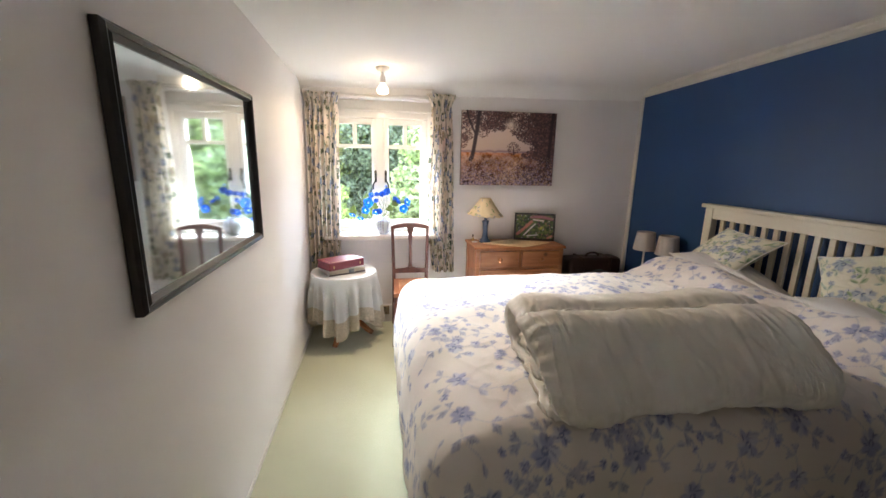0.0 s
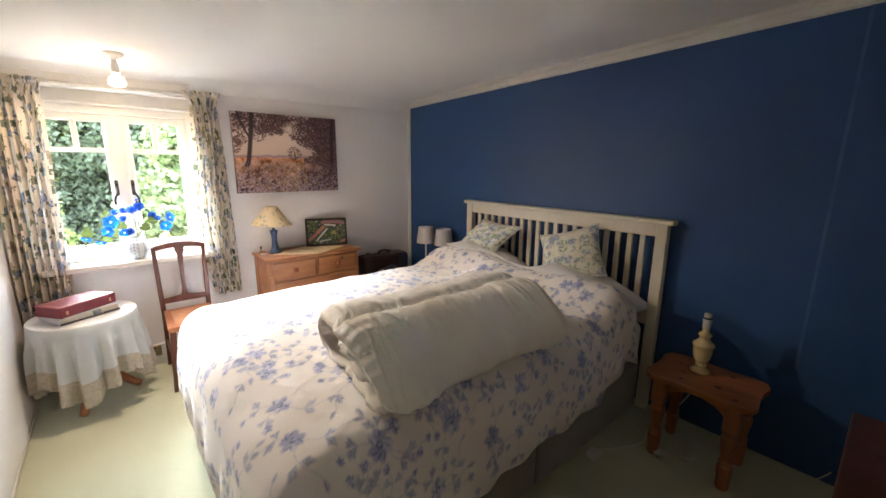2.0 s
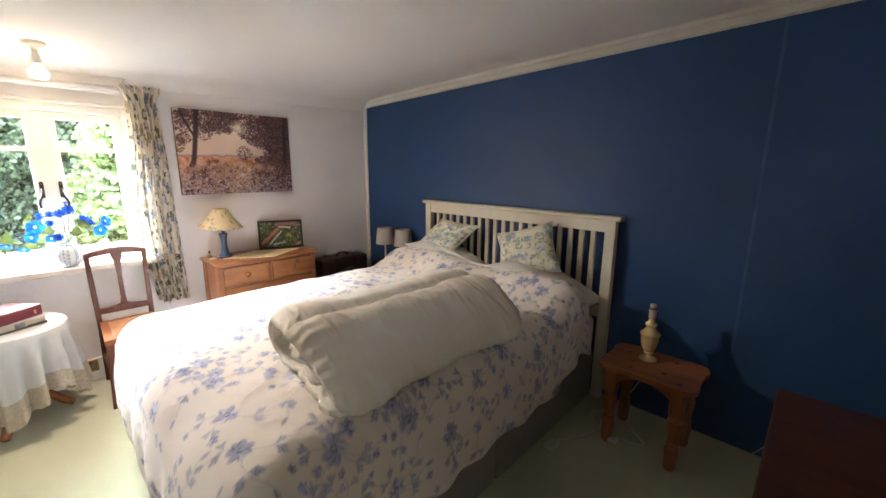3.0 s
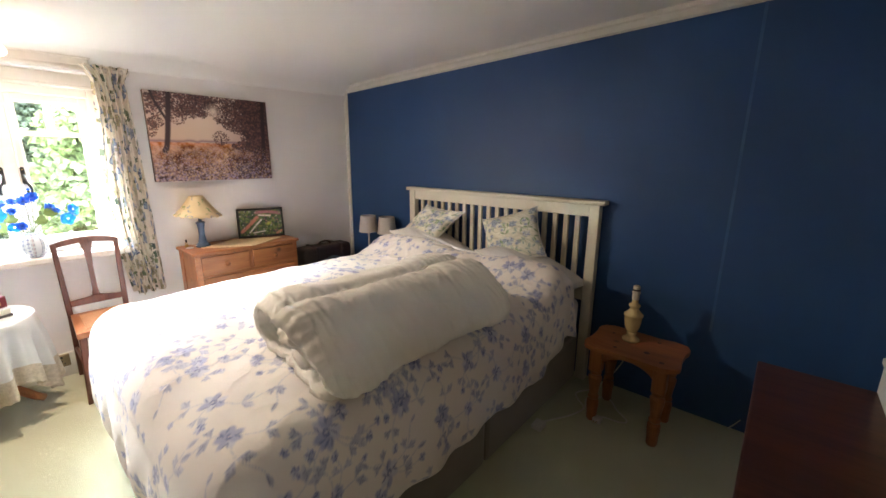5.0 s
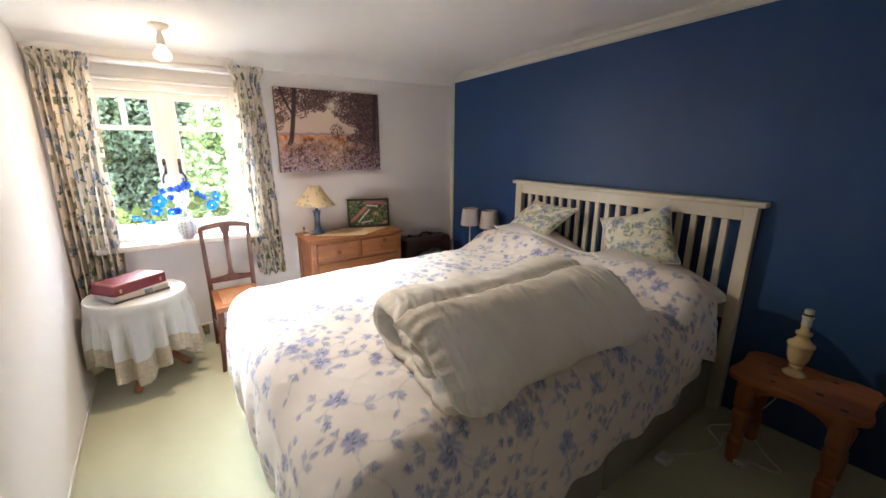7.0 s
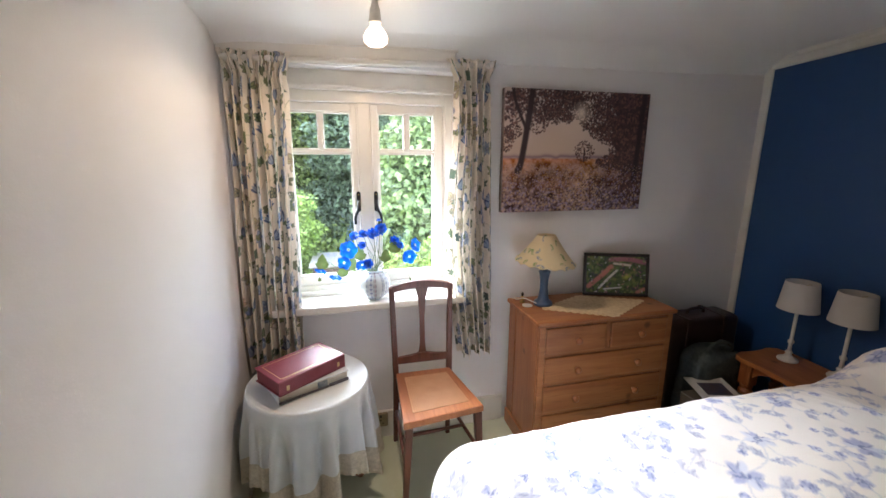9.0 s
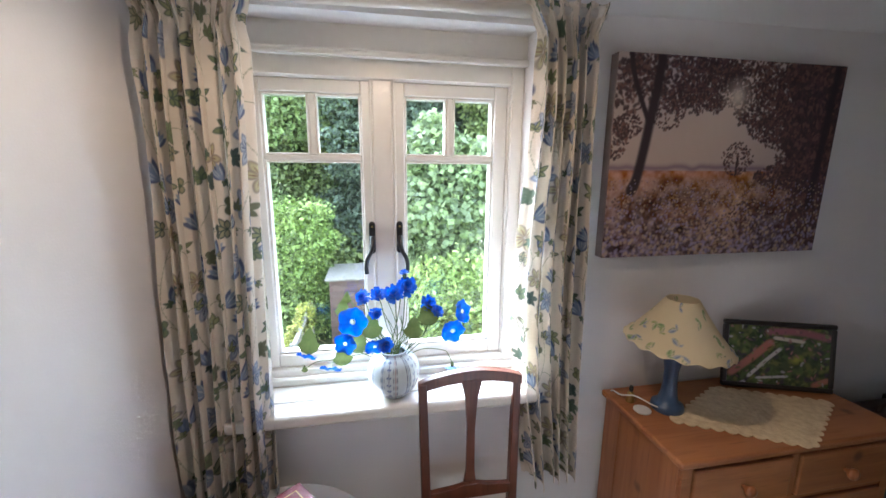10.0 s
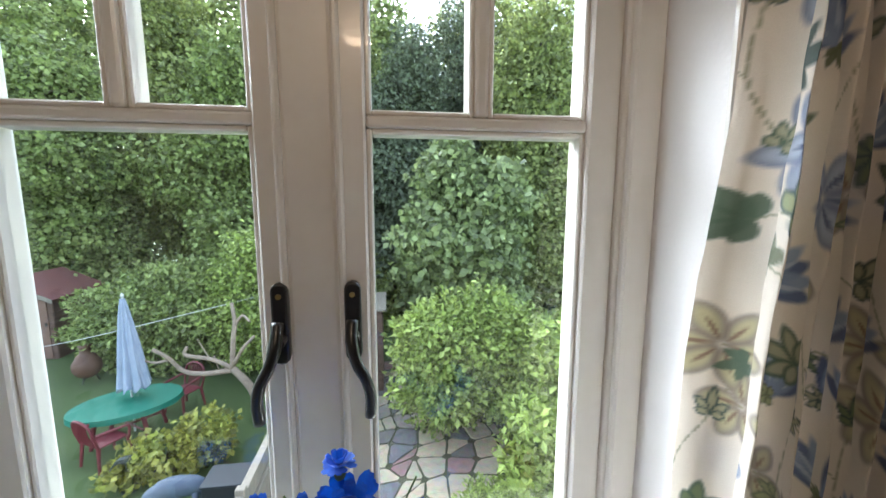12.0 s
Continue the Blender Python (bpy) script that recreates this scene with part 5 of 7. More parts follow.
def book(name, corners, z0, z1, cover, pages, label, spine=True):
    a, b, c = (Vector((*q, 0)) for q in corners)
    u, v = (b - a), (c - b)
    cx = a + (u + v) / 2
    w, h = u.length, v.length
    t = thing(name, (cx.x, cx.y, z0), label, "book", "books on the round table")
    m = Matrix.Translation((cx.x, cx.y, 0)) @ Matrix.Rotation(math.atan2(u.y, u.x), 4, "Z")

    def put(nm, bm, mat_, lab=""):
        bm.transform(m)
        return part(nm, bm, mat_, t, lab)

    put("cover", box(-w / 2, w / 2, -h / 2, h / 2, z1 - 0.004, z1, 0.0015), cover)
    put("back_cover", box(-w / 2, w / 2, -h / 2, h / 2, z0, z0 + 0.004, 0.0015), cover)
    put("spine", box(-w / 2, w / 2, -h / 2, -h / 2 + 0.006, z0 + 0.004, z1 - 0.004, 0.002), cover)
    put("page_block", box(-w / 2 + 0.006, w / 2 - 0.006, -h / 2 + 0.006, h / 2 - 0.006, z0 + 0.004, z1 - 0.004, 0.001), pages)
    return t, put, w, h


red_cover = surf("red_leather", (0.20, 0.022, 0.035), (0.15, 0.016, 0.028), 12, 0.5, 0.2, 160)
paper = surf("page_paper", (0.66, 0.60, 0.48), (0.58, 0.52, 0.42), 60, 0.8, 0.2, 300, stretch=(1, 1, 18))
grey_cover = surf("white_photo_cover", (0.60, 0.60, 0.60), (0.52, 0.52, 0.54), 14, 0.4, 0.05, 90, coat=0.3)
gold = surf("gold_leaf", (0.62, 0.42, 0.20), (0.5, 0.3, 0.14), 60, 0.45, 0.1, 200, metal=0.4)
t, put, w, h = book("book", ((0.322, 3.895), (0.418, 3.700), (0.652, 3.866)), TZ + 0.004, TZ + 0.047, grey_cover, paper, "thick white photo book lying flat below the red album")
cover_dark = surf("dark_photo_strip", (0.06, 0.05, 0.06), (0.16, 0.14, 0.14), 40, 0.4)
put("picture", box(w / 2 - 0.001, w / 2 + 0.0015, -h / 2 + 0.002, h / 2 - 0.09, TZ + 0.005, TZ + 0.014), cover_dark)
put("picture", box(w / 2 - 0.001, w / 2 + 0.0015, h / 2 - 0.135, h / 2 - 0.095, TZ + 0.0142, TZ + 0.040), surf("grey_blue_photo", (0.10, 0.14, 0.17), (0.32, 0.33, 0.33), 60, 0.4))
put("picture", box(w / 2 - 0.001, w / 2 + 0.0015, h / 2 - 0.088, h / 2 - 0.004, TZ + 0.005, TZ + 0.018), cover_dark)
t, put, w, h = book("book", ((0.410, 3.693), (0.643, 3.875), (0.545, 4.028)), TZ + 0.048, TZ + 0.106, red_cover, red_cover, "red leather album with gilt border, on another book")
for b in ((-w / 2 + 0.02, w / 2 - 0.02, -h / 2 + 0.020, -h / 2 + 0.023), (-w / 2 + 0.02, w / 2 - 0.02, h / 2 - 0.023, h / 2 - 0.020), (-w / 2 + 0.02, -w / 2 + 0.023, -h / 2 + 0.023, h / 2 - 0.023), (w / 2 - 0.023, w / 2 - 0.02, -h / 2 + 0.023, h / 2 - 0.023)):
    put("gilt_line", box(*b, TZ + 0.1055, TZ + 0.1065), gold)
for k in range(22):
    px = -w / 2 + 0.03 + (w - 0.06) * k / 21
    put("gilt_dot", box(px - 0.0035, px + 0.0035, -h / 2 + 0.013, -h / 2 + 0.017, TZ + 0.1055, TZ + 0.1063), gold)
for px in (-w / 2 + 0.035, w / 2 - 0.035):
    put("clasp", box(px - 0.006, px + 0.006, -h / 2 - 0.0015, -h / 2 + 0.001, TZ + 0.062, TZ + 0.082, 0.001), gold)

# ---- cane-seated chair ----
chair = thing("chair", (1.02, 3.90, 0), "dark wooden bedroom chair with woven cane seat", "chair")
SZ = 0.425
fl, fr, bl, br = (0.868, 3.690), (1.222, 3.735), (0.885, 4.085), (1.158, 4.085)
part("seat_frame", slab([fl, fr, br, bl], SZ - 0.034, SZ, "z", bevel=0.005), seat_wood, chair)


def inside(a, b):
    """A place on the seat, a across and b to the back."""
    f = Vector(fl).lerp(Vector(fr), a)
    g = Vector(bl).lerp(Vector(br), a)
    return f.lerp(g, b)


A0, A1, B0, B1 = 0.13, 0.87, 0.13, 0.86
# a darker sheet below the strands, shade in the weave's gaps put in as colour
part("cane_gap_shade", slab([tuple(inside(a, b)) for a, b in ((A0, B0), (A1, B0), (A1, B1), (A0, B1))], SZ, SZ + 0.0012, "z"), surf("cane_shadow", (0.36, 0.18, 0.09), None, 9, 0.7), chair)
for k in range(27):
    a = A0 + (A1 - A0) * (k + 0.5) / 27
    p, q = inside(a, B0), inside(a, B1)
    part("cane_strand", slab([(p.x - 0.0030, p.y), (p.x + 0.0030, p.y), (q.x + 0.0026, q.y), (q.x - 0.0026, q.y)], SZ + 0.0012, SZ + 0.0026, "z"), cane, chair)
for k in range(30):
    b = B0 + (B1 - B0) * (k + 0.5) / 30
    p, q = inside(A0, b), inside(A1, b)
    part("cane_strand", slab([(p.x, p.y - 0.0018), (q.x, q.y - 0.0018), (q.x, q.y + 0.0018), (p.x, p.y + 0.0018)], SZ + 0.0020, SZ + 0.0036, "z"), cane, chair)


def leg(name, top, bottom, w0, w1, mat_=mahogany):
    bm = bmesh.new()
    rings = []
    for (x, y, z), w in ((bottom, w1), (top, w0)):
        rings.append([bm.verts.new((x + a * w / 2, y + b * w / 2, z)) for a, b in ((-1, -1), (1, -1), (1, 1), (-1, 1))])
    bm.faces.new(rings[0][::-1])
    bm.faces.new(rings[1])
    for k in range(4):
        bm.faces.new((rings[0][k], rings[0][(k + 1) % 4], rings[1][(k + 1) % 4], rings[1][k]))
    bmesh.ops.bevel(bm, geom=bm.edges[:], offset=0.003, segments=1, affect="EDGES")
    return part(name, bm, mat_, chair)


leg("leg", (0.892, 3.712, SZ - 0.034), (0.866, 3.692, 0), 0.034, 0.022)
leg("leg", (1.200, 3.752, SZ - 0.034), (1.215, 3.728, 0), 0.034, 0.022)
leg("back_post", (0.876, 4.108, 0.862), (0.886, 4.092, SZ - 0.03), 0.024, 0.028)
leg("back_post", (1.168, 4.120, 0.862), (1.158, 4.092, SZ - 0.03), 0.024, 0.028)
leg("leg", (0.886, 4.092, SZ - 0.03), (0.880, 4.140, 0), 0.028, 0.022)
leg("leg", (1.158, 4.092, SZ - 0.03), (1.164, 4.140, 0), 0.028, 0.022)
top_edge = [(0.864 + 0.316 * k / 14, 0.862 + 0.030 * math.sin(math.pi * min(1, k / 14 * 1.0)) ** 0.8) for k in range(15)]
low_edge = [(x, z - 0.030 - 0.006 * (1 - abs(2 * i / 14 - 1))) for i, (x, z) in enumerate(top_edge)]
part("top_rail", slab(top_edge + low_edge[::-1], 4.098, 4.122, "y", bevel=0.004), mahogany, chair)
rail = [(0.896, 0.470), (1.150, 0.470), (1.150, 0.505), (1.075, 0.508), (1.045, 0.520), (1.000, 0.520), (0.970, 0.508), (0.896, 0.505)]
part("lower_rail", slab(rail, 4.084, 4.102, "y", bevel=0.003), mahogany, chair)
splat = [(1.003, 0.518), (1.042, 0.518), (1.034, 0.56), (1.034, 0.70), (1.040, 0.80), (1.054, 0.862), (0.990, 0.862), (1.004, 0.80), (1.010, 0.70), (1.010, 0.56)]
part("splat", slab(splat, 4.096, 4.108, "y", bevel=0.002), mahogany, chair)
for a, b in (((0.878, 3.70, 0.20), (0.884, 4.12, 0.20)), ((1.208, 3.74, 0.20), (1.162, 4.12, 0.20)), ((0.880, 3.90, 0.20), (1.188, 3.92, 0.20)), ((0.884, 4.115, 0.25), (1.162, 4.115, 0.25))):
    part("stretcher", tube([a, b], 0.0085, 10), mahogany, chair, smooth=True)

# ---- pine chest of drawers ----
DX0, DX1, DY0, DY1, DZ = 1.505, 2.272, 3.835, 4.182, 0.735
chest = thing("chest_of_drawers", ((DX0 + DX1) / 2, 4.0, 0), "orange pine chest of drawers with round wooden knobs", "chest of drawers")
part("top", box(DX0, DX1, DY0 - 0.012, DY1, DZ - 0.022, DZ, 0.007, seg=3), pine, chest)
part("back_panel", box(DX0 + 0.02, DX1 - 0.02, DY1 - 0.012, DY1 - 0.004, 0.06, DZ - 0.022), pine, chest)
for x0, x1, px in ((DX0 + 0.018, DX0 + 0.038, DX0 + 0.013), (DX1 - 0.038, DX1 - 0.018, DX1 - 0.018)):
    part("side_panel", box(x0, x1, DY0 + 0.01, DY1 - 0.012, 0.05, DZ - 0.022, 0.002), pine_up, chest)
    part("corner_stile", box(px, px + 0.005, DY0 + 0.01, DY0 + 0.115, 0.09, DZ - 0.03, 0.001), pine_up, chest)
    part("corner_stile", box(px, px + 0.005, DY1 - 0.09, DY1 - 0.012, 0.09, DZ - 0.03, 0.001), pine_up, chest)
bm = box(DX0 + 0.004, DX1 - 0.004, DY0 - 0.008, DY0 + 0.01, 0, 0.085, 0.004)
box(DX0 + 0.004, DX0 + 0.018, DY0 + 0.01, DY1 - 0.012, 0, 0.085, 0.003, bm=bm)
box(DX1 - 0.018, DX1 - 0.004, DY0 + 0.01, DY1 - 0.012, 0, 0.085, 0.003, bm=bm)
part("plinth", bm, pine, chest)
bm = box(DX0 + 0.018, DX0 + 0.05, DY0 + 0.0, DY0 + 0.02, 0.085, DZ - 0.022, 0.001)
box(DX1 - 0.05, DX1 - 0.018, DY0, DY0 + 0.02, 0.085, DZ - 0.022, 0.001, bm=bm)
rows_z = [(0.105, 0.245), (0.260, 0.400), (0.415, 0.550), (0.565, 0.700)]
for z0, z1 in [(0.085, 0.105)] + [(a[1], b[0]) for a, b in zip(rows_z, rows_z[1:])] + [(0.700, DZ - 0.022)]:
    box(DX0 + 0.05, DX1 - 0.05, DY0 + 0.002, DY0 + 0.02, z0, z1, 0.001, bm=bm)
part("front_frame", bm, pine, chest)
mid = (DX0 + DX1) / 2
part("divider", box(mid - 0.012, mid + 0.012, DY0 + 0.002, DY0 + 0.02, 0.565, 0.70, 0.001), pine_up, chest)
drawers = [(DX0 + 0.052, DX1 - 0.052, *rows_z[k]) for k in range(3)] + [(DX0 + 0.052, mid - 0.014, *rows_z[3]), (mid + 0.014, DX1 - 0.052, *rows_z[3])]
for x0, x1, z0, z1 in drawers:
    dr = part("drawer", box(x0, x1, DY0 - 0.006, DY0 + 0.14, z0 + 0.002, z1 - 0.002, 0.005, seg=2), pine, chest)
    xs_k = [(x0 + x1) / 2] if x1 - x0 < 0.4 else [x0 + 0.165, x1 - 0.165]
    for kx in xs_k:
        kz = (z0 + z1) / 2
        bm = lathe([(0.007, 0), (0.007, 0.008), (0.016, 0.016), (0.018, 0.022), (0.014, 0.029), (0.005, 0.032)], (0, 0, 0), 18)
        bm.transform(Matrix.Translation((kx, DY0 - 0.006, kz)) @ Matrix.Rotation(radians(90), 4, "X"))
        part("knob", bm, pine_up, dr, "turned round pine knob", smooth=True)

# things on the chest
lamp_b = (1.645, 4.045, DZ)
lamp_blue = surf("blue_glazed_pottery", (0.06, 0.11, 0.22), (0.04, 0.075, 0.16), 14, 0.28, 0.1, 60, coat=0.3)
lm = thing("table_lamp", lamp_b, "blue pottery table lamp with leafy cream shade, unlit", "table lamp")
part("base", lathe([(0.046, 0), (0.048, 0.006), (0.046, 0.018), (0.038, 0.024), (0.030, 0.030), (0.024, 0.055), (0.020, 0.09), (0.021, 0.13), (0.026, 0.165), (0.030, 0.176), (0.028, 0.182), (0.012, 0.186), (0.010, 0.240)], lamp_b, 30), lamp_blue, lm, "matt blue pottery lamp body", smooth=True)
rng = random.Random(9)
pr = Print(0.9, 0.22, 260, (0.80, 0.70, 0.48))
for _ in range(46):
    px, py, a = rng.uniform(0, 0.9), rng.uniform(0.01, 0.21), rng.uniform(0, 6.28)
    pr.stroke([(px, py), (px + 0.02 * math.cos(a), py + 0.02 * math.sin(a)), (px + 0.035 * math.cos(a + 0.5), py + 0.035 * math.sin(a + 0.5))], 0.0018, (0.26, 0.32, 0.18), 0.8)
    g = rng.choice((((0.16, 0.28, 0.12), (0.36, 0.48, 0.22)), ((0.30, 0.36, 0.12), (0.52, 0.55, 0.28)), ((0.16, 0.22, 0.36), (0.42, 0.46, 0.56))))
    pr.leaf(px, py, rng.uniform(0.013, 0.022), a + 0.6, *g, rng)
    pr.leaf(px, py, rng.uniform(0.010, 0.018), a - 0.9, *g, rng)
nv, nu = pr.shape
th, v = np.meshgrid(np.linspace(0, 2 * np.pi, nu), np.linspace(0, 1, nv))
r = 0.148 - 0.105 * v**0.95
z = DZ + 0.232 + 0.136 * v + 0.004 * np.cos(16 * th) * (v < 0.03) - 0.006 * np.sin(np.pi * v) + 0.01 * np.cos(th - 2.6) * (1 - v)
sheet("shade", np.stack([lamp_b[0] - 0.012 + r * np.cos(th), lamp_b[1] - 0.02 + r * np.sin(th), z], -1), printed("lampshade_print", 0.9, 0.2, 600, 0.4, 0.1), lm, "cream cone shade with leaf sprigs", colours=np.clip(pr.c, 0, 1), thick=0.0015)
part("cord", tube(smooth_line([(1.61, 4.03, DZ + 0.012), (1.585, 4.04, DZ + 0.022), (1.555, 4.08, DZ + 0.03), (1.535, 4.12, DZ + 0.012), (1.53, 4.16, DZ + 0.005), (1.53, 4.175, DZ - 0.03)], 6), 0.0026, 6), white_plastic, lm, smooth=True)

bell = thing("bell_ornament", (1.555, 4.10, DZ), "little brass and dark figurine bell", "ornament")
part("body", lathe([(0.014, 0), (0.014, 0.004), (0.010, 0.018), (0.011, 0.028), (0.006, 0.034)], (1.555, 4.10, DZ), 18), brass, bell, smooth=True)
part("handle", lathe([(0.004, 0.034), (0.007, 0.042), (0.006, 0.052), (0.002, 0.056)], (1.555, 4.10, DZ), 14), black_iron, bell, smooth=True)
solo("coaster", lathe([(0.024, 0), (0.026, 0.002), (0.026, 0.004), (0.023, 0.005)], (1.558, 4.045, DZ + 0.0005), 24), white_glaze, (1.558, 4.045, DZ), "small round white saucer on pine top", "saucer")

frame_t = thing("photo_frame", (2.09, 4.08, DZ), "black framed aerial photo of red-roofed houses, leaning back", "photo frame")
FA, FB = Vector((1.928, 4.128, DZ + 0.004)), Vector((2.250, 4.012, DZ + 0.004))
fx = (FB - FA).normalized()
fn = Vector((fx.y, -fx.x, 0)).normalized()
fz = (Vector((0, 0, 1)) - 0.16 * fn).normalized()
fy = fz.cross(fx)
FM = Matrix((fx, fy, fz)).transposed().to_4x4()
FM.translation = FA
FW, FH = (FB - FA).length, 0.232
bm = bmesh.new()
for b in ((0, FW, 0, 0.016), (0, FW, FH - 0.016, FH), (0, 0.016, 0.016, FH - 0.016), (FW - 0.016, FW, 0.016, FH - 0.016)):
    box(b[0], b[1], -0.006, 0.010, b[2], b[3], 0.003, bm=bm)
bm.transform(FM)
part("frame", bm, black_wood, frame_t)
bm = box(0.010, FW - 0.010, 0.0, 0.008, 0.010, FH - 0.010)
bm.transform(FM)
part("backing", bm, black_wood, frame_t)
rng = random.Random(12)
pr = Print(FW - 0.03, FH - 0.03, 600, (0.07, 0.10, 0.05))
pw, ph = FW - 0.03, FH - 0.03
for _ in range(330):
    c = rng.choice(((0.03, 0.06, 0.03), (0.10, 0.16, 0.06), (0.05, 0.05, 0.07), (0.18, 0.20, 0.07)))
    pr.blot(rng.uniform(0, pw), rng.uniform(0, ph), rng.uniform(0.006, 0.022), rng.uniform(0.005, 0.014), rng.uniform(0, 3), c, 0.7, 0.6)
pr.stroke([(0.04 * pw, 0.16 * ph), (0.25 * pw, 0.45 * ph), (0.42 * pw, 0.72 * ph)], 0.016, (0.42, 0.17, 0.13), 0.95)
pr.stroke([(0.22 * pw, 0.12 * ph), (0.38 * pw, 0.40 * ph), (0.52 * pw, 0.62 * ph)], 0.008, (0.60, 0.58, 0.56), 0.9)
pr.stroke([(0.40 * pw, 0.90 * ph), (0.68 * pw, 0.92 * ph), (0.98 * pw, 0.84 * ph)], 0.016, (0.30, 0.13, 0.15), 0.9)
pr.stroke([(0.46 * pw, 0.80 * ph), (0.60 * pw, 0.78 * ph), (0.74 * pw, 0.76 * ph)], 0.008, (0.62, 0.55, 0.46), 0.9)
pr.stroke([(0.30 * pw, 0.10 * ph), (0.60 * pw, 0.16 * ph)], 0.006, (0.60, 0.60, 0.62), 0.8)
pr.stroke([(0.86 * pw, 0.04 * ph), (0.99 * pw, 0.14 * ph)], 0.012, (0.45, 0.20, 0.15), 0.8)
pr.blot(0.68 * pw, 0.45 * ph, 0.03, 0.02, 0.4, (0.42, 0.45, 0.08), 0.8, 0.9)
for _ in range(170):
    c = rng.choice(((0.04, 0.07, 0.03), (0.22, 0.26, 0.12), (0.40, 0.20, 0.18), (0.50, 0.48, 0.46), (0.10, 0.14, 0.06), (0.16, 0.10, 0.12)))
    pr.blot(rng.uniform(0, pw), rng.uniform(0, ph), rng.uniform(0.003, 0.012), rng.uniform(0.002, 0.006), rng.uniform(0, 3), c, 0.65, 0.5)
u, v = np.meshgrid(np.linspace(0.015, FW - 0.015, pr.shape[1]), np.linspace(0.015, FH - 0.015, pr.shape[0]))
P = np.stack([u, 0 * u - 0.0015, v, 0 * u + 1], -1) @ np.array(FM).T
sheet("photo", P[..., :3], printed("photo_print", 0.25, 0.0, 600, 0.0, 0.0, 0.0), frame_t, "colour photograph of houses and gardens", colours=np.clip(pr.c, 0, 1))
bm = box(0.10, 0.16, 0.010, 0.014, 0.02, 0.15)
bm.transform(FM)
part("strut", bm, black_wood, frame_t)

# lace doily with its scalloped edge
a, b, c, d = Vector((1.610, 3.985)), Vector((1.895, 4.118)), Vector((2.190, 3.975)), Vector((1.905, 3.815))
outline = []
for p, q in ((a, d), (d, c), (c, b), (b, a)):
    n = max(int((q - p).length / 0.034), 2)
    along = (q - p) / n
    outw = Vector((along.y, -along.x)).normalized()
    for k in range(n):
        for s in range(6):
            outline.append(tuple(p + along * (k + s / 6) + outw * 0.012 * math.sin(math.pi * s / 6)))
solo("doily", slab(outline, DZ + 0.0005, DZ + 0.0035), lace_mat := surf("crochet", (0.82, 0.68, 0.46), (0.60, 0.46, 0.28), 55, 0.95, 1.0, 120, dist=0.004), (1.9, 3.97, DZ), "cream crocheted lace mat with scalloped edge on pine chest", "doily")

# ---- things between the chest and the blue wall ----
case_leather = surf("dark_brown_leather", (0.035, 0.015, 0.010), (0.022, 0.010, 0.008), 9, 0.45, 0.4, 120, coat=0.1)
case = thing("suitcase", (2.66, 4.07, 0), "dark brown leather suitcase standing against the wall", "suitcase")
part("shell", box(2.40, 2.90, 3.99, 4.17, 0.0, 0.585, 0.035, seg=4), case_leather, case, smooth=True)
part("grip", tube(smooth_line([(2.60, 4.08, 0.58), (2.61, 4.08, 0.605), (2.66, 4.08, 0.615), (2.71, 4.08, 0.605), (2.72, 4.08, 0.58)], 5), 0.009, 8), case_leather, case, smooth=True)
part("strap", box(2.52, 2.545, 3.984, 4.172, 0.002, 0.589, 0.002), case_leather, case)
part("strap", box(2.77, 2.795, 3.984, 4.172, 0.002, 0.589, 0.002), case_leather, case)
bag_cloth = surf("grey_green_bag_cloth", (0.10, 0.12, 0.115), (0.035, 0.05, 0.065), 11, 0.8, 0.5, 60, dist=0.008)
bm = bmesh.new()
bmesh.ops.create_icosphere(bm, subdivisions=4, radius=1.0)
for vtx in bm.verts:
    c = vtx.co
    s = Vector((math.copysign(abs(c.x) ** 0.55, c.x), math.copysign(abs(c.y) ** 0.55, c.y), math.copysign(abs(c.z) ** 0.6, c.z)))
    wob = 1 + 0.10 * noise.noise(c * 2.2) + 0.05 * noise.noise(c * 6)
    vtx.co = Vector((2.60 + 0.165 * s.x * wob, 3.895 + 0.085 * s.y * wob, max(0.0, 0.235 + 0.245 * s.z * wob)))
bag = thing("bag", (2.60, 3.895, 0), "slumped grey-green cloth bag beside the pine chest", "bag")
part("body", bm, bag_cloth, bag, smooth=True)
part("handle", tube(smooth_line([(2.52, 3.85, 0.45), (2.53, 3.84, 0.50), (2.60, 3.84, 0.52), (2.67, 3.84, 0.49), (2.68, 3.85, 0.44)], 5), 0.008, 8), bag_cloth, bag, smooth=True)
crate = thing("cardboard_box", (2.47, 3.70, 0), "low dark cardboard box with a mounted print on top", "box")
part("body", box(2.33, 2.62, 3.50, 3.80, 0, 0.29, 0.004), surf("dark_card", (0.09, 0.075, 0.06), None, 8, 0.8, 0.2, 90), crate)
part("flap", box(2.325, 2.625, 3.495, 3.52, 0.24, 0.295, 0.003), surf("dark_card_edge", (0.13, 0.11, 0.09), None, 8, 0.8), crate)
mount = thing("mounted_print", (2.46, 3.70, 0.30), "white mount with two small dark landscape pictures", "picture")
mm = Matrix.Translation((2.46, 3.685, 0.305)) @ Matrix.Rotation(radians(-16), 4, "Z") @ Matrix.Rotation(radians(4), 4, "X")
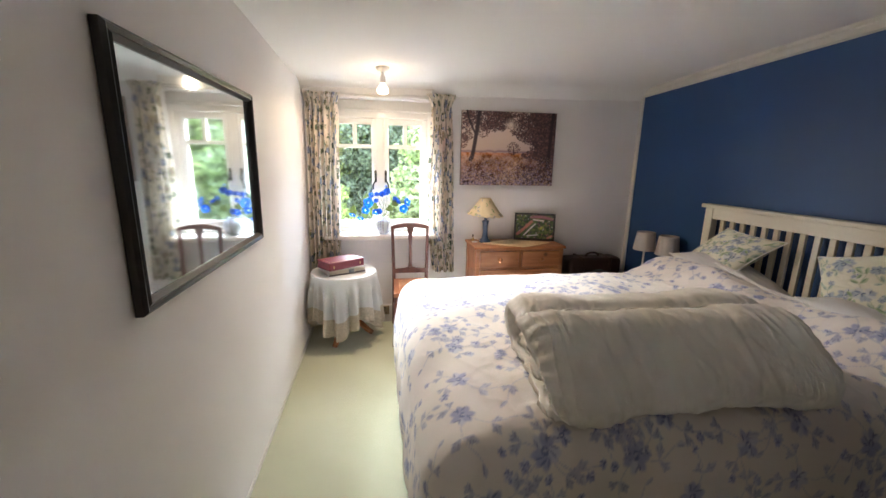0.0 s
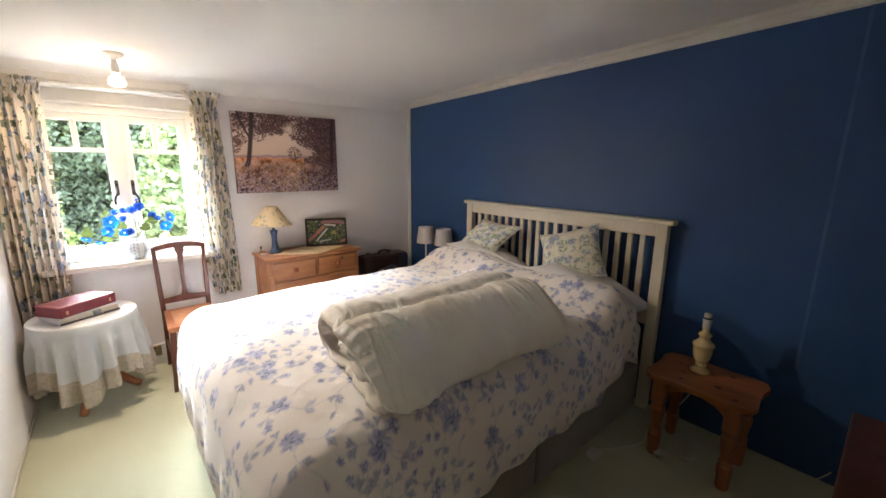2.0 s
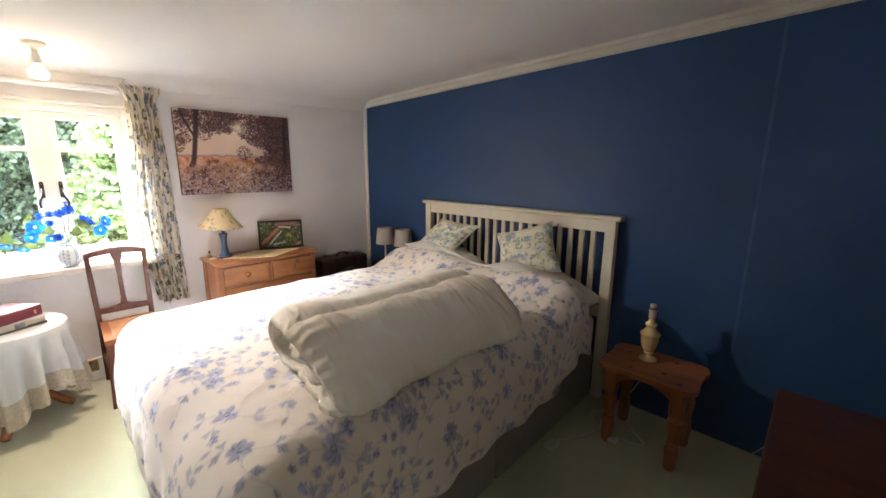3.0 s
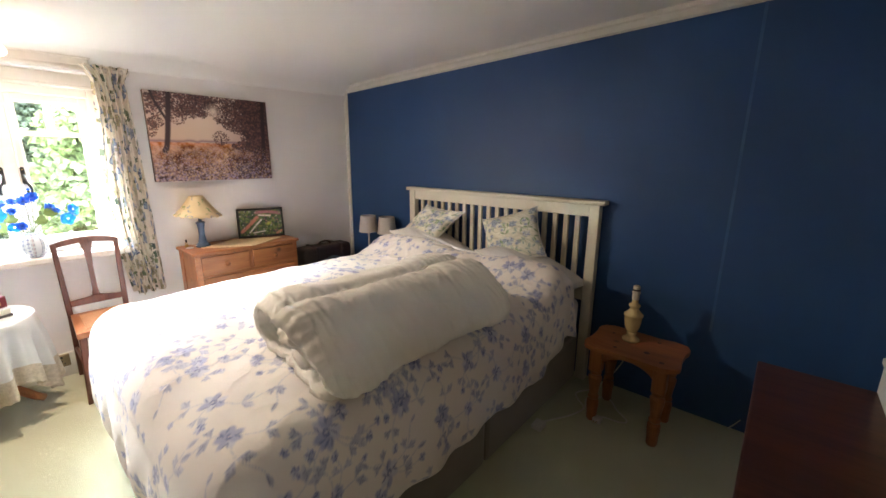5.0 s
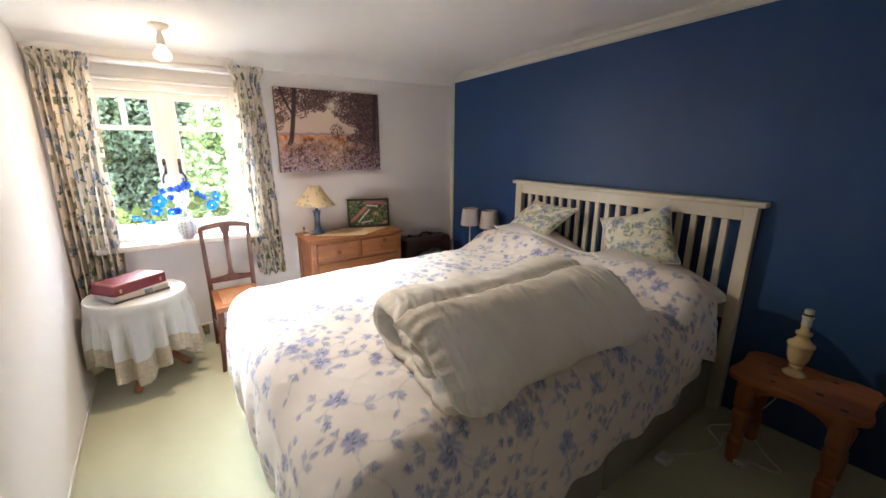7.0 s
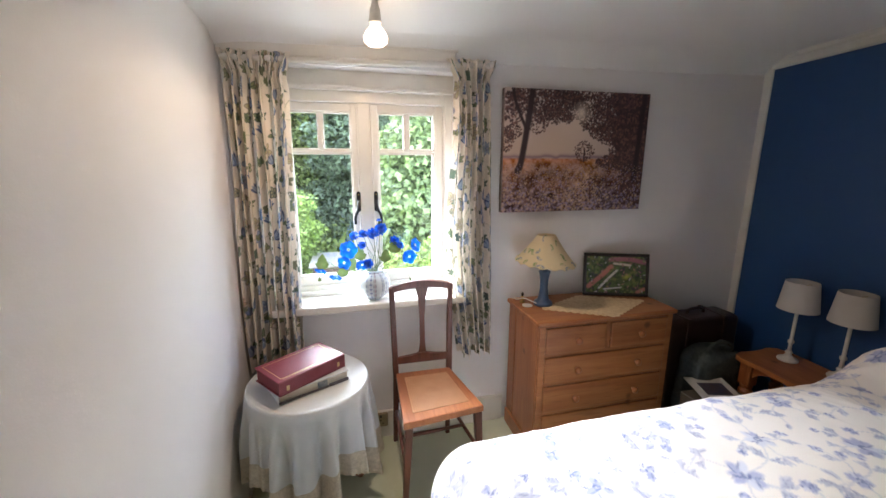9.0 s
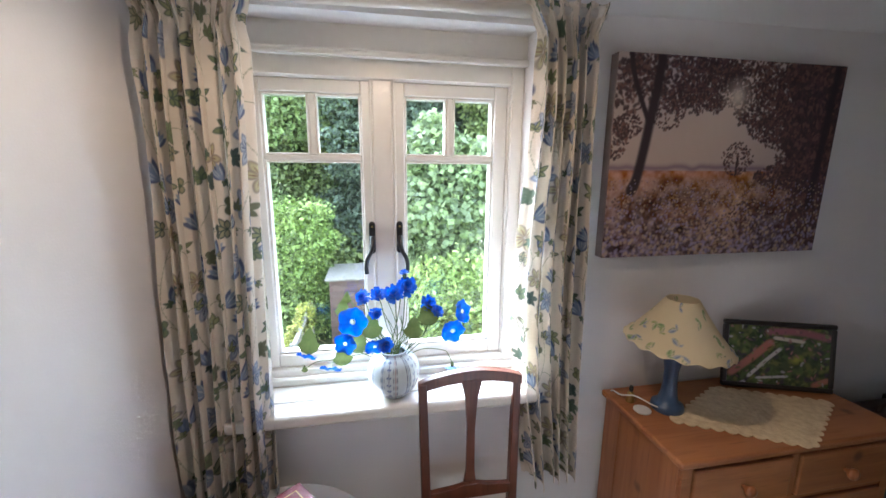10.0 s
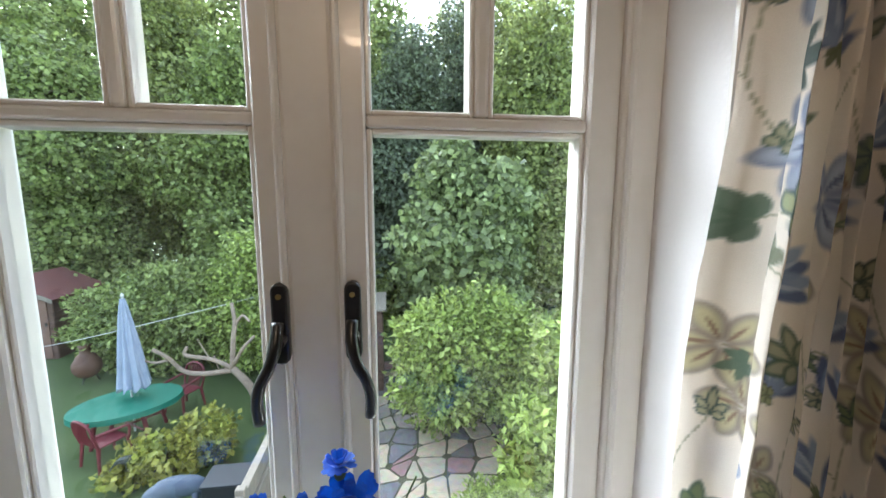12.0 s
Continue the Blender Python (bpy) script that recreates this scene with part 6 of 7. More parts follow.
for nm, b, mt in (("board", (-0.10, 0.10, -0.16, 0.16, 0, 0.006), surf("mount_card", (0.58, 0.57, 0.54), None, 9, 0.7)), ("picture", (-0.062, 0.066, 0.01, 0.11, 0.0062, 0.0075), surf("blue_dusk_print", (0.03, 0.05, 0.11), (0.09, 0.06, 0.06), 18, 0.4)), ("picture", (-0.062, 0.066, -0.12, -0.02, 0.0062, 0.0075), surf("brown_land_print", (0.08, 0.06, 0.05), (0.16, 0.12, 0.08), 18, 0.4))):
    bm = box(*b, 0.0008)
    bm.transform(mm)
    part(nm, bm, mt, mount)

# socket on the skirting
sock = thing("wall_socket", (0.77, NORTH - 0.016, 0.11), "double brass wall socket on the skirting board", "wall socket")
part("plate", box(0.700, 0.846, NORTH - 0.030, NORTH - 0.016, 0.072, 0.152, 0.004), surf("dull_brass_plate", (0.30, 0.24, 0.15), (0.22, 0.18, 0.11), 20, 0.45, metal=0.6), sock)
for px in (0.738, 0.808):
    part("switch", box(px - 0.006, px + 0.006, NORTH - 0.034, NORTH - 0.030, 0.128, 0.143, 0.001), black_iron, sock)
    for q in ((-0.011, 0.088), (0.011, 0.088), (0, 0.106)):
        part("slot", box(px + q[0] - 0.003, px + q[0] + 0.003, NORTH - 0.0308, NORTH - 0.0300, q[1], q[1] + 0.009), black_iron, sock)

# ---- vase with silk flowers on the sill ----
VX, VY, VZ = 0.800, 4.195, 0.788
vase = thing("vase", (VX, VY, VZ), "round glazed vase with blue stripes and painted sprigs", "vase")
n = 96
prof = [(0.036, 0.0), (0.039, 0.003), (0.040, 0.008), (0.061, 0.026), (0.073, 0.053), (0.076, 0.078), (0.070, 0.106), (0.054, 0.126), (0.039, 0.132), (0.037, 0.138), (0.042, 0.145)]
pp = smooth_line([(a, b, 0) for a, b in prof], 6)
prc = Print(0.42, 0.15, 420, (0.62, 0.68, 0.70))
for k in range(12):
    cx = 0.42 * k / 12
    for off in (-0.004, 0.004):
        prc.stroke([(cx + off, 0.004), (cx + off * 1.2, 0.07), (cx + off, 0.14)], 0.0013, (0.04, 0.05, 0.12), 0.9)
    prc.stroke([(cx, 0.004), (cx, 0.07), (cx, 0.14)], 0.0022, (0.30, 0.16, 0.16) if k % 2 else (0.14, 0.22, 0.36), 0.8)
    if k % 2 == 0:
        mx = cx + 0.42 / 24
        prc.stroke([(mx, 0.02), (mx + 0.001, 0.06), (mx, 0.11)], 0.0012, (0.06, 0.08, 0.20), 0.9)
        for j in range(7):
            for s in (-1, 1):
                prc.leaf(mx, 0.03 + j * 0.012, 0.004, 1.57 - s * 0.9, (0.05, 0.08, 0.24), (0.12, 0.18, 0.38), None)
nv, nu = prc.shape
th, v = np.meshgrid(np.linspace(0, 2 * np.pi, nu), np.linspace(0, 1, nv))
rr = np.interp(v, np.linspace(0, 1, len(pp)), [p.x for p in pp])
zz = np.interp(v, np.linspace(0, 1, len(pp)), [p.y for p in pp])
rr = rr * (1 + 0.018 * np.abs(np.cos(6 * th)) * np.sin(np.pi * v))
mv = printed("vase_glaze", 0.12, 0.0, 300, 0.0, 0.0)
sheet("body", np.stack([VX + rr * np.cos(th), VY + rr * np.sin(th), VZ + 0.001 + zz], -1), mv, vase, colours=prc.c, thick=0.003)
part("foot", lathe([(0.036, 0), (0.039, 0.002), (0.039, 0.008), (0.034, 0.010)], (VX, VY, VZ), 32), surf("vase_foot", (0.10, 0.12, 0.16), None, 6, 0.3), vase, smooth=True)

petal_blue = surf("blue_silk_petals", (0.012, 0.085, 0.50), (0.02, 0.15, 0.70), 60, 0.6, 0.1, 300, sheen=0.3, translucent=0.25, island=0.15)
trumpet = surf("morning_glory_silk", (0.010, 0.085, 0.56), (0.02, 0.14, 0.68), 30, 0.55, 0.1, 200, translucent=0.35)
throat = surf("pale_throat", (0.80, 0.82, 0.62), (0.70, 0.74, 0.60), 30, 0.6, translucent=0.3)
leaf_silk = surf("silk_leaves", (0.085, 0.13, 0.035), (0.15, 0.19, 0.055), 26, 0.6, 0.2, 150, translucent=0.3)
stem_green = surf("green_stems", (0.13, 0.19, 0.05), (0.10, 0.14, 0.04), 30, 0.6)
rng = random.Random(4)


def stem(end, bend, r=0.0016):
    root = Vector((VX + rng.uniform(-0.02, 0.02), VY + rng.uniform(-0.02, 0.02), VZ + 0.10))
    e = Vector(end)
    mid = (root + e) / 2 + Vector((bend[0], bend[1], bend[2]))
    return tube(smooth_line([root, root.lerp(mid, 0.5) + Vector((0, 0, 0.02)), mid, mid.lerp(e, 0.6) + Vector((0, 0, 0.01)), e], 5), r, 6)


def facing(pos, way):
    q = Vector(way).to_track_quat("Z", "Y").to_matrix().to_4x4()
    q.translation = Vector(pos)
    return q


def cornflower(pos, way, size, label=""):
    size *= 1.1
    f = thing("cornflower", pos, "ruffled deep blue silk cornflower on a thin stem", "artificial flower", "blue flowers in the vase")
    m = facing(pos, way)
    bm = bmesh.new()
    for layer, (cnt, r, lift) in enumerate(((13, 1.0, 0.25), (10, 0.72, 0.55), (7, 0.42, 0.8))):
        for k in range(cnt):
            a = 2 * math.pi * (k + 0.4 * layer) / cnt + rng.uniform(-0.12, 0.12)
            rr_ = size * r * rng.uniform(0.85, 1.1)
            w = 0.17 * size * (1.2 if layer == 0 else 1)
            pts = []
            for t_, ww in ((0.1, 0.3), (0.5, 0.7), (0.8, 1.15), (1.0, 0.95)):
                x_, z_ = rr_ * t_, size * lift * t_ * t_ * (0.9 if layer else 0.5)
                pts.append((x_, w * ww, z_))
            left = [m @ Vector((x_ * math.cos(a) - y_ * math.sin(a), x_ * math.sin(a) + y_ * math.cos(a), z_)) for x_, y_, z_ in pts]
            right = [m @ Vector((x_ * math.cos(a) + y_ * math.sin(a), x_ * math.sin(a) - y_ * math.cos(a), z_ + 0.05 * size)) for x_, y_, z_ in pts]
            lv, rv = [bm.verts.new(p) for p in left], [bm.verts.new(p) for p in right]
            for i in range(3):
                bm.faces.new((lv[i], lv[i + 1], rv[i + 1], rv[i]))
            for s_ in (-0.5, 0.5):
                tip = m @ Vector(((rr_ * 1.12) * math.cos(a + s_ * 0.16), (rr_ * 1.12) * math.sin(a + s_ * 0.16), pts[-1][2] * 1.02))
                tv = bm.verts.new(tip)
                bm.faces.new((lv[3], tv, rv[3]))
    part("petals", bm, petal_blue, f)
    bm = lathe([(0.0015, -0.016), (0.0045, -0.013), (0.006, -0.006), (0.004, 0.0)], (0, 0, 0), 10)
    bm.transform(m)
    part("calyx", bm, stem_green, f, smooth=True)
    return f


def glory(pos, way, size):
    f = thing("morning_glory", pos, "open bright blue silk trumpet flower with pale throat", "artificial flower", "blue flowers in the vase")
    m = facing(pos, way)
    bm, bt = bmesh.new(), bmesh.new()
    nn = 40
    rings = []
    for r_, z_ in ((0.08, -0.60), (0.10, -0.32), (0.20, -0.10), (0.45, 0.04), (0.74, 0.08), (0.96, 0.03), (1.04, -0.06)):
        rings.append([m @ Vector((size * r_ * (1 + (0.07 * math.cos(5 * a) + 0.03 * math.sin(11 * a) if r_ > 0.5 else 0)) * math.cos(a), size * r_ * (1 + (0.07 * math.cos(5 * a) + 0.03 * math.sin(11 * a) if r_ > 0.5 else 0)) * math.sin(a), size * (z_ + 0.11 * r_ * r_ * math.sin(5 * a + 1) + 0.05 * r_ * r_ * math.sin(13 * a)))) for a in (2 * math.pi * k / nn for k in range(nn))])
    for dest, sub in ((bt, rings[:3]), (bm, rings[2:])):
        vr = [[dest.verts.new(p) for p in ring_] for ring_ in sub]
        for a_, b_ in zip(vr, vr[1:]):
            for k in range(nn):
                dest.faces.new((a_[k], a_[(k + 1) % nn], b_[(k + 1) % nn], b_[k]))
    part("trumpet", bm, trumpet, f, smooth=True)
    part("throat", bt, throat, f, "pale yellow-white flower throat", smooth=True)
    return f


def big_leaf(pos, way, size, lobes=True):
    f = thing("silk_leaf", pos, "olive green silk leaf among the blue flowers", "artificial leaf", "leaves in the vase")
    m = facing(pos, way)
    bm = bmesh.new()
    shape = [(0, -1.0), (0.18, -1.02), (0.62, -0.80), (0.92, -0.30), (0.62, -0.05), (0.55, 0.30), (0.34, 0.62), (0, 1.1)]
    vs_r = [bm.verts.new(m @ Vector((x_ * size, y_ * size, 0.18 * size * abs(x_) + 0.12 * size * math.sin(y_ * 3)))) for x_, y_ in shape]
    vs_l = [bm.verts.new(m @ Vector((-x_ * size, y_ * size * (1 if i else 1), 0.22 * size * abs(x_) + 0.12 * size * math.sin(y_ * 3)))) for i, (x_, y_) in enumerate(shape[1:-1])]
    spine = [vs_r[0]] + [bm.verts.new(m @ Vector((0, y_ * size, 0.12 * size * math.sin(y_ * 3)))) for x_, y_ in shape[1:-1]] + [vs_r[-1]]
    for side in (vs_r, [vs_r[0]] + vs_l + [vs_r[-1]]):
        for i in range(7):
            quad = [spine[i], side[i], side[i + 1], spine[i + 1]]
            quad = [q for k, q in enumerate(quad) if q not in quad[:k]]
            if len(quad) > 2:
                bm.faces.new(quad)
    part("blade", bm, leaf_silk, f, smooth=True)
    return f


stems = thing("flower_stems", (VX, VY, VZ + 0.09), "bunch of thin green artificial stems in the vase", "artificial stems")
bm = bmesh.new()
FLOWERS = [("g", (0.685, 4.130, 1.053), (-0.1, -1, 0.1), 0.036), ("g", (0.663, 4.118, 0.994), (-0.3, -1, -0.1), 0.028), ("g", (0.745, 4.118, 0.979), (0.1, -1, -0.5), 0.026), ("g", (0.623, 4.118, 0.925), (-0.2, -0.6, -0.9), 0.026), ("g", (0.970, 4.130, 1.005), (0.1, -1, -0.1), 0.031), ("g", (1.003, 4.145, 1.060), (0.7, -0.8, 0.3), 0.030), ("g", (0.556, 4.15, 0.952), (-0.3, -0.6, -0.8), 0.024),
           ("c", (0.714, 4.17, 1.110), (-0.4, -0.7, 0.5), 0.020), ("c", (0.757, 4.17, 1.116), (0, -0.7, 0.7), 0.020), ("c", (0.802, 4.15, 1.122), (-0.2, -0.8, 0.6), 0.024), ("c", (0.838, 4.15, 1.142), (0.1, -0.9, 0.5), 0.026), ("c", (0.832, 4.155, 1.180), (0, -0.1, 1), 0.013), ("c", (0.905, 4.19, 1.073), (0.3, -0.8, 0.5), 0.022), ("c", (0.978, 4.17, 0.872), (0, -0.3, -1), 0.020), ("c", (0.748, 4.15, 1.070), (0.2, -0.9, -0.2), 0.017), ("c", (0.772, 4.115, 0.985), (0.3, -1, 0.0), 0.020), ("c", (0.930, 4.17, 1.055), (0.3, -0.7, 0.6), 0.017)]
for kind, pos, way, size in FLOWERS:
    (glory if kind == "g" else cornflower)(pos, way, size * (1.08 if kind == "g" else 1.0))
    back = Vector(pos) - Vector(way).normalized() * size * (0.5 if kind == "g" else 0.5)
    bend = (0.3 * (pos[0] - VX), 0.0, 0.035) if pos[2] < 1.03 else (0.12 * (pos[0] - VX), 0, 0.01)
    bm2 = stem(back, bend, 0.0014)
    me = bpy.data.meshes.new("tmp")
    bm2.to_mesh(me)
    bm2.free()
    bm.from_mesh(me)
    bpy.data.meshes.remove(me)
for pos, way, size in (((0.660, 4.165, 1.083), (-0.3, -1, 0.3), 0.026), ((0.672, 4.165, 1.115), (-0.5, -0.8, 0.2), 0.016), ((0.735, 4.15, 1.030), (0.2, -0.8, 0.6), 0.034), ((0.700, 4.15, 0.985), (0.0, -1, 0.1), 0.030), ((0.566, 4.15, 0.998), (-0.2, -0.9, 0.3), 0.034), ((0.655, 4.13, 0.958), (0.1, -1, 0.0), 0.030), ((0.900, 4.17, 1.050), (0.1, -0.7, 0.7), 0.036), ((0.86, 4.18, 1.005), (-0.2, -0.8, 0.6), 0.032), ((0.985, 4.16, 1.075), (0.3, -0.9, 0.2), 0.022), ((0.548, 4.15, 0.915), (0, -1, 0), 0.010)):
    big_leaf(pos, way, size * 1.05)
    bm2 = stem(pos, (0.2 * (pos[0] - VX), 0, 0.02), 0.0012)
    me = bpy.data.meshes.new("tmp")
    bm2.to_mesh(me)
    bm2.free()
    bm.from_mesh(me)
    bpy.data.meshes.remove(me)
for k in range(10):
    pos = (VX + rng.uniform(-0.09, 0.12), VY + rng.uniform(-0.03, 0.02), VZ + rng.uniform(0.22, 0.33))
    bm2 = stem(pos, (0.02, 0, 0.01), 0.0011)
    me = bpy.data.meshes.new("tmp")
    bm2.to_mesh(me)
    bm2.free()
    bm.from_mesh(me)
    bpy.data.meshes.remove(me)
part("stem_bunch", bm, stem_green, stems, smooth=True)["kind"] = "stuff"

# ---- the garden below the window ----
GZ, LOWER = -2.6, 0.5
indoors = set(bpy.data.objects)
grass_mat = surf("lawn_grass", (0.11, 0.155, 0.045), (0.075, 0.115, 0.032), 1.3, 0.95, 0.9, 60, dist=0.03)
tagged(part("ground", box(-400, 400, 4.7, 700, GZ - 0.5, GZ), grass_mat), "mown green lawn and ground of the garden", "lawn", kind="structure")
tagged(part("ground", box(-400, 400, -300, 4.7, GZ - 0.5, GZ), grass_mat), "ground round the house", "ground", kind="structure")
tagged(part("wall_below", box(LEFT - 0.25, RIGHT + 0.25, SOUTH - 0.25, NORTH + 0.28, GZ - 0.1, -0.25), surf("render_wall", (0.55, 0.52, 0.47), (0.48, 0.46, 0.42), 2, 0.9, 0.4, 60)), "pale rendered house wall below the bedroom", "house wall", kind="structure")


def leaf_mat(name, a, b, trans=0.3):
    return surf(name, a, b, 1.8, 0.55, 0.0, 20, translucent=trans, island=0.6)


laurel = leaf_mat("laurel_leaves", (0.21, 0.27, 0.07), (0.38, 0.42, 0.15))
bright_leaf = leaf_mat("bright_shrub_leaves", (0.25, 0.33, 0.07), (0.43, 0.49, 0.14))
maple_leaf = leaf_mat("maple_leaves", (0.24, 0.29, 0.10), (0.38, 0.42, 0.20))
wood_leaf = leaf_mat("woodland_leaves", (0.20, 0.24, 0.06), (0.40, 0.42, 0.15))
dark_leaf = leaf_mat("dark_conifer_leaves", (0.14, 0.16, 0.09), (0.21, 0.24, 0.14))
yellow_leaf = leaf_mat("yellowing_leaves", (0.260, 0.299, 0.058), (0.442, 0.390, 0.078))
bark = surf("grey_bark", (0.12, 0.095, 0.07), (0.07, 0.055, 0.04), 6, 0.9, 0.8, 40, dist=0.02)
pale_bark = surf("pale_bare_wood", (0.42, 0.33, 0.24), (0.26, 0.19, 0.14), 9, 0.85, 0.5, 50, dist=0.01)


def leaves(name, blobs, count, size, mat_, parent, seed, narrow=0.42, clump=0.5):
    """Many small folded leaves, gathered in clumps over and in rounded masses."""
    rng = np.random.default_rng(seed)
    vol = np.array([b[3] * b[4] * b[5] for b in blobs]) ** 0.67
    pick = rng.choice(len(blobs), count, p=vol / vol.sum())
    B = np.array(blobs, float)[pick]
    nc = max(count // 42, 8)
    cd = rng.normal(size=(nc, 3))
    cd /= np.linalg.norm(cd, axis=1)[:, None]
    which = rng.integers(0, nc, count)
    d = cd[which] + rng.normal(size=(count, 3)) * 0.115 * (1 + clump)
    d /= np.linalg.norm(d, axis=1)[:, None]
    depth = 1 - 0.55 * rng.random(count) ** 2.2 + 0.10 * rng.normal(size=count) * clump
    lump = 1 + 0.14 * np.sin(d[:, 0] * 7 + B[:, 0] * 3) * np.sin(d[:, 1] * 6 + 2) + 0.12 * np.sin(d[:, 2] * 9 + B[:, 1])
    c = B[:, :3] + d * B[:, 3:6] * (depth * lump)[:, None]
    tip = d * 0.6 + rng.normal(size=(count, 3)) * 0.7 + np.array([0, 0, -0.12])
    tip /= np.linalg.norm(tip, axis=1)[:, None]
    side = np.cross(tip, d + 0.4 * rng.normal(size=(count, 3)))
    side /= np.linalg.norm(side, axis=1)[:, None] + 1e-9
    up = np.cross(side, tip)
    s = (size * (0.6 + 0.8 * rng.random(count)))[:, None]
    v = np.stack([c, c + tip * s * 0.5 + side * s * narrow + up * s * 0.1, c + tip * s, c + tip * s * 0.5 - side * s * narrow + up * s * 0.1], 1)
    idx = np.arange(count * 4).reshape(-1, 4)
    quads = np.stack([idx[:, 0], idx[:, 1], idx[:, 2], idx[:, 3]], -1)
    mesh = bpy.data.meshes.new(name)
    mesh.vertices.add(count * 4)
    mesh.vertices.foreach_set("co", v.reshape(-1).astype(np.float32))
    mesh.loops.add(quads.size)
    mesh.loops.foreach_set("vertex_index", quads.reshape(-1).astype(np.int32))
    mesh.polygons.add(count)
    mesh.polygons.foreach_set("loop_start", np.arange(0, quads.size, 4, dtype=np.int32))
    mesh.update(calc_edges=True)
    ob = finish(name, mesh, mat_, parent, "", False)
    ob["kind"] = "stuff"
    return ob


def tree(name, x, y, height, spread, label, category, count, size, mat_, seed, trunk_r=0.16, low=0.25, group="", narrow=0.42):
    rng = random.Random(seed)
    t = thing(name, (x, y, GZ), label, category, group)
    top = GZ + height
    pts = [(x, y, GZ), (x + rng.uniform(-0.1, 0.1), y, GZ + height * 0.3), (x + rng.uniform(-0.3, 0.3), y + 0.1, GZ + height * 0.6), (x + rng.uniform(-0.3, 0.3), y, top - height * 0.12)]
    pts = smooth_line(pts, 5)
    part("trunk", tube(pts, [trunk_r * (1 - 0.8 * k / len(pts)) for k in range(len(pts))], 10), bark, t, smooth=True)
    blobs = []
    for k in range(9):
        a, zf = rng.uniform(0, 6.28), low + (1 - low) * (k + 0.5) / 9
        rad = spread * (0.35 + 0.65 * math.sin(math.pi * min(0.95, (zf - low) / (1 - low) * 0.8 + 0.16)))
        off = rad * rng.uniform(0.2, 0.5)
        bx, by, bz = x + off * math.cos(a), y + off * math.sin(a) * 0.7, GZ + height * zf * 0.95
        blobs.append((bx, by, bz, rad * rng.uniform(0.55, 0.8), rad * rng.uniform(0.5, 0.7), height * rng.uniform(0.10, 0.17)))
        if k % 2 == 0:
            s = pts[min(len(pts) - 1, int(zf * len(pts)))]
            part("limb", tube(smooth_line([s - Vector((0, 0, height * 0.06)), s.lerp(Vector((bx, by, bz)), 0.5) - Vector((0, 0, 0.1)), (bx, by, bz)], 4), [trunk_r * 0.35 * (1 - 0.06 * q) for q in range(9)], 6), bark, t, smooth=True)
    leaves("crown", blobs, count, size, mat_, t, seed, narrow)
    return t


def shrub(name, blobs, label, count, size, mat_, seed, narrow=0.4):
    x, y = blobs[0][0], blobs[0][1]
    t = thing(name, (x, y, GZ), label, "shrub")
    rng = random.Random(seed)
    for k in range(5):
        b = blobs[k % len(blobs)]
        part("stem", tube(smooth_line([(x + rng.uniform(-0.15, 0.15), y + rng.uniform(-0.1, 0.1), GZ), ((x + b[0]) / 2, (y + b[1]) / 2, (GZ + b[2]) / 2), (b[0], b[1], b[2])], 4), [0.035 - 0.003 * q for q in range(9)], 6), bark, t, smooth=True)
    leaves("crown", blobs, count, size, mat_, t, seed, narrow)
    return t


shrub("laurel_bush", [(-5.0, 14.6, -1.3, 1.5, 0.9, 1.3), (-3.6, 14.4, -1.0, 1.3, 0.9, 1.25), (-6.3, 15.0, -1.5, 1.1, 0.8, 1.1), (-4.4, 14.6, -0.6, 1.1, 0.8, 0.9)], "broad dark green laurel bush behind the lawn", 24000, 0.13, laurel, 41, 0.3)
shrub("tall_bush", [(-1.95, 13.7, -0.6, 1.15, 0.95, 1.7), (-1.1, 13.9, 0.1, 0.95, 0.9, 1.1), (-2.6, 13.8, -0.9, 0.9, 0.8, 1.4), (-1.35, 13.6, -1.4, 1.0, 0.9, 1.2)], "tall rounded pale green flowering bush beside the fence", 24000, 0.11, bright_leaf, 42, 0.34)
shrub("hedge_bush", [(1.95, 10.9, -1.3, 1.05, 0.85, 1.25), (2.75, 11.0, -1.2, 1.05, 0.85, 1.3), (3.4, 10.6, -1.4, 0.8, 0.8, 1.2), (1.75, 10.7, -0.7, 0.75, 0.6, 0.7)], "bushy bright green shrub beside the stone path", 17000, 0.125, bright_leaf, 43, 0.3)
shrub("laurel_bush", [(3.45, 9.0, -1.8, 0.85, 0.8, 0.95), (3.9, 9.6, -1.0, 0.8, 0.8, 1.1), (3.0, 8.6, -2.2, 0.6, 0.6, 0.5)], "glossy green laurel spreading over the path edge", 7000, 0.14, bright_leaf, 44, 0.28)
shrub("fern_clump", [(2.15, 8.5, -2.35, 0.45, 0.4, 0.3), (2.5, 8.2, -2.3, 0.4, 0.4, 0.35)], "pale green ferns at the edge of the paving", 2600, 0.10, bright_leaf, 45, 0.16)
shrub("yellowing_shrub", [(-2.75, 10.3, -2.25, 0.62, 0.5, 0.42), (-2.25, 10.5, -2.15, 0.45, 0.45, 0.5), (-3.2, 10.1, -2.4, 0.35, 0.35, 0.25)], "low shrub with yellow and green leaves on the lawn", 2600, 0.10, yellow_leaf, 46, 0.42)
tree("maple_tree", 2.75, 13.6, 5.9, 1.75, "young maple with broad mid-green leaves", "tree", 22000, 0.15, maple_leaf, 51, 0.08, 0.22, narrow=0.55)
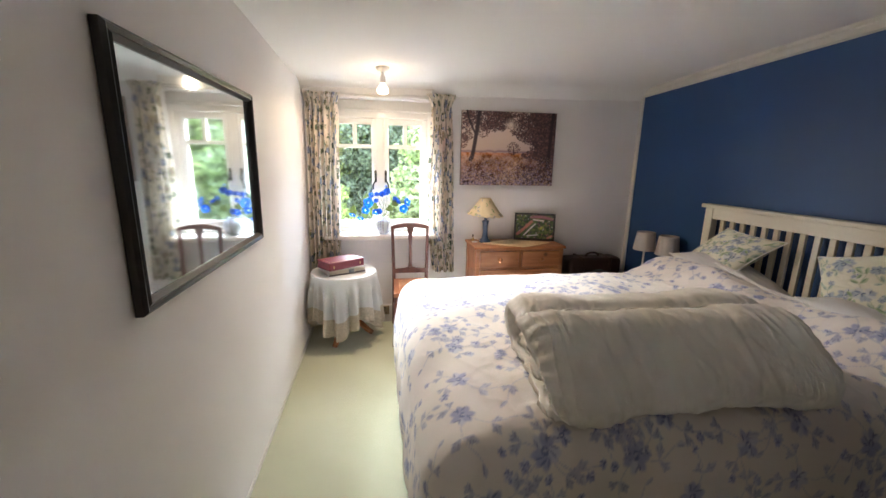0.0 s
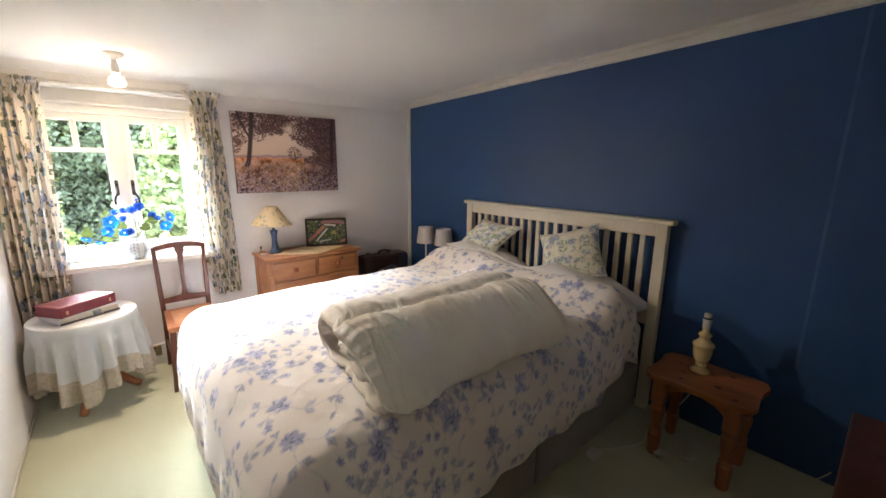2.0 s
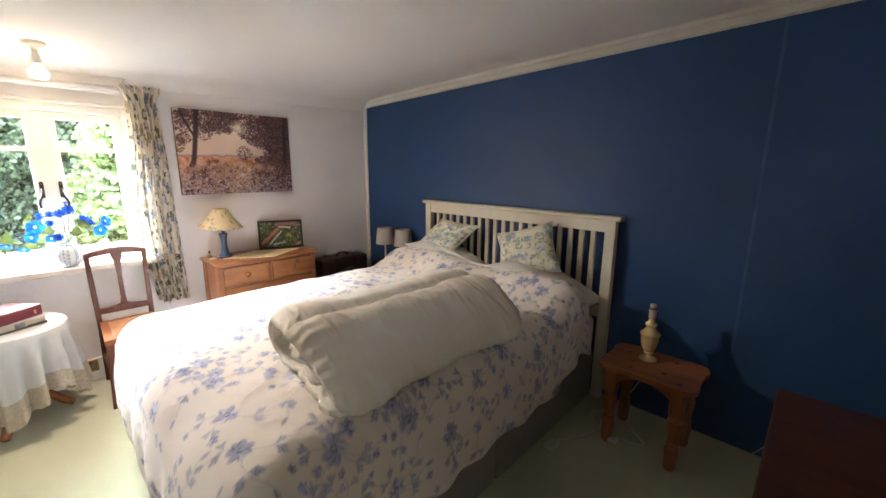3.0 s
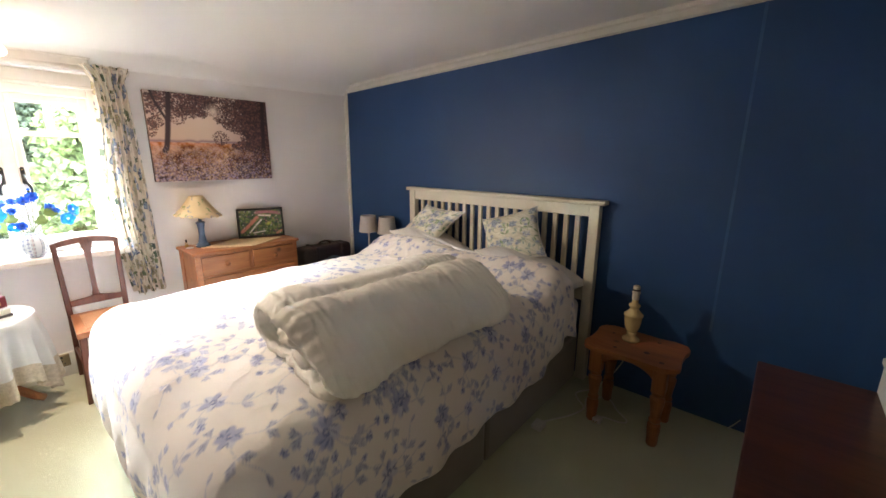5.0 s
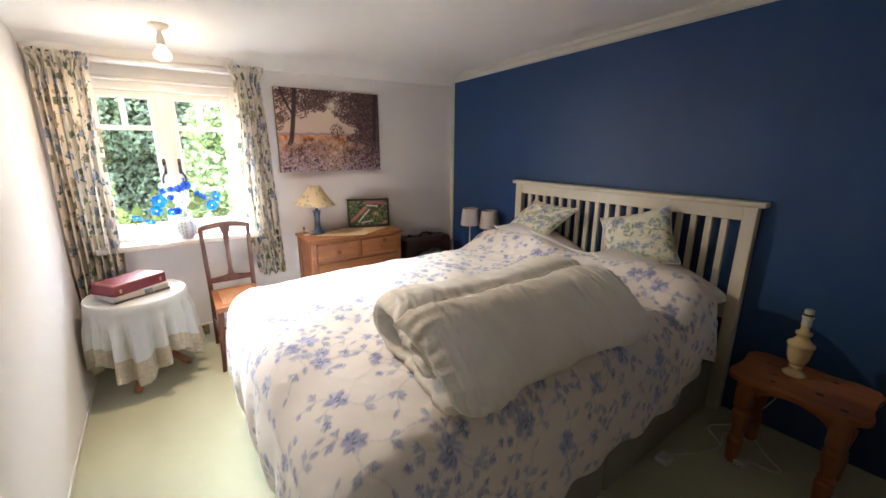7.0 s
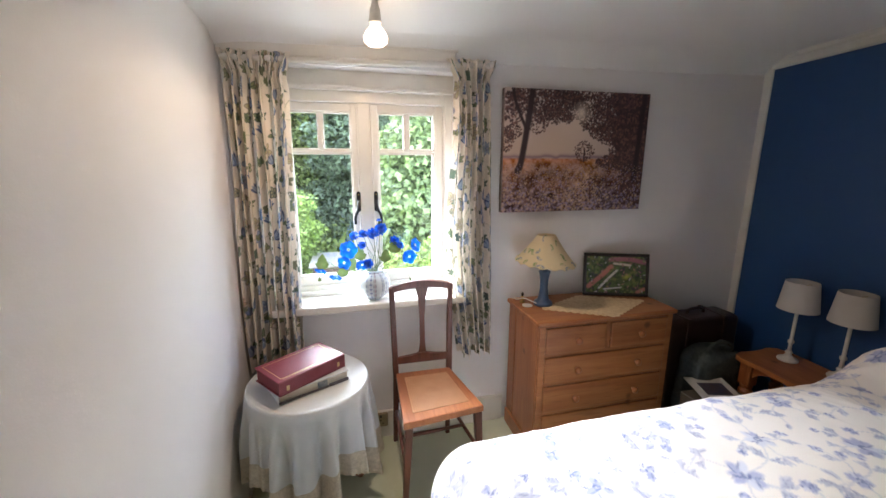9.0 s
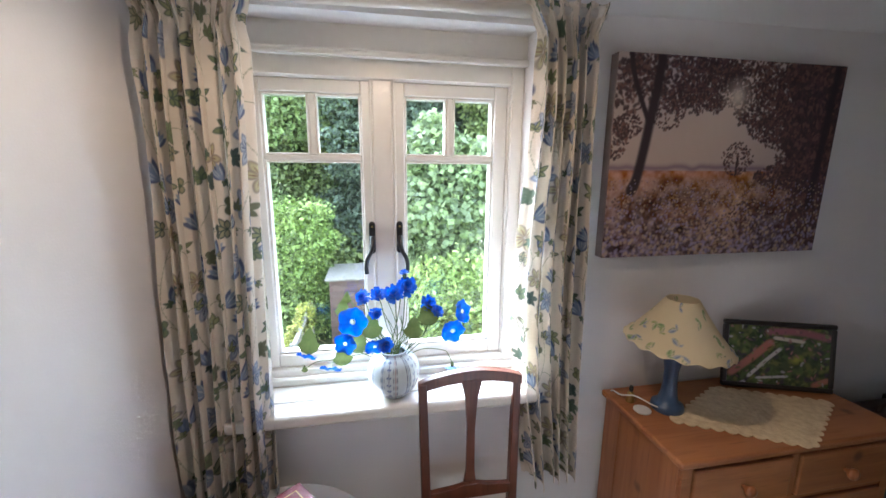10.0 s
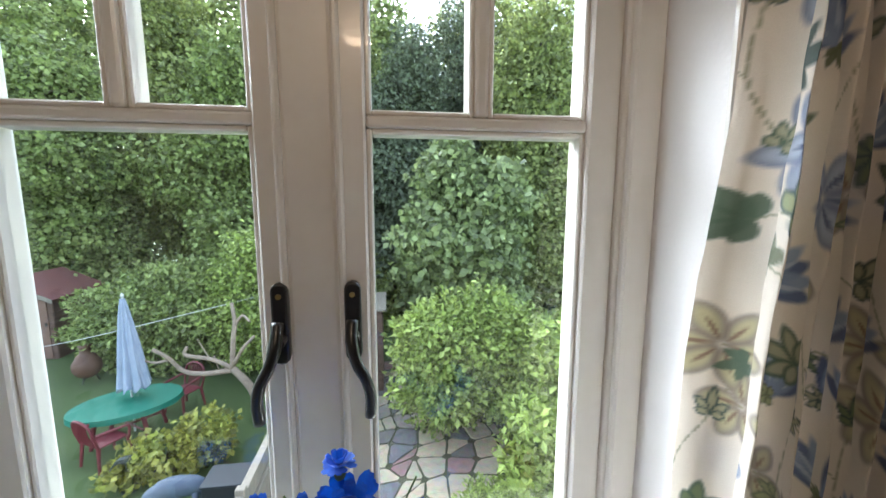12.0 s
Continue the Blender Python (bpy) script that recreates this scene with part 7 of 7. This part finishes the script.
WOODS = [(-12.5, 24, 15, 4.2, 1), (-6, 25, 15.5, 4.2, 0), (-0.2, 24.5, 15, 3.8, 1), (5.6, 24.5, 15.5, 3.8, 0), (11.5, 27, 17, 4.6, 0), (-14.5, 20, 12, 3.6, 0), (-10.6, 19, 11, 3.4, 1), (-7.2, 21, 13, 3.6, 0), (-4.2, 19, 10.5, 3.0, 1), (-1.4, 20.5, 12.5, 3.2, 0), (1.2, 18.5, 10, 2.6, 2), (4.2, 21, 12.5, 3.2, 2), (6.6, 18, 11, 2.9, 0), (9.8, 20, 12, 3.4, 1), (-9, 27, 16, 4.6, 2), (-3, 28, 16, 4.6, 0), (3, 29, 14, 3.8, 2), (8.5, 27, 16, 4.4, 1), (13.5, 24, 14, 4.2, 0), (-16, 28, 16, 5, 1)]
for k, (x, y, h, s, m_) in enumerate(WOODS):
    tree("woodland_tree", x, y, h, s, ("tall leafy green tree at the garden's end", "broad paler green tree at the garden's end", "dark dense evergreen tree at the garden's end")[m_], "tree", 36000 if y < 23.5 else 20000, (0.155, 0.15, 0.13)[m_] * (1 if y < 23.5 else 1.4), (wood_leaf, laurel, dark_leaf)[m_], 60 + k, 0.2, 0.10, "woodland trees")
leaves("undergrowth", [(x, 17.2 + 0.4 * (k % 3), GZ + 0.9, 1.5, 0.8, 1.3) for k, x in enumerate([-12 + 2.1 * j for j in range(12)])], 16000, 0.2, wood_leaf, None, 90)
tagged(bpy.data.objects["undergrowth"], "dense green undergrowth along the wood's edge", "undergrowth", kind="stuff")

# bare cut branches
bare = thing("bare_tree", (-1.85, 11.7, GZ), "pale pruned tree with bare forked branches", "tree")
BY = 11.7
part("trunk", tube(smooth_line([(-1.75, 11.75, GZ), (-1.86, BY, -1.95), (-2.20, BY, -1.48)], 6), [0.10, 0.098, 0.095, 0.09, 0.088, 0.085, 0.082, 0.08, 0.078, 0.075, 0.07, 0.068, 0.066], 10), pale_bark, bare, smooth=True)
for pts, r in (([(-2.20, BY, -1.48), (-2.15, BY, -0.9), (-2.10, BY, -0.55), (-2.17, BY + 0.1, -0.18)], 0.055), ([(-2.12, BY, -0.62), (-1.95, BY, -0.42), (-1.78, BY - 0.1, -0.52)], 0.035), ([(-2.17, BY, -1.40), (-1.95, BY - 0.1, -1.05), (-1.72, BY - 0.1, -0.80)], 0.04), ([(-2.20, BY, -1.48), (-2.55, BY, -1.28), (-3.03, BY, -1.16), (-3.0, BY, -1.0)], 0.048), ([(-2.22, BY, -1.52), (-2.75, BY, -1.56), (-3.15, BY + 0.1, -1.52), (-3.35, BY, -1.20), (-3.55, BY - 0.1, -0.98)], 0.055), ([(-3.35, BY, -1.25), (-3.6, BY, -1.28), (-3.85, BY, -1.20)], 0.03), ([(-2.6, BY, -1.27), (-2.72, BY, -1.02), (-2.80, BY, -0.85)], 0.016), ([(-2.45, BY, -1.52), (-2.52, BY, -1.2)], 0.014)):
    q = smooth_line(pts, 5) if len(pts) > 2 else [Vector(p) for p in pts]
    part("branch", tube(q, [r * (1 - 0.4 * k / len(q)) for k in range(len(q))], 8), pale_bark, bare, smooth=True)

# fence of upright boards
fence_wood = wood("weathered_fence_wood", (0.34, 0.29, 0.22), (0.25, 0.215, 0.17), 2, 0.85, 0.0)
fence = thing("fence", (-0.70, 9.0, GZ), "weathered grey-brown board fence with sloping cap rails", "fence")
for k in range(46):
    y = 5.6 + k * 0.148
    if k == 0:
        board = part("board", box(-0.708, -0.692, 0.0, 0.138, GZ + 0.03, GZ + 1.36, 0.003), fence_wood, fence)
        board.location.y = y
    else:
        b = new("board", board.data)
        b.parent = fence
        b.location.y = y
for k in range(4):
    y = 5.55 + k * 2.25
    part("post", box(-0.75, -0.65, y, y + 0.09, GZ, GZ + 1.46, 0.008), fence_wood, fence)
for z in (GZ + 0.35, GZ + 1.05):
    part("rail", box(-0.69, -0.65, 5.6, 12.35, z, z + 0.07, 0.006), fence_wood, fence)
part("cap_rail", box(-0.745, -0.655, 5.6, 12.35, GZ + 1.36, GZ + 1.40, 0.006), fence_wood, fence)
leaves("ivy", [(-0.72, 11.6, GZ + 1.35, 0.16, 0.8, 0.28), (-0.85, 10.9, GZ + 1.2, 0.12, 0.4, 0.25)], 1300, 0.07, yellow_leaf, None, 92)
tagged(bpy.data.objects["ivy"], "yellow-green climber growing over the fence top", "climber", kind="stuff")

# sheds
shed_boards = wood("dark_shed_boards", (0.20, 0.12, 0.085), (0.12, 0.075, 0.055), 0, 0.85, 0.0)
shed_red = surf("red_brown_felt", (0.28, 0.115, 0.09), (0.20, 0.09, 0.075), 3, 0.9, 0.6, 50, dist=0.01)


def shed(name, x0, x1, y0, y1, h, ridge, label, door=True):
    t = thing(name, ((x0 + x1) / 2, (y0 + y1) / 2, GZ), label, "shed")
    n = int(h / 0.14)
    for k in range(n):
        z = GZ + k * h / n
        part("board", box(x0 - 0.006 * (k % 2), x1 + 0.006 * (k % 2), y0 - 0.012, y0 + 0.012, z + 0.004, z + h / n, 0.003), shed_boards, t)
        part("board", box(x0 - 0.012, x0 + 0.012, y0 + 0.012, y1, z + 0.004, z + h / n, 0.003), shed_boards, t)
        part("board", box(x1 - 0.012, x1 + 0.012, y0 + 0.012, y1, z + 0.004, z + h / n, 0.003), shed_boards, t)
    part("back_wall", box(x0, x1, y1 - 0.02, y1, GZ, GZ + h), shed_boards, t)
    mid_ = (x0 + x1) / 2
    if door:
        part("gable", slab([(x0, GZ + h), (x1, GZ + h), (mid_, GZ + ridge - 0.03)], y0 - 0.01, y0 + 0.02, "y"), shed_boards, t)
    if not door:
        part("roof", box(x0 - 0.1, x1 + 0.1, y0 - 0.12, y1 + 0.1, GZ + h + 0.002, GZ + h + 0.05, 0.005), fence_wood, t)
    for s, xa in ((-1, x0 - 0.12), (1, x1 + 0.12)) if door else ():
        za = GZ + h - 0.07
        prof_ = [(xa, za), (mid_, GZ + ridge), (mid_, GZ + ridge + 0.03), (xa, za + 0.03)]
        part("roof", slab(prof_, y0 - 0.14, y1 + 0.12, "y"), shed_red, t)
        part("bargeboard", slab([(xa, za - 0.08), (mid_, GZ + ridge - 0.08), (mid_, GZ + ridge + 0.035), (xa, za + 0.035)], y0 - 0.165, y0 - 0.142, "y"), fence_wood, t)
    if door:
        d = part("door", box(mid_ - 0.05, x1 - 0.12, y0 - 0.04, y0 - 0.014, GZ + 0.05, GZ + h - 0.08, 0.004), wood("shed_door_wood", (0.26, 0.15, 0.10), (0.18, 0.10, 0.07), 2, 0.8, 0.0), t)
        for z in (GZ + 0.4, GZ + h - 0.45):
            part("hinge", box(mid_ - 0.05, mid_ + 0.35, y0 - 0.048, y0 - 0.041, z, z + 0.04), black_iron, d)
        part("latch", box(x1 - 0.20, x1 - 0.15, y0 - 0.055, y0 - 0.041, GZ + 0.95, GZ + 1.05), black_iron, d)
    return t


shed("garden_shed", -10.3, -8.2, 15.6, 17.4, 1.75, 2.25, "dark boarded garden shed with red felt roof and brown door")
shed("garden_shed", -0.25, 0.72, 12.5, 13.9, 1.95, 2.03, "small brown boarded shed at the path's end", False)

# table, parasol and chairs
green_cloth = surf("green_table_cover", (0.035, 0.22, 0.14), (0.028, 0.18, 0.115), 4, 0.5, 0.1, 60)
maroon = surf("maroon_plastic", (0.20, 0.035, 0.045), (0.16, 0.028, 0.036), 6, 0.45, 0.05, 60)
PX, PY = -3.98, 11.45
pt = thing("patio_table", (PX, PY, GZ), "oval patio table with dark red legs", "garden table")
ovals = [(PX + 0.84 * math.cos(a) * math.cos(0.45) - 0.60 * math.sin(a) * math.sin(0.45), PY + 0.84 * math.cos(a) * math.sin(0.45) + 0.60 * math.sin(a) * math.cos(0.45)) for a in (2 * math.pi * k / 40 for k in range(40))]
part("tabletop", slab(ovals, GZ + 0.66, GZ + 0.69, "z", bevel=0.008), maroon, pt)
for a in (0.9, 2.5, 4.0, 5.6):
    lx, ly = PX + 0.50 * math.cos(a), PY + 0.42 * math.sin(a)
    part("leg", tube([(PX + 0.65 * math.cos(a), PY + 0.52 * math.sin(a), GZ), (lx, ly, GZ + 0.66)], [0.03, 0.045], 8), maroon, pt)
    part("brace", tube([(PX, PY, GZ + 0.25), (PX + 0.58 * math.cos(a), PY + 0.47 * math.sin(a), GZ + 0.25)], 0.018, 6), maroon, pt)
cover = thing("table_cover", (PX, PY, GZ + 0.695), "smooth bright green cover fitted over the oval table", "tablecloth")
ov2 = [(PX + (x - PX) * 1.03, PY + (y - PY) * 1.03) for x, y in ovals]
bm = slab(ov2, GZ + 0.692, GZ + 0.70, "z", bevel=0.003)
rim_a = [bm.verts.new((x, y, GZ + 0.698)) for x, y in ov2]
rim_b = [bm.verts.new((PX + (x - PX) * 1.012, PY + (y - PY) * 1.012, GZ + 0.60 + 0.006 * math.sin(k * 1.7))) for k, (x, y) in enumerate(ov2)]
for k in range(40):
    bm.faces.new((rim_a[k], rim_a[(k + 1) % 40], rim_b[(k + 1) % 40], rim_b[k]))
part("cover", bm, green_cloth, cover, smooth=False)
UX, UY = -3.98, 11.62
par = thing("parasol", (UX, UY, GZ), "closed pale blue parasol standing through the table", "parasol")
part("pole", tube([(UX - 0.03, UY, GZ), (UX, UY, 0.08)], 0.02, 10), white_plastic, par)
nr_, na_ = 40, 120
th, v = np.meshgrid(np.linspace(0, 2 * np.pi, na_), np.linspace(0, 1, nr_))
r = (0.03 + 0.20 * v**0.8) * (1 + 0.20 * np.sin(8 * th + 1.2 * v) + 0.08 * np.sin(17 * th))
z = 0.02 - 1.72 * v + 0.05 * np.sin(8 * th) * (v > 0.97)
sheet("canopy", np.stack([UX + r * np.cos(th) + 0.03 * v, UY + r * np.sin(th), z], -1), surf("pale_blue_canvas", (0.44, 0.48, 0.58), (0.34, 0.38, 0.48), 5, 0.85, 0.1, 80), par, thick=0.003)
part("finial", lathe([(0.02, 0.0), (0.035, 0.03), (0.02, 0.06), (0.005, 0.09)], (UX, UY, 0.04), 12), white_plastic, par, smooth=True)


def patio_chair(base, turn, label):
    t = new("patio_chair")
    t.matrix_world = Matrix.Translation(base) @ Matrix.Rotation(radians(turn), 4, "Z")
    tagged(t, label, "garden chair", "chairs round the garden table")

    def put(nm, bm_):
        mesh_ = bpy.data.meshes.new(nm)
        bmesh.ops.recalc_face_normals(bm_, faces=bm_.faces[:])
        bm_.to_mesh(mesh_)
        bm_.free()
        mesh_.materials.append(maroon)
        ob_ = new(nm, mesh_)
        ob_.parent = t

    put("seat", box(-0.23, 0.23, -0.22, 0.22, 0.40, 0.43, 0.012, seg=2))
    for sx_ in (-1, 1):
        for sy_ in (-1, 1):
            put("leg", tube([(0.26 * sx_, 0.25 * sy_, 0), (0.22 * sx_, 0.21 * sy_, 0.42)], [0.022, 0.032], 8))
        put("armrest", tube(smooth_line([(0.25 * sx_, -0.22, 0.40), (0.27 * sx_, -0.22, 0.60), (0.27 * sx_, -0.02, 0.64), (0.25 * sx_, 0.24, 0.66)], 4), 0.022, 8))
    put("back_frame", tube(smooth_line([(-0.24, 0.22, 0.42), (-0.26, 0.28, 0.66), (-0.20, 0.31, 0.84), (0, 0.33, 0.90), (0.20, 0.31, 0.84), (0.26, 0.28, 0.66), (0.24, 0.22, 0.42)], 5), 0.022, 8))
    for k in range(6):
        x_ = -0.15 + 0.06 * k
        put("back_slat", tube([(x_ * 0.9, 0.22, 0.43), (x_, 0.30, 0.66), (x_, 0.325, 0.87 - abs(x_) * 0.2)], 0.013, 6))
    return t


patio_chair((-3.92, 10.72, GZ), 150, "maroon plastic armchair drawn up before the green table")
patio_chair((-3.45, 12.35, GZ), -25, "maroon plastic armchair beyond the green table")

# ornaments on the grass
verdigris = surf("dark_metal", (0.03, 0.035, 0.033), (0.06, 0.07, 0.06), 14, 0.6, 0.3, 60)
heron = part("heron_statue", tube(smooth_line([(-3.15, 9.95, GZ + 0.46), (-3.05, 9.95, GZ + 0.50), (-3.22, 9.93, GZ + 0.50), (-3.33, 9.92, GZ + 0.40), (-3.36, 9.92, GZ + 0.34)], 6), [0.03 + 0.045 * math.exp(-((k - 8) / 5) ** 2) - 0.001 * k for k in range(25)], 8), verdigris)
bm = bmesh.new()
bm.from_mesh(heron.data)
for lx in (-3.15, -3.08):
    tube([(lx, 9.95, GZ + 0.46), (lx + 0.01, 9.95, GZ + 0.2), (lx - 0.01, 9.95, GZ)], 0.009, 6, bm)
lathe([(0.12, 0), (0.12, 0.02), (0.05, 0.03)], (-3.12, 9.95, GZ), 16, bm)
bm.to_mesh(heron.data)
bm.free()
heron.data.transform(Matrix.Translation((3.12, -9.95, -GZ)))
heron.location = (-3.12, 9.95, GZ)
tagged(heron, "dark metal long-legged bird statue on the lawn", "statue")
chim = thing("chiminea", (-6.4, 14.0, GZ), "brown clay chiminea on a small stand", "garden stove")
part("body", lathe([(0.10, 0.12), (0.20, 0.18), (0.29, 0.32), (0.29, 0.48), (0.20, 0.64), (0.12, 0.72), (0.10, 0.86), (0.14, 0.92)], (-6.4, 14.0, GZ), 20), surf("brown_clay", (0.17, 0.085, 0.05), (0.11, 0.06, 0.04), 7, 0.6, 0.2, 40), chim, smooth=True)
for a in (0.5, 2.6, 4.7):
    part("leg", tube([(-6.4 + 0.2 * math.cos(a), 14 + 0.2 * math.sin(a), GZ), (-6.4 + 0.14 * math.cos(a), 14 + 0.14 * math.sin(a), GZ + 0.16)], 0.015, 6), black_iron, chim)
bm = tube(smooth_line([(-2.62, 9.35, GZ + 0.24), (-2.48, 9.38, GZ + 0.30), (-2.25, 9.42, GZ + 0.36), (-1.95, 9.46, GZ + 0.34), (-1.80, 9.48, GZ + 0.26)], 6), [0.03, 0.045, 0.06, 0.075, 0.09, 0.10, 0.11, 0.12, 0.13, 0.14, 0.145, 0.15, 0.15, 0.15, 0.15, 0.145, 0.14, 0.135, 0.13, 0.12, 0.11, 0.10, 0.085, 0.06, 0.03], 14)
for lx, ly in ((-2.30, 9.34), (-2.28, 9.50), (-1.92, 9.38), (-1.90, 9.54)):
    tube([(lx, ly, GZ + 0.3), (lx, ly, GZ)], [0.05, 0.04], 8, bm)
solo("animal_statue", bm, surf("blue_grey_stone", (0.12, 0.15, 0.20), (0.08, 0.10, 0.14), 8, 0.55, 0.2, 60), (-2.1, 9.43, GZ), "blue-grey stone animal statue on the grass", "statue", True)
trough = thing("planter", (-1.45, 9.45, GZ), "square black planter trough against the fence", "planter")
bm = box(-1.78, -1.12, 9.25, 9.70, GZ, GZ + 0.42, 0.01)
part("tub", bm, surf("black_tub", (0.025, 0.028, 0.035), None, 8, 0.5), trough)
part("rim", box(-1.80, -1.10, 9.23, 9.72, GZ + 0.42, GZ + 0.455, 0.008), surf("black_rim", (0.035, 0.04, 0.05), None, 8, 0.5), trough)
line = solo("washing_line", tube(smooth_line([(-8.3, 13.6, -1.72), (-6.0, 13.2, -1.28), (-3.6, 13.0, -0.72), (-2.0, 13.0, -0.35)], 8), 0.008, 6), white_plastic, (-5, 13.2, GZ), "white washing line strung between the shed and bush", "washing line", True)

# irregular stone path
joint = surf("path_joints", (0.13, 0.115, 0.075), (0.08, 0.09, 0.045), 4, 0.95, 0.8, 50, dist=0.01)
path = part("pavement", box(0.0, 3.2, 6.2, 14.2, GZ, GZ + 0.012), joint)
tagged(path, "garden path of irregular sandstone and slate flags", "stone path", kind="structure")
m, n, l, b = material("flagstones")
oi, cr, no, mx = n.new("ShaderNodeObjectInfo"), n.new("ShaderNodeValToRGB"), n.new("ShaderNodeTexNoise"), n.new("ShaderNodeMix")
cr.color_ramp.interpolation = "CONSTANT"
els = cr.color_ramp.elements
els[0].color, els[1].position, els[1].color = (0.56, 0.45, 0.29, 1), 0.26, (0.34, 0.29, 0.25, 1)
for p_, c_ in ((0.40, (0.34, 0.20, 0.18)), (0.54, (0.20, 0.18, 0.165)), (0.66, (0.50, 0.41, 0.28)), (0.90, (0.20, 0.19, 0.20))):
    e_ = els.new(p_)
    e_.color = (*c_, 1)
no.inputs["Scale"].default_value, no.inputs["Detail"].default_value = 9, 8
tc = n.new("ShaderNodeTexCoord")
l.new(tc.outputs["Object"], no.inputs[0])
l.new(oi.outputs["Random"], cr.inputs[0])
mx.data_type, mx.blend_type = "RGBA", "MULTIPLY"
mx.inputs["Factor"].default_value = 0.6
l.new(cr.outputs[0], mx.inputs["A"])
l.new(no.outputs["Color"], mx.inputs["B"])
gain = n.new("ShaderNodeHueSaturation")
gain.inputs["Value"].default_value = 1.35
gain.inputs["Saturation"].default_value = 0.85
l.new(mx.outputs["Result"], gain.inputs["Color"])
l.new(gain.outputs[0], b.inputs["Base Color"])
b.inputs["Roughness"].default_value = 0.85
bp = n.new("ShaderNodeBump")
bp.inputs["Strength"].default_value, bp.inputs["Distance"].default_value = 0.5, 0.01
l.new(no.outputs["Fac"], bp.inputs["Height"])
l.new(bp.outputs[0], b.inputs["Normal"])
flag_mat = m
rng = random.Random(77)
GXN, GYN = 7, 17
nodes = [[(0.05 + 3.1 * i / GXN + (rng.uniform(-0.13, 0.13) if 0 < i < GXN else 0), 6.25 + 7.9 * j / GYN + rng.uniform(-0.13, 0.13)) for i in range(GXN + 1)] for j in range(GYN + 1)]
polys = []
for j in range(GYN):
    for i in range(GXN):
        q = [nodes[j][i], nodes[j][i + 1], nodes[j + 1][i + 1], nodes[j + 1][i]]
        k = rng.random()
        if k < 0.30:
            polys += [[q[0], q[1], q[2]], [q[0], q[2], q[3]]]
        elif k < 0.45:
            f = rng.uniform(0.35, 0.65)
            a_, c_ = tuple(q[0][n_] * (1 - f) + q[1][n_] * f for n_ in (0, 1)), tuple(q[3][n_] * (1 - f) + q[2][n_] * f for n_ in (0, 1))
            polys += [[q[0], a_, c_, q[3]], [a_, q[1], q[2], c_]]
        else:
            polys.append(q)
for q in polys:
    cx, cy = sum(p[0] for p in q) / len(q), sum(p[1] for p in q) / len(q)
    pts = []
    for p, p2 in zip(q, q[1:] + q[:1]):
        for f in (0.14, 0.5, 0.86):
            x_, y_ = p[0] * (1 - f) + p2[0] * f, p[1] * (1 - f) + p2[1] * f
            dx, dy = x_ - cx, y_ - cy
            ln = math.hypot(dx, dy)
            s_ = (ln - 0.018 - rng.uniform(0, 0.012)) / ln
            pts.append((cx + dx * s_, cy + dy * s_))
    h_ = rng.uniform(0.02, 0.034)
    part("stone", slab(pts, GZ + 0.004, GZ + h_, "z"), flag_mat, path)

# the garden lies a little lower than it was set out
for ob in bpy.data.objects:
    if ob not in indoors and ob.parent is None:
        ob.location.z -= LOWER
        if ob.name.startswith("wall_below"):
            ob.location.z += LOWER
            for v in ob.data.vertices:
                if v.co.z < -1:
                    v.co.z -= LOWER
